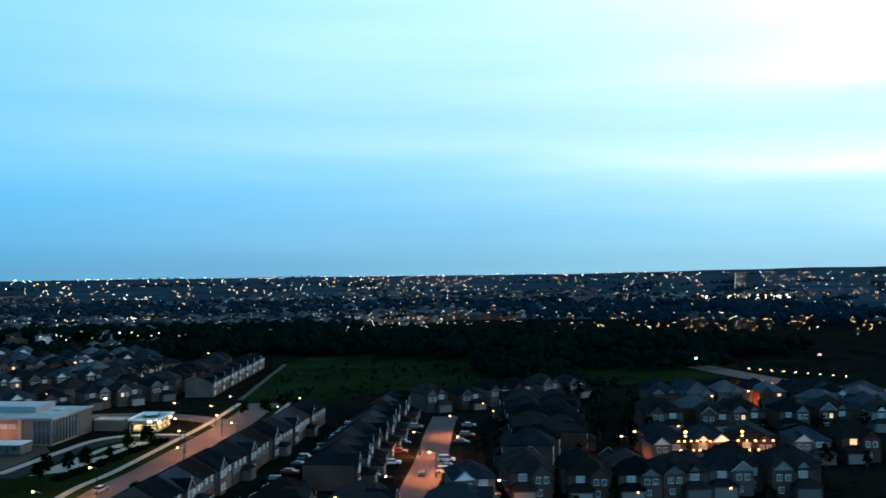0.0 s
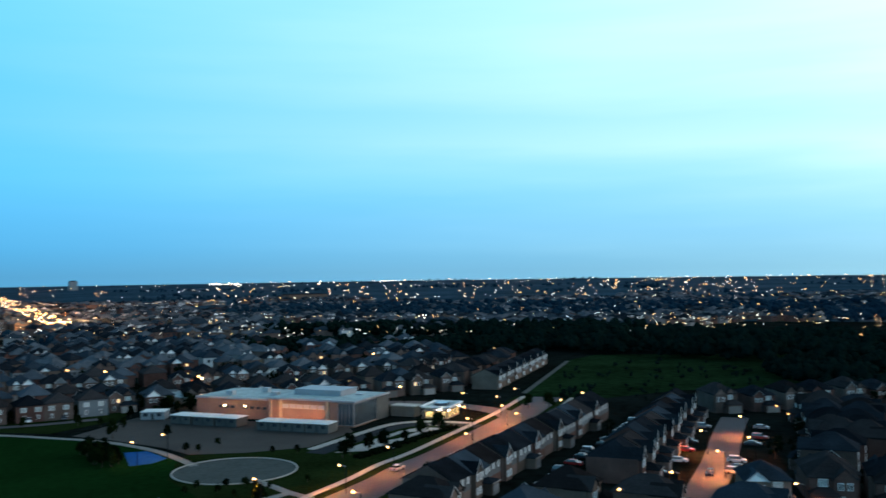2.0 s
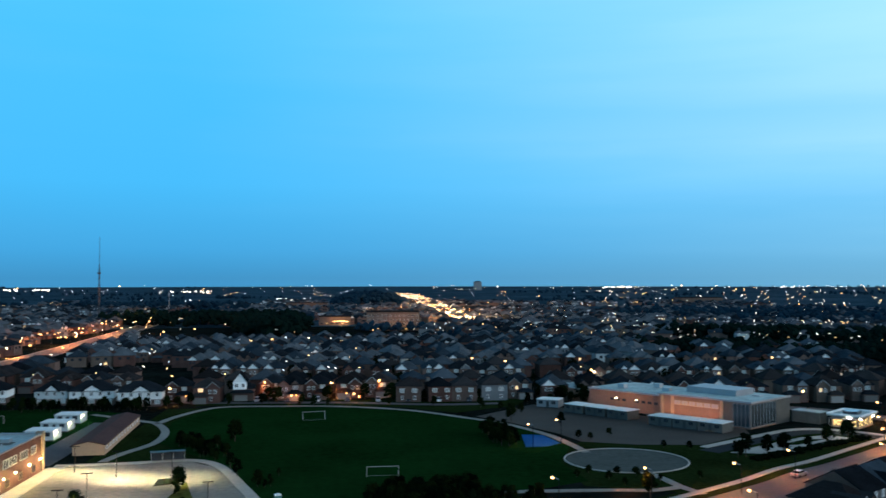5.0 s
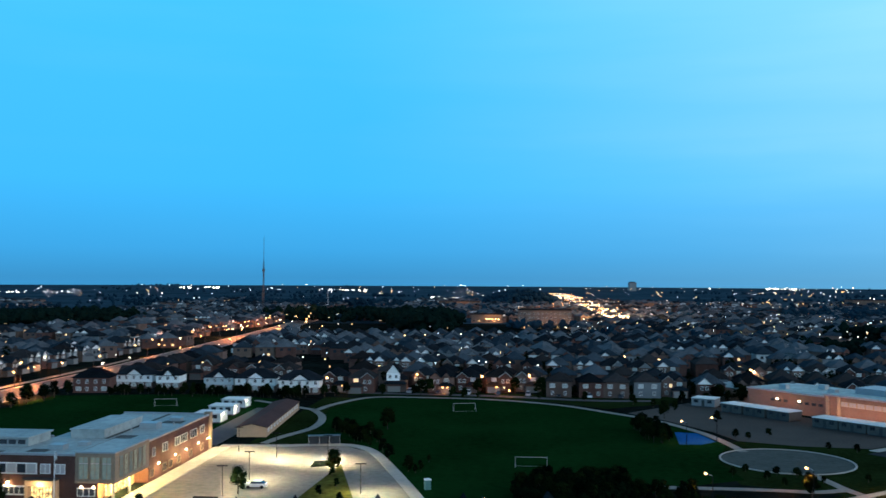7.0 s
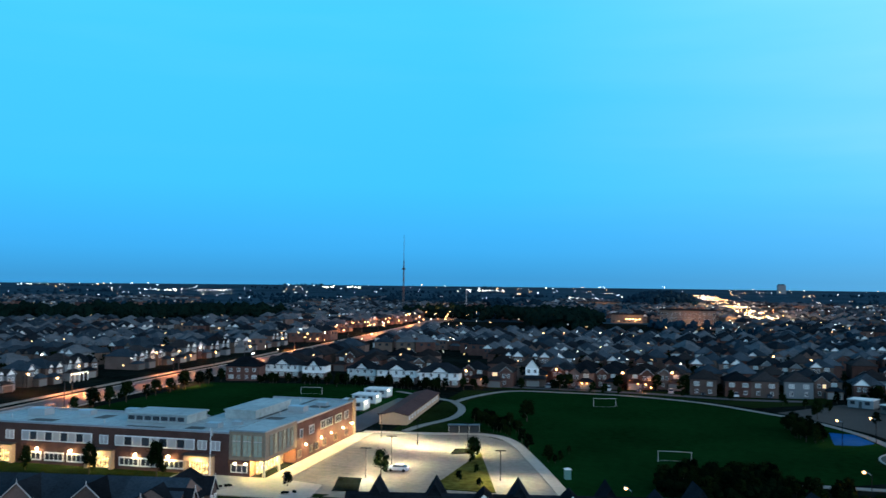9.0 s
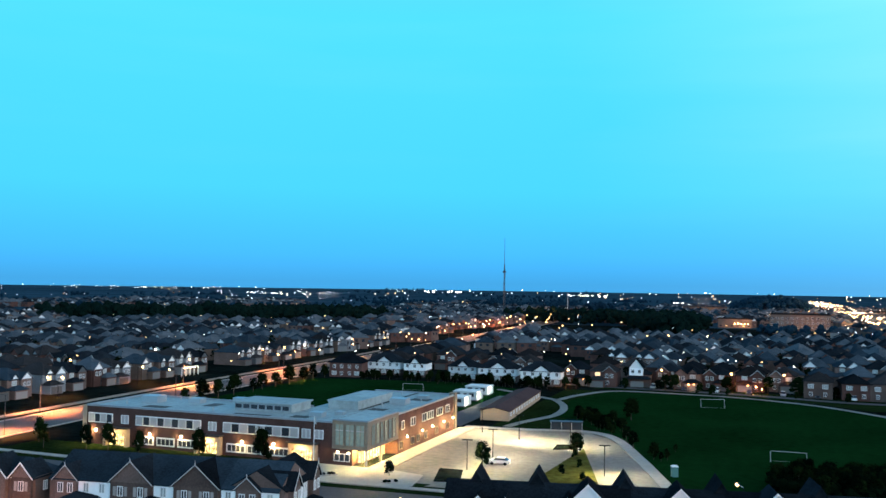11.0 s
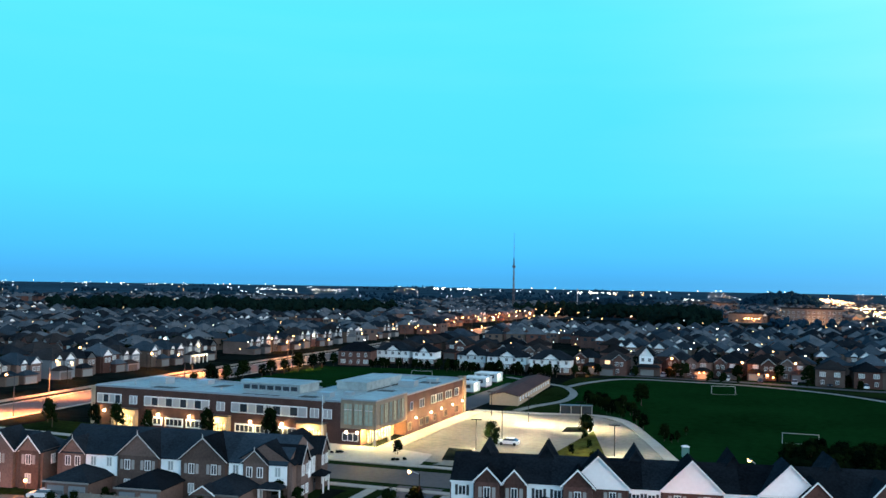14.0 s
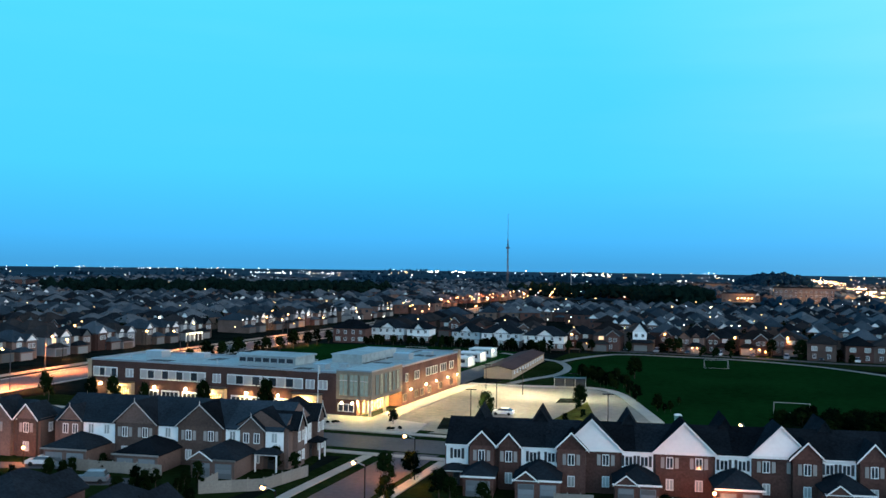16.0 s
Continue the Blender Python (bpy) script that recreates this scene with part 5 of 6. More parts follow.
# neighbouring terrace further west
terrace(-138.2, 112.4, 8.0, [
    (0, 8, [("plain", 0.2, 3), ("brick", 3.2, 7.8, 2.8, -0.6), ("garage", 0, 3.5, 6, False)]),
    (8, 16, [("plain", 8.2, 15.8), ("garage", 9, 15, 6.5, False)]),
    (16, 24, [("plain", 16.2, 18.2), ("brick", 18.2, 23.8, 3.0, -0.8), ("garage", 12.5, 18.0, 6.5, True)]),
    (24, 28.5, [("brick", 24.4, 28.3, 2.2, -0.6), ("end", 2.5, 5.0)]),
], "terrace before the school", roof=M_SHINGLE_S, hip_end=3.4, depth=7.5, ridge=8.4, brick=M_BRICK_B, words="brown brick", rakes=True)
# terrace along the curving street, fronts to the parking lane behind it
for i in range(13):
    a, lift = 9.6 * i, rng.uniform(-0.5, 0.3)
    bare = {2: (1.2, 3.4), 4: (4.0, 7.0)}.get(i)
    f = [("brick", 0.3, 4.2, 2.0, -0.7), ("plain", 4.4, 9.2)] if i % 2 else [("plain", 0.3, 9.2)]
    terrace(92 + a * 0.807 + rng.uniform(-0.6, 0.6), 164 + a * 0.590, 36.2, [(0, 9.5, f + [("garage", 5.2, 9.2, 2.6, False)] * (i % 3 == 1))],
            "terrace along the curving street", pale=M_SIDING_G, depth=11.5, ridge=9.0 + lift, eave=5.8 + 0.5 * lift, brick=(M_BRICK_B, M_BRICK_G, M_BRICK)[i % 3], words=("brown brick", "buff brick", "red brick")[i % 3], rakes=False, roof=(M_SHINGLE, M_SHINGLE_S, M_SHINGLE_B, M_SHINGLE)[i % 4], bare=bare)
for i in range(10):
    a, lift = 10.4 * i, rng.uniform(-0.4, 0.6)
    terrace(139 + a * 0.777, 161 + a * 0.629 + rng.uniform(-0.8, 0.8), 39, [(0, 9.6, [("brick", 0.3, 4.4, 2.2, -0.9), ("plain", 4.6, 9.4), ("garage", 4.8, 9.2, 4.0, False)])],
            "terrace on the orange-lit street", pale=M_SIDING_G, depth=12, ridge=9.2 + lift, eave=5.8, brick=(M_BRICK, M_BRICK_B)[i % 2], words=("red brick", "brown brick")[i % 2], rakes=False, roof=(M_SHINGLE, M_SHINGLE_B, M_SHINGLE_S)[i % 3], hip_start=4.5 if i == 0 else 0.0)
# terrace on the meadow's edge
terrace(202, 321, 43.8, [(7.6 * i, 7.6 * i + 7.6, [("plain", 7.6 * i + 0.2, 7.6 * i + 7.4)] if i % 2 else [("brick", 7.6 * i + 0.3, 7.6 * i + 4.2, 2.0, -0.5), ("plain", 7.6 * i + 4.4, 7.6 * i + 7.4)]) for i in range(14)],
        "terrace by the meadow", pale=M_SIDING_G, depth=11, ridge=8.4, eave=5.7, brick=M_BRICK_G, words="buff brick", rakes=False)
# white houses behind the back field
for k, (x, y, w) in enumerate(((-149, 346, 14), (-135, 345, 9), (-113.5, 341, 11), (-99, 340, 15), (-81, 336, 15))):
    s = thing("house", place(x, y, 6), "white-sided house with a wide gable and a dark roof", "house", "white houses")
    part("wall", Geo().box(-w / 2, w / 2, 0, 10, 0, 2.5), M_BRICK_B, s, "dark brick lower wall")
    part("upper_wall", Geo().box(-w / 2 - 0.05, w / 2 + 0.05, -0.05, 10.05, 2.5, 5.3), (M_SIDING, M_SIDING, M_SIDING_P, M_SIDING, M_SIDING)[k], s, "white siding upper wall")
    part("roof", Geo().hip(-w / 2, w / 2, 0, 10, 5.4, 3.3, 0.7), M_SHINGLE, s)
    part("gable", Geo().gable(-w * 0.2, w * 0.24, -0.6, 5, 5.2, 2.2, 0.35), [M_SHINGLE, M_SIDING], s)
    n = int(w / 2.6)
    for q in range(n):
        wx = -w / 2 + w * (q + 0.5) / n
        part("window", SMALL_WINDOW, None, s, at=pose(wx, -0.2, 3.6))
        part("window", WIDE_WINDOW, None, s, at=pose(wx, -0.1, 0.8))

s = thing("house", place(-46.5, 348, 4), "tall narrow house with a white gable over a lit garage", "house", "white houses")
part("wall", Geo().box(-4.2, 4.2, 0, 10, 0, 4.6), M_BRICK_B, s, "brick lower wall")
part("upper_wall", Geo().box(-3.4, 1.6, -0.6, 9, 4.4, 7.2), M_SIDING, s, "white siding upper wall")
part("gable", Geo().gable(-3.4, 1.6, -0.6, 9, 7.2, 3.2, 0.3, 0, 1), [M_SHINGLE, M_SIDING], s, "white gable")
part("roof", Geo().hip(-4.2, 4.2, 0.2, 10, 4.7, 2.6, 0.5), M_SHINGLE, s)
part("garage_door", GARAGE_DOOR, None, s, at=pose(-0.6, -0.05, 0.05))
part("garage_roof", Geo().hip(-4.2, 4.2, -2.0, 0, 3.4, 0.9, 0.3), M_SHINGLE, s)
for wx in (-2.1, 0.3):
    part("window", SMALL_WINDOW, None, s, at=pose(wx, -0.7, 5.2))

s = thing("house", place(-159, 331, 10), "wide red brick house with a dark hipped roof", "house", "detached houses")
part("wall", Geo().box(-6.6, 6.6, 0, 10, 0, 5.6), M_BRICK, s)
part("roof", Geo().hip(-6.6, 6.6, 0, 10, 5.7, 3.4, 0.6), M_SHINGLE, s)
for wx in (-4.6, -1.6, 1.6, 4.6):
    part("window", SMALL_WINDOW, None, s, at=pose(wx, -0.1, 3.5))
    part("window", WIDE_WINDOW if abs(wx) > 2 else SMALL_WINDOW, None, s, at=pose(wx, -0.1, 0.8))

# ---- trees ----


def tree_meshes(seed, h, r, n=100, leaf=M_LEAF):
    q = random.Random(seed)
    t = Geo().tube((0, 0, 0), (0.02, 0, h * 0.5), 0.026 * h, 0.014 * h, 7)
    c = Geo()
    lobes = []
    for i in range(10):
        a, z = i * 2.4 + q.uniform(-0.4, 0.4), (0.3, 0.38, 0.36)[i % 3] + 0.055 * i
        d = r * (0.55 if z < 0.65 else 0.3) * q.uniform(0.7, 1.1)
        e = (d * math.cos(a), d * math.sin(a), h * z)
        lobes.append((e, r * q.uniform(0.34, 0.5)))
        t.tube((0.01, 0, h * q.uniform(0.25, 0.44)), e, 0.012 * h, 0.004 * h, 5)
    lobes.append(((0, 0, h * 0.78), r * 0.5))

    def spot(edge):
        (x, y, z), s = q.choice(lobes)
        v = Vector((q.gauss(0, 1), q.gauss(0, 1), q.gauss(0, 1))).normalized() * s * edge
        return Vector((x + v.x, y + v.y, min(h * 1.02, z + v.z)))

    for i in range(n):
        c.blob(spot(q.uniform(0.1, 0.8)), r * q.uniform(0.14, 0.27), 0.9, q)
    for i in range(n * 8):
        p = spot(q.uniform(0.75, 1.25))
        u = Vector((q.uniform(-1, 1), q.uniform(-1, 1), q.uniform(-1, 1))).normalized() * r * 0.065
        v = Vector((q.uniform(-1, 1), q.uniform(-1, 1), q.uniform(-1, 1))).normalized() * r * 0.05
        c.face([p - u, p + v, p + u, p - v])
    return t.mesh("trunk", M_BARK), c.mesh("crown", leaf), t, c


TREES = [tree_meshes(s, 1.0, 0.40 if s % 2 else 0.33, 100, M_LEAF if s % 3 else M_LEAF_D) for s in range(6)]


LIGHT_TREES = [tree_meshes(40 + s, 1.0, 0.40 if s % 2 else 0.34, 26) for s in range(4)]
GARDEN = Geo()


def garden_tree(x, y, h):
    t, c = LIGHT_TREES[rng.randrange(4)][2:]
    m = pose(x, y, -0.02, 0, 0, rng.uniform(0, 360)) @ Matrix.Diagonal((h, h, h, 1))
    GARDEN.add(t, m, [0]).add(c, m, [1])


def tree(x, y, h, label="leafy broad-leaved tree with a dark crown", group="street trees", wide=1.0):
    i = rng.randrange(len(TREES))
    s = thing("tree", pose(x, y, 0, 0, 0, rng.uniform(0, 360)) @ Matrix.Diagonal((h * wide, h * wide, h, 1)), label, "tree", group)
    part("trunk", TREES[i][0], None, s)
    part("crown", TREES[i][1], None, s)


for x, y, h in ((-52.0, 120.8, 4.9), (-49.6, 124.6, 4.4), (-41, 205, 5), (-55.4, 180, 6), (-47, 109, 4.5), (-71, 123, 4), (-142, 165, 6), (-137, 166, 6.5), (-128, 165, 5.5), (-113, 165, 7), (-98, 165.5, 8), (-152, 163, 6), (-158, 168, 6)):
    tree(x, y, h, wide=0.68 if 160 < y < 170 else 1.0)
for y in range(236, 330, 9):
    tree(-166 + rng.uniform(-1, 1), y, rng.uniform(5, 7.5), "young tree beside the arterial road")
for i in range(64):
    tree(rng.uniform(-150, -76), rng.uniform(324, 332), rng.uniform(2.6, 4.8), "dark tree at the end of the back field")
for x, y in ((-40, 250), (-36, 240), (-33, 226), (-37, 262), (-24, 205), (-30, 216), (38, 262), (41, 256), (36, 268), (39, 250), (37, 258), (40, 260), (35, 263), (38, 266), (41, 251), (36, 254), (34, 270), (97, 229), (59, 188), (99, 187), (94, 227), (108, 231), (118, 238), (126, 243), (134, 247), (103, 230), (60, 282), (46, 292), (184, 272), (190, 268)):
    tree(x, y, rng.uniform(3.5, 6.5))
for x, y, h in ((58, 210, 2.2), (62, 208.5, 2.4), (55, 206, 2.0), (64, 207, 1.8), (52, 213, 2.0), (48, 208, 2.2), (86, 240, 2.4), (80, 243, 2.2), (60, 258, 2.8), (63, 256, 2.4), (70, 262, 2.6), (76, 205, 2.0), (57, 200, 1.8), (66, 203, 1.7)):
    tree(x, y, h, "low dark shrub beside the splash pad", "park shrubs", 1.25)
for x, y, h in ((-50, 337, 4.6), (-36, 341, 6.2), (-33, 342, 6.6), (-38, 338, 4.4), (-15, 347, 6.0), (-1, 350, 6.4), (9, 347, 7.0), (11, 342, 5.4), (31, 346, 5.5), (-64, 340, 4.5), (-67, 333, 4.2), (-70, 329, 5.0), (42, 344, 4.5), (21, 344, 4.0), (-24, 343, 3.4)):
    tree(x, y, h, "dark front garden tree before the houses", "garden trees", 1.1)
for i in range(240):
    garden_tree(rng.uniform(-80, 230), rng.choice((368, 395, 421, 448, 474)) + rng.uniform(-7, 7), rng.uniform(4, 8))
for i in range(40):
    t = rng.random()
    garden_tree(120 + 110 * t + rng.uniform(-4, 4), 160 + 88 * t + rng.uniform(-4, 4), rng.uniform(3, 6))
for i in range(130):
    x, y = rng.uniform(150, 320), rng.uniform(80, 215)
    if abs(y - 152 - 0.86 * (x - 153)) > 16:
        garden_tree(x, y, rng.uniform(3.5, 7))
for i in range(240):
    garden_tree(rng.uniform(-400, -230), rng.uniform(190, 520), rng.uniform(5, 9))
tagged(part("garden_trees", GARDEN, [M_BARK, M_LEAF_D]), "dark garden trees between the rows of houses", "trees", kind="stuff")

for x, y, h in ((-76, 110, 3.6), (-67, 121.5, 3.4), (-94, 112, 2.8), (-97, 109, 2.6), (-85, 108, 2.5), (-42.2, 116.2, 4.2), (-40.4, 115.4, 3.4), (-36, 116, 3), (-13, 121, 2.4), (-121, 113, 3)):
    tree(x, y, h, "dark bushy garden tree", "garden trees")
for i in range(58):
    a, d = rng.uniform(0, 6.283), math.sqrt(rng.random())
    u, v = 11.5 * d * math.cos(a), 8.0 * d * math.sin(a)
    tree(12 + 0.95 * u - 0.3 * v, 187 + 0.3 * u + 0.95 * v - 2, rng.uniform(4.2, 5.6), "dark tree in the thicket at the field's edge", "thicket trees")
for i in range(26):
    tree(23 + 15 * rng.random(), 176 + rng.uniform(-3, 12), rng.uniform(2.5, 4.2), "dark tree in the thicket at the field's edge", "thicket trees")
for i in range(22):
    tree(rng.choice((rng.uniform(-104, -95), rng.uniform(-84, -68))), rng.uniform(98, 107), rng.uniform(1.6, 3.0), "dark bushy garden tree", "garden trees")
for x, y, h in ((-40.5, 204, 3.4), (-40, 198, 2.6), (-37, 188, 2.2), (-39, 180, 2.4), (-34, 176, 2.0)):
    tree(x, y, h, "small dark tree on the traffic island")
EDGE = smooth([(-52, 258), (-48, 250), (-44, 243), (-40, 237)])
for i in range(34):
    x, y = EDGE[rng.randrange(len(EDGE))]
    tree(x + rng.uniform(0, 4), y + rng.uniform(-4, 4), rng.uniform(2.4, 3.8), "dark shrubby tree between footpath and field", "field edge trees")
for i in range(5):
    tree(rng.uniform(-25, -19), rng.uniform(200, 226), rng.uniform(1.6, 2.6), "dark shrubby tree between footpath and field", "field edge trees")
for i in range(16):
    tree(rng.uniform(34, 42), rng.uniform(247, 273), rng.uniform(3, 4.6), "dark shrubby tree beside the blue court", "field edge trees")
g = Geo()
for i in range(420):
    a, d = rng.uniform(0, 6.283), math.sqrt(rng.random())
    u, v = 12.0 * d * math.cos(a), 9.6 * d * math.sin(a)
    g.blob((12 + 0.95 * u - 0.3 * v, 185 + 0.3 * u + 0.95 * v, rng.uniform(0.3, 2.4)), rng.uniform(0.8, 1.5), 0.9, rng)
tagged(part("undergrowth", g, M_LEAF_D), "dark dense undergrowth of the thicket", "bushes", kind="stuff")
for x, y, h in ((-24, 331.5, 3.4), (-19, 332, 4.2), (-14, 333, 3.0), (8, 331.5, 3.2), (24, 329, 3.8), (40, 322, 4.0), (46, 316, 3.4), (52, 309, 3.8), (58, 330, 4.5), (66, 329, 4.2)):
    tree(x, y, h, "dark tree between the footpath and the houses", "field edge trees")
side = random.Random(17)
for i in range(14):
    tree(side.uniform(64, 80), side.uniform(331, 346), side.uniform(4.5, 7.0), "dark tree beside the school's rear wing", "school trees")
for i in range(16):
    tree(side.uniform(10, 56), side.uniform(343, 348), side.uniform(2.4, 4.4), "dark tree between the footpath and the houses", "field edge trees")
g = Geo()
HEDGE = smooth([(98, 224.5), (108, 230), (120, 238), (132, 245.5), (143, 252)])
for i in range(170):
    x, y = HEDGE[rng.randrange(len(HEDGE))]
    g.blob((x + rng.uniform(-1.6, 1.6), y + rng.uniform(-1.2, 1.2), rng.uniform(0.2, 0.8)), rng.uniform(0.5, 0.9), 0.9, rng)
tagged(part("hedge", g, M_LEAF_D), "dark clipped shrubs between driveway and street", "hedge", kind="stuff")
# woods: uncountable, one object
g = Geo()


def wood(cx, cy, rx, ry, turn, n, h, hill=0.0):
    c, s_ = math.cos(radians(turn)), math.sin(radians(turn))
    for i in range(n):
        a, d = rng.uniform(0, 6.283), math.sqrt(rng.random())
        u, v = rx * d * math.cos(a), ry * d * math.sin(a)
        hh = h * rng.uniform(0.6, 1.15)
        x, y = cx + c * u - s_ * v, cy + s_ * u + c * v
        for j in range(3):
            r = hh * rng.uniform(0.2, 0.34)
            g.blob((x + rng.uniform(-1, 1) * hh * 0.25, y + rng.uniform(-1, 1) * hh * 0.25, hill * (1 - d * d) + hh * rng.uniform(0.3, 0.8)), r, 1.0, rng)


wood(430, 380, 190, 75, 118, 900, 11)
wood(330, 262, 60, 16, 60, 140, 8)
wood(285, 318, 80, 46, 43, 70, 2.6)
wood(215, 284, 26, 6, 43, 16, 3.5)
wood(392, 258, 60, 26, -50, 150, 8)
wood(345, 615, 150, 34, -36, 460, 11)
wood(262, 520, 130, 34, -36, 520, 8)
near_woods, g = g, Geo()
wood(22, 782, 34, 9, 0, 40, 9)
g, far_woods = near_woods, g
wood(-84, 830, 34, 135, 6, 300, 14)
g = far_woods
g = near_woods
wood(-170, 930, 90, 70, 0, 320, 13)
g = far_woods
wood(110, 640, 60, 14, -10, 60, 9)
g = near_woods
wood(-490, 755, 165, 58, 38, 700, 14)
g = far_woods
wood(2, 1500, 62, 90, 0, 300, 13, 14)
wood(-300, 1350, 130, 60, 0, 200, 13)
wood(560, 900, 320, 160, -30, 700, 12)
wood(820, 480, 160, 260, 0, 600, 12)
for i in range(170):
    a, d = radians(rng.uniform(-50, 78)), 1 / (1 / 4600 + (1 / 900 - 1 / 4600) * rng.random())
    k = max(1.0, d / 1400)
    if not (-2 < math.degrees(a) < 9 and d < 2800):
        wood(d * math.sin(a), d * math.cos(a), rng.uniform(25, 90) * k, rng.uniform(8, 20) * k, rng.uniform(-25, 25), int(rng.uniform(10, 26)), 8 + 1.2 * k)
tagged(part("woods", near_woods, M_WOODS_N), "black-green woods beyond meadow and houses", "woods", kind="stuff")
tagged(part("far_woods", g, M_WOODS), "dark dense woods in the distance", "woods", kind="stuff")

# ---- far houses: uncountable roofs, in blocks of rows ----


def open_land(x, y):
    a, d = math.degrees(math.atan2(x, y)), math.hypot(x, y)
    if abs(x + 187 + 0.04 * max(0, y - 420)) < 26:
        return True
    if x > 90 and y < 560 and not (x < 260 and y > 400):
        return not (230 < x < 340 and y < 140) or d < 330
    return (a > 8 and 590 < d < 690) or (-14 < a < 4 and 650 < d < 900) or (-42 < a < -24 and 790 < d < 1250) or d < 500


for bx in range(-14, 15):
    for by in range(0, 17):
        cx, cy = bx * 118 + rng.uniform(-15, 15), 60 + by * 112 + rng.uniform(-15, 15)
        a, d = math.degrees(math.atan2(cx, cy)), math.hypot(cx, cy)
        if not -56 < a < 80 or d > 1650 or d > rng.uniform(1100, 1800):
            continue
        turn = rng.choice((-8, 2, 12, 38, 80))
        for r in range(4):
            v = (-43, -17, 11, 37)[r]
            for q in range(9):
                m = place(cx, cy, turn) @ pose(-50 + 12.2 * q + rng.uniform(-1, 1), v + rng.uniform(-1, 1), 0, 0, 0, 180 * (r % 2)) @ Matrix.Diagonal((rng.uniform(0.9, 1.05), 1, rng.uniform(0.9, 1.12), 1))
                if rng.random() < 0.9 and not open_land(m.translation.x, m.translation.y):
                    far_house(rng.randrange(len(HOUSE_KINDS)), m)
tagged(part("far_houses", FAR, FAR_MATS), "distant dark roofs of suburban houses", "houses", kind="stuff")

# ---- street lamps ----
LAMP_POLE = Geo().tube((0, 0, 0), (0, 0, 6.2), 0.10, 0.07, 8).mesh("pole", M_POLE)
LAMP_ARM = Geo().tube((0, 0, 6.1), (1.5, 0, 6.5), 0.05, 0.04, 6).mesh("arm", M_GALV)
LAMP_HEAD = Geo().box(1.2, 2.0, -0.16, 0.16, 6.44, 6.62).mesh("head", M_DARKMETAL)
LAMP_LENS = Geo().globe((1.6, 0, 6.34), 0.29).mesh("lens", M_SODIUM)


def street_lamp(x, y, turn, power=5200, colour=ORANGE, lens=None, label="tall street lamp with a glowing orange head", zl=6.4):
    s = thing("street_lamp", place(x, y, turn), label, "street lamp", "street lamps")
    part("pole", LAMP_POLE, None, s)
    part("arm", LAMP_ARM, None, s)
    part("head", LAMP_HEAD, None, s)
    part("lens", lens or LAMP_LENS, None, s)
    if power:
        c, q = math.cos(radians(turn)), math.sin(radians(turn))
        lamp("street_lamp_light", x + 1.6 * c, y + 1.6 * q, zl - 0.5, power, colour, cone=160)


def lamp_at(x, y, power, turn=130, lens=None, label="tall street lamp with a glowing orange head"):
    """A street lamp whose glowing head hangs over the given spot."""
    street_lamp(x - 1.6 * math.cos(radians(turn)), y - 1.6 * math.sin(radians(turn)), turn, power, lens=lens, label=label)


# the side street, the curving street and its park
for x, y, pw in ((-5, 154.6, 6000), (36.7, 180, 9000), (57.8, 187.6, 6000), (78.2, 190.6, 9000), (71, 166, 14000), (96.5, 204, 9000), (122, 209.5, 15000), (134.7, 230.6, 10000), (145, 250.5, 6000), (161.4, 279.5, 9000), (166, 264.5, 16000), (156.8, 246.5, 14000), (151.8, 230.6, 9000), (182.8, 278.8, 9000), (196, 256, 5000), (179.6, 246.2, 3000), (52.7, 253, 2200), (43.5, 246, 1200)):
    lamp_at(x, y, 1.3 * pw)
for x, y in ((-50.6, 124.4), (-49.7, 105.2), (-53.4, 89.6)):
    lamp_at(x, y, 8000, 180)
# the orange-lit street and the houses behind it
for x, y, pw in ((201.8, 190, 16000), (175.8, 179, 19000), (159.5, 157, 22000), (135, 146, 12000), (116, 140, 6000), (148.3, 125.2, 7000), (178.8, 165.5, 7000), (248, 179, 14000), (207, 133, 18000), (215, 134, 0), (213, 95, 8000), (289, 150, 16000), (308, 146, 14000)):
    lamp_at(x, y, pw, 140)
TALL_POLE = Geo().tube((0, 0, 0), (0, 0, 9.6), 0.13, 0.08, 8).mesh("pole", M_DARKMETAL)
TALL_ARM = Geo().tube((0, 0, 9.5), (2.4, 0, 9.9), 0.06, 0.05, 6).mesh("arm", M_DARKMETAL)
TALL_HEAD = Geo().box(2.0, 2.9, -0.18, 0.18, 9.85, 10.05).mesh("head", M_DARKMETAL)
TALL_LENS = Geo().globe((2.45, 0, 9.78), 0.34).mesh("lens", M_SODIUM)
for k, y in enumerate(range(138, 900, 34)):
    sd = 1 if k % 2 else -1
    x = -183.5 - (y - 240) * 0.012 - (max(0, y - 420)) * 0.03 + 10.5 * sd
    s = thing("street_lamp", place(x, y, 180 if sd > 0 else 0), "tall arterial road lamp with a glowing orange head", "street lamp", "arterial road lamps")
    for nm, me in (("pole", TALL_POLE), ("arm", TALL_ARM), ("head", TALL_HEAD), ("lens", TALL_LENS)):
        part(nm, me, None, s)
    if y < 560:
        lamp("street_lamp_light", x - 2.4 * sd, y, 9.2, 125000, ORANGE, 0.3, 132)
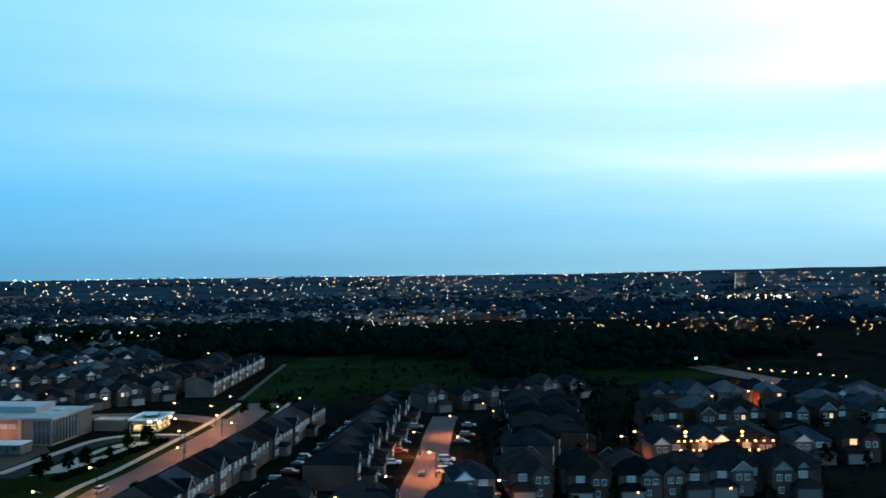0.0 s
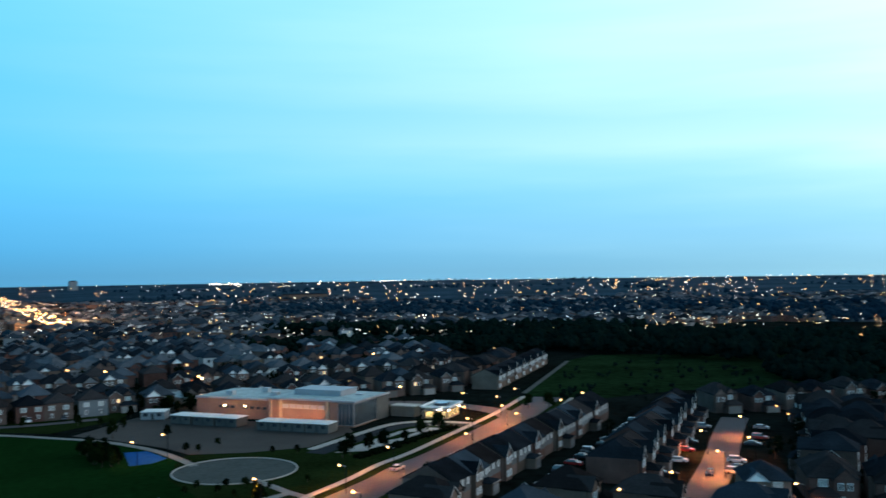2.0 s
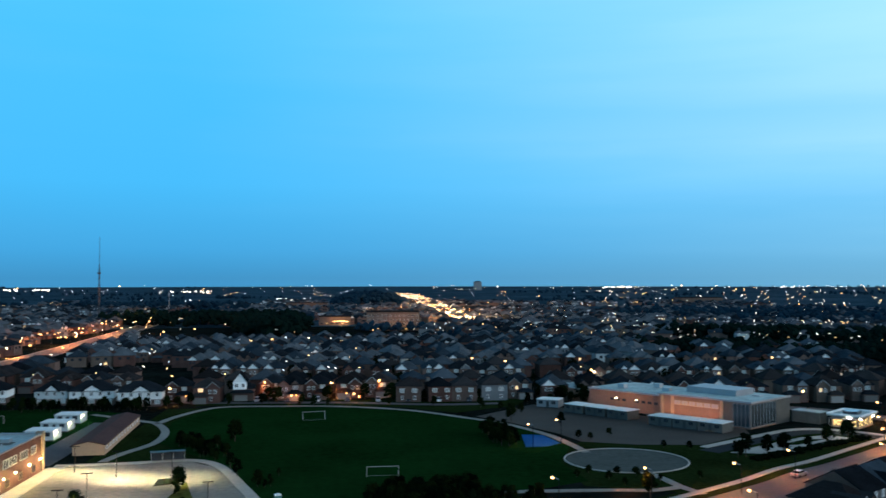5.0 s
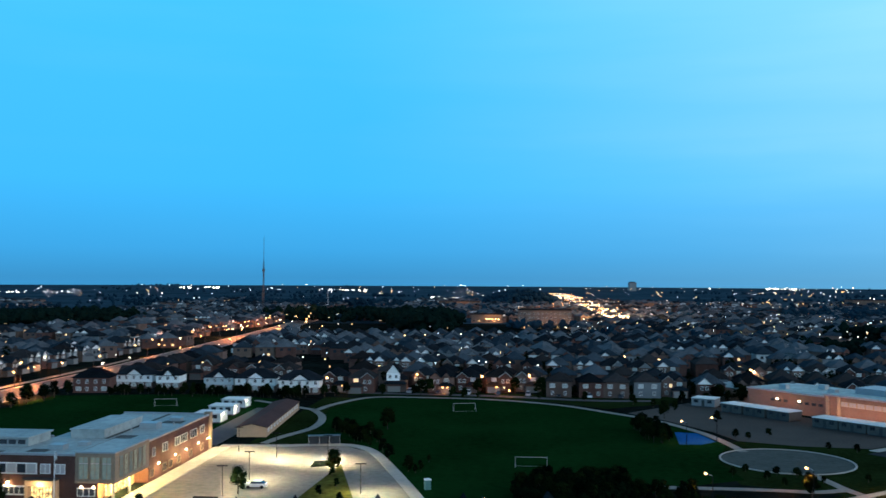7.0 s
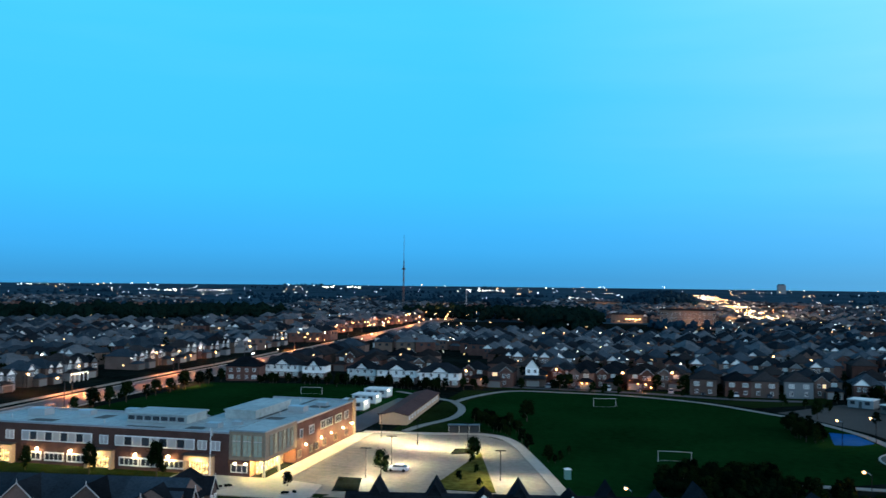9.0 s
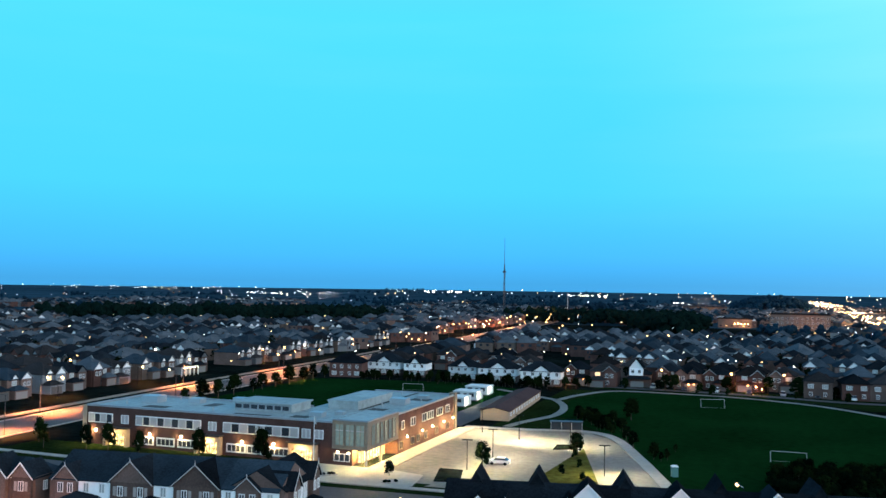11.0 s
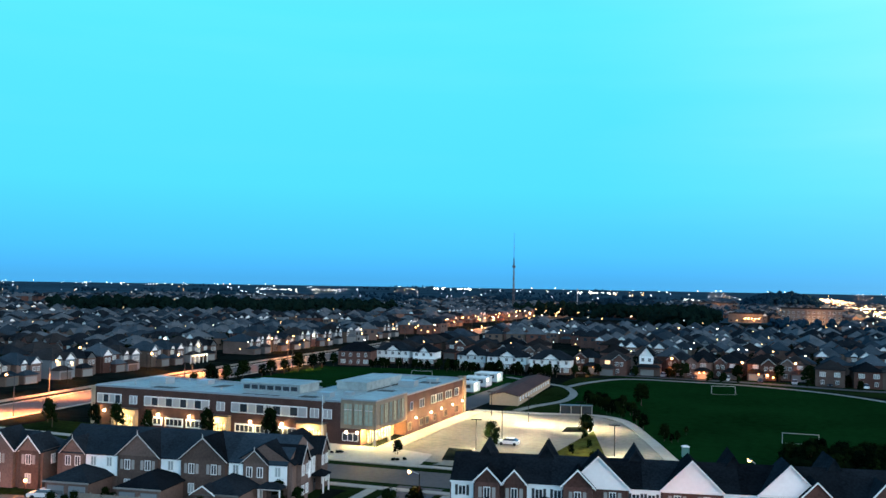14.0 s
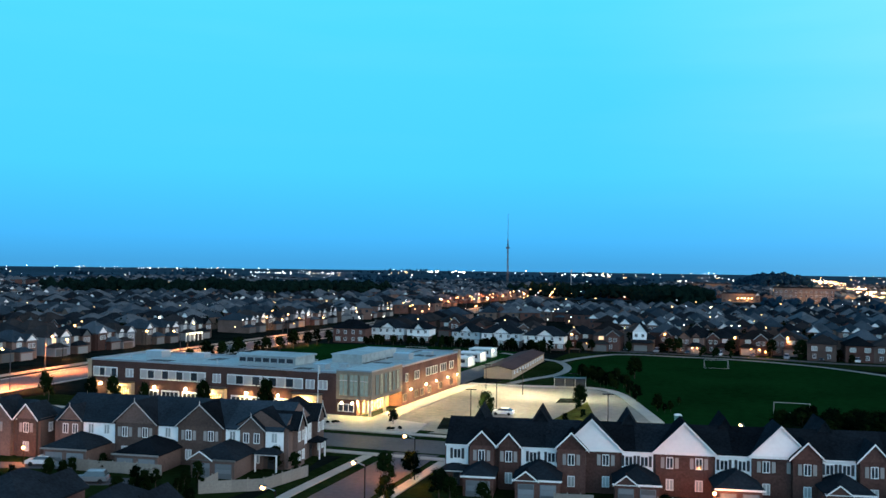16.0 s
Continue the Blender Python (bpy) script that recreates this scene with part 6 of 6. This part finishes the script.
# low lamps by doors and garden gates
LOW_POST = Geo().tube((0, 0, 0), (0, 0, 2.3), 0.06, 0.05, 7).mesh("post", M_POLE)
LOW_CAP = Geo().prism([(0.3 * math.cos(a * 1.0472), 0.3 * math.sin(a * 1.0472)) for a in range(6)], 2.78, 2.86).mesh("cap", M_POLE)
LOW_GLOBE = Geo().globe((0, 0, 2.52), 0.25).mesh("globe", M_SODIUM)
for x, y, pw in ((-108.3, 111.1, 1200), (-7.1, 122.8, 1600), (-28, 343, 1300), (-5, 346, 1300), (-3, 338, 1100), (38, 348.5, 700), (-118, 108, 500)):
    s = thing("garden_lamp", place(x, y, 0), "low garden lamp with a glowing orange globe", "lamp", "garden lamps")
    for nm, me in (("post", LOW_POST), ("cap", LOW_CAP), ("globe", LOW_GLOBE)):
        part(nm, me, None, s)
    lamp("garden_lamp_light", x, y - 0.5, 2.2, pw, ORANGE)
# veranda lamps west of the arterial road
s = thing("porch_light_row", place(-216.2, 309, 90), "row of warm porch lamps on a white veranda", "light string", "light strings")
part("beam", Geo().box(-5.5, 5.5, -0.1, 0.1, 3.2, 3.5), M_TRIM, s)
for q in range(5):
    part("post", Geo().box(-5.4 + 2.7 * q - 0.12, -5.4 + 2.7 * q + 0.12, -0.12, 0.12, 0, 3.2), M_TRIM, s)
for q in range(7):
    part("bulb", Geo().spark((-4.8 + 1.6 * q, -0.2, 3.0), 0.2), M_WARM, s)
lamp("porch_row_light", -214, 309, 2.6, 420, WARM)
# lamps of the streets to the north and west, too far off to light what is seen beside them
LENS_BIG = Geo().globe((1.6, 0, 6.3), 0.42).mesh("lens", M_SODIUM)
LENS_BIG_W = Geo().globe((1.6, 0, 6.3), 0.38).mesh("lens", M_WARM)
NORTH = [(-75, 588), (-63, 602), (-39, 610), (-38, 352.5), (-12, 348.5), (6, 356), (3, 441), (51, 451), (-72, 338), (-135, 725), (-114, 609), (65, 432), (97, 388)]
EAST = [(96, 401), (97, 382), (103, 364), (114, 368), (122, 357), (124, 351), (148, 403), (142, 334), (152, 307), (145, 458), (202, 442), (268, 430), (233, 482), (252, 407), (176, 345), (236, 392), (240, 389)]
WEST = [(-431, 482), (-420, 535), (-354, 449), (-459, 570), (-259, 345), (-254, 285), (-212, 233), (-213, 273), (-317, 478), (-332, 529), (-355, 610), (-218, 370), (-215, 404), (-280, 580), (-197, 381), (-212, 527), (-205, 538), (-207, 479), (-172, 537), (-149, 694)]
for k, (x, y) in enumerate(NORTH + EAST + WEST):
    near = math.hypot(x, y) < 560
    street_lamp(x, y, 40 * k, (17000, 26000, 13000)[k % 3] * (1.5 if x > 90 else 0.8 if x < -190 else 1) if near else 0, ORANGE, LENS_BIG_W if k % 4 == 2 else LENS_BIG)
for k in range(9):
    lamp_at(374 - 0.4 * k, 177 - 5.2 * k, 30000, 0)
# the last lamp is an addition that brightens the lot's back corner
PARK_LAMPS = ((-58, 178, 13000), (-57, 193, 14000), (-57.5, 217, 24000), (-31, 183, 12000), (-44.5, 215, 19000), (-69, 224, 14000))
POLE_6 = Geo().tube((0, 0, 0), (0, 0, 6.0), 0.09, 0.07, 8).mesh("pole", M_POLE)
HEAD_6 = Geo().box(-1.1, 1.1, -0.16, 0.16, 6.0, 6.14).mesh("head", M_POLE)
for x, y, pw in PARK_LAMPS:
    s = thing("car_park_lamp", place(x, y, 10), "dark car park lamp with a flat downward-facing head", "lamp post", "car park lamps")
    part("pole", POLE_6, None, s)
    part("head", HEAD_6, None, s)
    for d in (-0.9, 0.9):
        part("lens", Geo().box(d - 0.2, d + 0.2, -0.12, 0.12, 5.985, 5.999), M_GALV, s)
    lamp("car_park_light", x + 1.6, y - 1.6, 5.9, pw, (1.0, 0.75, 0.40), 0.3, 165)

# ---- vehicles ----


def car_meshes(paint, suv):
    L, W2, zr = 4.6, 0.9, 1.72 if suv else 1.46
    prof = [(-2.3, 0.35), (-2.3, 0.75), (-2.15, 0.92), (-1.2, 1.0), (2.15, 1.0), (2.3, 0.8), (2.3, 0.35)]
    top = [(-1.25, 0.99), (-0.55, zr), (1.3 if not suv else 1.85, zr - 0.03), (2.1 if suv else 2.0, 0.99)]

    def side(p, w0, w1, z0):
        g, n = Geo(), len(p)
        hi = max(q[1] for q in p)
        ws = [w0 + (w1 - w0) * (q[1] - z0) / max(0.01, hi - z0) for q in p]
        a = [(q[0], -w, q[1]) for q, w in zip(p, ws)]
        b = [(q[0], w, q[1]) for q, w in zip(p, ws)]
        g.face(a).face(b[::-1])
        for k in range(n):
            g.face([a[(k + 1) % n], a[k], b[k], b[(k + 1) % n]])
        return g

    body = side(prof, W2 - 0.03, W2, 0.35).mesh("body", paint)
    cabin = side(top, W2 - 0.05, W2 - 0.2, 0.99).mesh("cabin_glass", M_GLASS)
    roof = side([(-0.5, zr - 0.02), (-0.45, zr + 0.05), (1.2 if not suv else 1.75, zr + 0.03), (1.28 if not suv else 1.83, zr - 0.05)], W2 - 0.2, W2 - 0.24, zr - 0.05).mesh("roof_panel", paint)
    wheel = Geo().tube((0, -0.11, 0), (0, 0.11, 0), 0.34, 0.34, 12).mesh("wheel", M_RUBBER)
    return body, cabin, roof, wheel


CARS = {(n, v): car_meshes(m, v) for n, m in (("white", M_CAR_W), ("silver", M_CAR_S), ("dark", M_CAR_D), ("red", M_CAR_R)) for v in (False, True)}
LIGHT_F = Geo().box(-0.04, 0.04, -0.16, 0.16, -0.07, 0.07).mesh("headlight", M_GLASS_L)
LIGHT_ON = Geo().box(-0.05, 0.05, -0.2, 0.2, -0.1, 0.1).mesh("headlight", M_HEADLIGHT)
LIGHT_R = Geo().box(-0.04, 0.04, -0.16, 0.16, -0.08, 0.08).mesh("tail_light", M_CAR_R)

LIGHT_BRAKE = Geo().box(-0.05, 0.05, -0.2, 0.2, -0.12, 0.12).mesh("tail_light", M_RED)


def car(x, y, turn, colour="silver", suv=False, lit=False, where="parked by the houses"):
    body, cabin, roof, wheel = CARS[colour, suv]
    s = thing("car", place(x, y, turn, 0.03), "%s %s %s" % (colour, "sport utility car" if suv else "saloon car", where), "car", "cars")
    part("body", body, None, s)
    part("cabin_glass", cabin, None, s)
    part("roof_panel", roof, None, s)
    for wx in (-1.4, 1.4):
        for wy in (-0.8, 0.8):
            part("wheel", wheel, None, s, at=pose(wx, wy, 0.34))
    for wy in (-0.62, 0.62):
        part("headlight", LIGHT_ON if lit is True else LIGHT_F, None, s, at=pose(-2.3, wy, 0.72))
        part("tail_light", LIGHT_BRAKE if lit == "tail" else LIGHT_R, None, s, at=pose(2.3, wy, 0.78))


car(-53.5, 186, 4, "white", where="parked in the car park")
car(-105, 111.5, 20, "white", where="parked before the terrace")
car(-90.5, 105.5, 25, "silver", True, where="parked before the terrace")
car(99.5, 205, 216, "silver", lit=True, where="driving with headlights on")
car(-181, 244, 93, "dark", lit=False, where="on the arterial road")
car(-189, 300, 270, "silver", True, lit=True, where="on the arterial road")
car(160, 160, 39, "dark", lit="tail", where="driving along the orange-lit street")
for k, (x, y) in enumerate(((166, 158), (170, 160.5), (176, 167), (196, 180), (205, 186), (218, 197), (150, 166), (164, 175), (184, 192), (175, 184), (205, 208))):
    car(x, y, 129 + rng.uniform(-4, 4), ("silver", "dark", "white", "dark", "red")[k % 5], k % 2 == 0, where="parked on a drive beside the street")
for k in range(14):
    t = k / 13
    car(112 + 90 * t + rng.uniform(-1.5, 1.5), 166 + 66 * t, 126 + rng.uniform(-5, 5), ("dark", "silver", "dark", "dark", "red")[k % 5], k % 3 == 0, where="parked in the lane behind the terrace")
for k in range(10):
    car(-236 + rng.uniform(-1, 1), 206 + k * 13, 0 + rng.uniform(-5, 5), ("silver", "dark", "white")[k % 3], k % 2 == 0, where="parked on a house drive")
for k in range(9):
    car(-52 + 11.2 * k, 346.5 - 0.9 * k, 88, ("dark", "silver", "dark", "white")[k % 4], k % 2 == 1, where="parked on a drive beside the field")

# ---- festoon lamps on two houses ----
for k, (x, y, w) in enumerate(((215.7, 117.3, 8.0), (225.5, 106.7, 11.0))):
    s = thing("festoon", place(x, y, -47.5, 0), "strings of glowing orange lamps along house eaves", "light string", "light strings")
    for z, yy in ((6.1, -2.0), (4.3, -4.4)):
        part("wire", Geo().tube((-w / 2, yy, z + 0.1), (w / 2, yy, z + 0.1), 0.03, 0.03, 5), M_DARKMETAL, s)
        part("hanger", Geo().tube((-w / 2, yy, 0), (-w / 2, yy, z + 0.1), 0.05, 0.05, 5), M_DARKMETAL, s)
        part("hanger", Geo().tube((w / 2, yy, 0), (w / 2, yy, z + 0.1), 0.05, 0.05, 5), M_DARKMETAL, s)
        for q in range(6):
            part("bulb", Geo().spark((-w / 2 + w * q / 5, yy, z), 0.27), M_DECO, s)
    part("mast", Geo().tube((-2.2, -2.0, 0), (-2.2, -2.0, 8.4), 0.05, 0.05, 5), M_DARKMETAL, s)
    part("bulb", Geo().spark((-2.2, -2.0, 8.4), 0.42), M_DECO, s)
    part("bulb", Geo().spark((-2.2, -2.0, 7.4), 0.3), M_DECO, s)
lamp("festoon_light", 216, 106, 5, 7000, ORANGE)
# ---- fences, shelter, flagpole ----


def fence(pts, label="pale board garden fence"):
    s = thing("fence", place(0, 0, 0), label, "fence", "garden fences")
    for (x0, y0), (x1, y1) in zip(pts, pts[1:]):
        n = max(1, round(math.hypot(x1 - x0, y1 - y0) / 2.0))
        a = math.degrees(math.atan2(y1 - y0, x1 - x0))
        L = math.hypot(x1 - x0, y1 - y0) / n
        for k in range(n):
            x, y = x0 + (x1 - x0) * k / n, y0 + (y1 - y0) * k / n
            part("fence_panel", FENCE_PANEL, None, s, at=pose(x, y, 0, 0, 0, a) @ Matrix.Diagonal((L / 2, 1, 1, 1)))
            part("fence_post", FENCE_POST, None, s, at=pose(x, y, 0, 0, 0, a))


plan = [(0.0, 0.02)]
for k in range(7):
    x = 2.0 * k / 7
    plan += [(x, -0.02), (x + 0.03, -0.045), (x + 0.25, -0.045), (x + 0.28, -0.02)]
g = Geo().prism((plan + [(2.0, 0.02)]), 0.0, 1.64)
FENCE_PANEL = g.mesh("fence_panel", M_FENCE)
FENCE_POST = Geo().box(-0.07, 0.07, -0.07, 0.07, 0, 1.85).mesh("fence_post", M_FENCE)
fence([(-73, 106), (-66, 111), (-64.5, 121)])
fence([(-73, 106), (-74, 112)])
fence([(-98, 111), (-84, 112.6)])
fence([(-27, 118.5), (-22, 119.5)])
fence([(-14, 121), (-8.5, 122)])
fence([(1, 124), (6, 125)])
s = thing("shelter", place(-49.8, 235.4, 14), "small open shelter with a flat roof beside the car park", "shelter")
part("roof", Geo().box(-4.2, 4.2, -1.3, 1.3, 2.4, 2.55), M_DARKMETAL, s)
part("back_wall", Geo().box(-4.0, 4.0, 1.1, 1.2, 0, 2.4), M_GLASS, s, "glass back wall")
for x in (-4.0, -1.3, 1.3, 4.0):
    part("post", Geo().tube((x, -1.15, 0), (x, -1.15, 2.4), 0.06, 0.06, 6), M_GALV, s)
s = thing("portable_toilet", place(-18, 188.5, 20), "pale green portable toilet beside the field", "toilet cabin")
part("cabin", Geo().box(-0.6, 0.6, -0.6, 0.6, 0.0, 2.1), M_TOILET, s)
part("roof", Geo().hip(-0.6, 0.6, -0.6, 0.6, 2.1, 0.25, 0.06), M_WHITE, s)
part("door", Geo().box(-0.4, 0.4, -0.65, -0.605, 0.15, 1.95), M_TOILET, s)
s = thing("flagpole", place(-85.5, 164, 0), "slim pale flagpole before the school", "flagpole")
part("pole", Geo().tube((0, 0, 0), (0, 0, 11), 0.09, 0.05, 8), M_WHITE, s)
part("flag", Geo().prism([(0.06, -0.02), (0.2, -0.1), (0.38, 0.04), (0.5, -0.03), (0.5, 0.0), (0.36, 0.08), (0.2, -0.05), (0.06, 0.02)], 9.4, 10.8), M_GOAL, s, "limp pale flag")
tree(-70, 166, 3.2, "young tree on the school plaza")
for x, y, w in ((-81, 161.8, 2.2), (-67.2, 160, 1.8), (-90.5, 166.5, 1.6)):
    s = thing("planter", place(x, y, 55 if x < -75 else 15), "low planting bed with dark shrubs on the plaza", "planter", "planters")
    part("kerb", Geo().prism([(w * math.cos(a * 0.5236), 0.8 * math.sin(a * 0.5236)) for a in range(12)], 0.17, 0.32), M_CONCRETE, s)
    for k in range(10):
        part("shrub", Geo().blob((rng.uniform(-0.75, 0.75) * w, rng.uniform(-0.5, 0.5), 0.5), rng.uniform(0.25, 0.45), 0.8, rng), M_LEAF_D, s)
s = thing("high_rise", place(410, 3420, 10), "far dark high-rise block on the skyline", "building")
part("wall", Geo().box(-13, 13, -10, 10, 0, 31), M_SIDING_G, s)
part("roof", Geo().box(-9, 9, -7, 7, 31, 34), M_SHINGLE, s)
UPPER = window_mesh("window", 2.0, 1.8, 1)
for x, y, w, d, h, lbl in ((22, 800, 46, 30, 16, "large tan commercial building lit from below"), (-32, 900, 30, 24, 8, "low red-lit commercial building"), (-90, 1360, 60, 30, 9, "low white-lit store far off"), (560, 1500, 70, 40, 12, "pale warehouse far off")):
    s = thing("commercial_building", place(x, y, 0), lbl, "building", "far buildings")
    part("wall", Geo().box(-w / 2, w / 2, 0, d, 0, h), M_BRICK_G, s)
    part("roof", Geo().box(-w / 2 - 0.5, w / 2 + 0.5, -0.5, d + 0.5, h, h + 0.7), M_SHINGLE_B, s)
    for k in range(12 if h > 15 else 0):
        for q in range(3):
            part("window", UPPER, None, s, at=pose(-w / 2 + w * (k + 0.5) / 12, -0.15, 5.0 + 3.6 * q))
    for k in range(6):
        part("window", window_mesh("window", w / 14, h * 0.14, 1, M_DARKMETAL, M_SHOP if k % 3 == 1 else M_GLASS), None, s, at=pose(-w / 2 + w * (k + 0.5) / 6, -0.15, 1.2))
    lamp("building_light", x + 6, y - 9, 4, 9000, (1.0, 0.42, 0.18))

# ---- far lights of the town ----
lights = {k: Geo() for k in ("sodium", "warm", "cool")}


def far_light(x, y, z, px=1.0, kinds="sodium sodium warm cool"):
    d = math.hypot(x, y)
    lights[rng.choice(kinds.split())].spark((x, y, z), max(0.22, d / 1624 * 0.46 * px))


def bearing_light(a, d, px, kinds="sodium sodium warm cool"):
    """A light by its bearing east of north, in degrees, and its distance."""
    far_light(d * math.sin(radians(a)), d * math.cos(radians(a)), rng.uniform(5, 9), px, kinds)


def town(a0, a1, d0, d1, n, px=1.0, kinds="sodium sodium warm cool"):
    for k in range(n):
        t = rng.random()
        bearing_light(rng.uniform(a0, a1), 1 / (1 / d1 + (1 / d0 - 1 / d1) * t**1.2), rng.uniform(0.6, 1.35) * px, kinds)


# residential lights, thick to the north-east, thin to the west
town(2, 14, 640, 4700, 190, 0.75)
town(14, 48, 640, 4700, 820, 1.1, "sodium sodium warm warm cool")
town(40, 74, 640, 4700, 720, 1.05, "sodium sodium sodium warm cool")
town(-50, 2, 380, 900, 130, 1.1)
town(-50, 2, 1500, 4700, 210, 1.05, "warm cool cool sodium")
# bright rows on the skyline
for a0, a1, d, n, px in ((-32, -26.5, 2300, 36, 1.2), (-21, -18.5, 3200, 26, 1.5), (-12.5, -9.5, 2700, 26, 1.3), (-5.6, -3.8, 1700, 16, 1.2), (14.5, 16.5, 3900, 18, 1.6), (20, 46, 4300, 44, 0.8), (46, 72, 4500, 30, 0.8), (-48, -34, 3600, 30, 1.0), (62, 67, 1250, 44, 1.6)):
    for k in range(n):
        bearing_light(rng.uniform(a0, a1), d * rng.uniform(0.97, 1.05), rng.uniform(0.7, 1.4) * px, "warm warm cool" if d > 1500 else "sodium warm warm")
# the lit shopping street running away to the north
for i in range(560):
    t = (1 / (1 / 2300 + (1 / 850 - 1 / 2300) * rng.random()) - 850) / 1900
    far_light(96 + rng.uniform(-24, 26) * (0.5 + 0.8 * t), 880 + 1900 * t, 7, rng.uniform(0.6, 1.35) * (1.2 - 0.5 * t), "sodium sodium sodium warm")
for i in range(30):
    far_light(540 + rng.uniform(-45, 60), 350 + rng.uniform(-40, 40), 6, rng.uniform(0.8, 1.4), "sodium")
for i in range(26):
    far_light(590 + rng.uniform(-50, 50), 306 + rng.uniform(-40, 40), 6, rng.uniform(0.8, 1.5), "sodium sodium warm")
for i in range(26):
    far_light(760 + rng.uniform(-60, 60), 330 + rng.uniform(-40, 40), 6, rng.uniform(0.8, 1.6), "sodium warm")
# lamps of the junction far up the arterial road
for i in range(46):
    y = rng.uniform(600, 1050)
    far_light(-197 - 0.05 * (y - 600) + rng.uniform(-26, 34), y, 7, rng.uniform(1.2, 2.6), "sodium sodium warm")
for i in range(5):
    far_light(-32 + 3 * i, 894, 4, 2.6, "sodium")
for k, m in (("sodium", M_FAR_SODIUM), ("warm", M_FAR_WARM), ("cool", M_FAR_COOL)):
    tagged(part("town_lights", lights[k], m), "glowing points of distant town lights", "lights", kind="stuff")

LENS_GREEN = Geo().globe((1.6, 0, 6.3), 0.6).mesh("lens", M_GREEN)
street_lamp(400, 216, 215, 9000, (0.3, 1.0, 0.7), LENS_GREEN, "street lamp with a greenish mercury glow")
street_lamp(452, 178, 215, 0, (1, 0.1, 0.1), Geo().spark((1.6, 0, 6.3), 0.8).mesh("lens", M_RED), "signal lamp glowing red beside the far road")

for x, y in ((140, 262), (146, 268)):
    lamp("pavilion_light", x, y, 3.4, 2200, (1.0, 0.86, 0.62))

for y in (900, 1040, 1200, 1450):
    lamp("shop_street_light", 98, y, 14, 420000, (1.0, 0.46, 0.17), 0.6)
for y in (640, 760, 900):
    lamp("junction_light", -196 - 0.06 * (y - 600), y, 9, 150000, ORANGE, 0.5)

# ---- radio masts ----
s = thing("telecom_mast", place(-262, 1240, 0), "slim pale telecom mast beyond the arterial road", "mast")
part("pole", Geo().tube((0, 0, 0), (0, 0, 26), 0.6, 0.35, 8), M_METAL, s)
part("antenna_ring", Geo().tube((0, 0, 23), (0, 0, 26.5), 0.9, 0.9, 8), M_METAL, s)
s = thing("radio_mast", place(-275, 968, 0), "tall thin lattice radio mast on the skyline", "mast")
for a in range(3):
    x, y = 1.2 * math.cos(a * 2.094), 1.2 * math.sin(a * 2.094)
    part("leg", Geo().tube((x, y, 0), (x * 0.3, y * 0.3, 60), 0.32, 0.28, 6), M_DARKMETAL, s)
part("antenna", Geo().tube((0, 0, 59), (0, 0, 88), 0.28, 0.15, 6), M_DARKMETAL, s)
part("dish_ring", Geo().box(-1.6, 1.6, -1.2, 1.2, 50, 52), M_DARKMETAL, s)
for z in range(6, 62, 8):
    part("brace", Geo().box(-1.1, 1.1, -0.9, 0.9, z, z + 0.5), M_DARKMETAL, s)
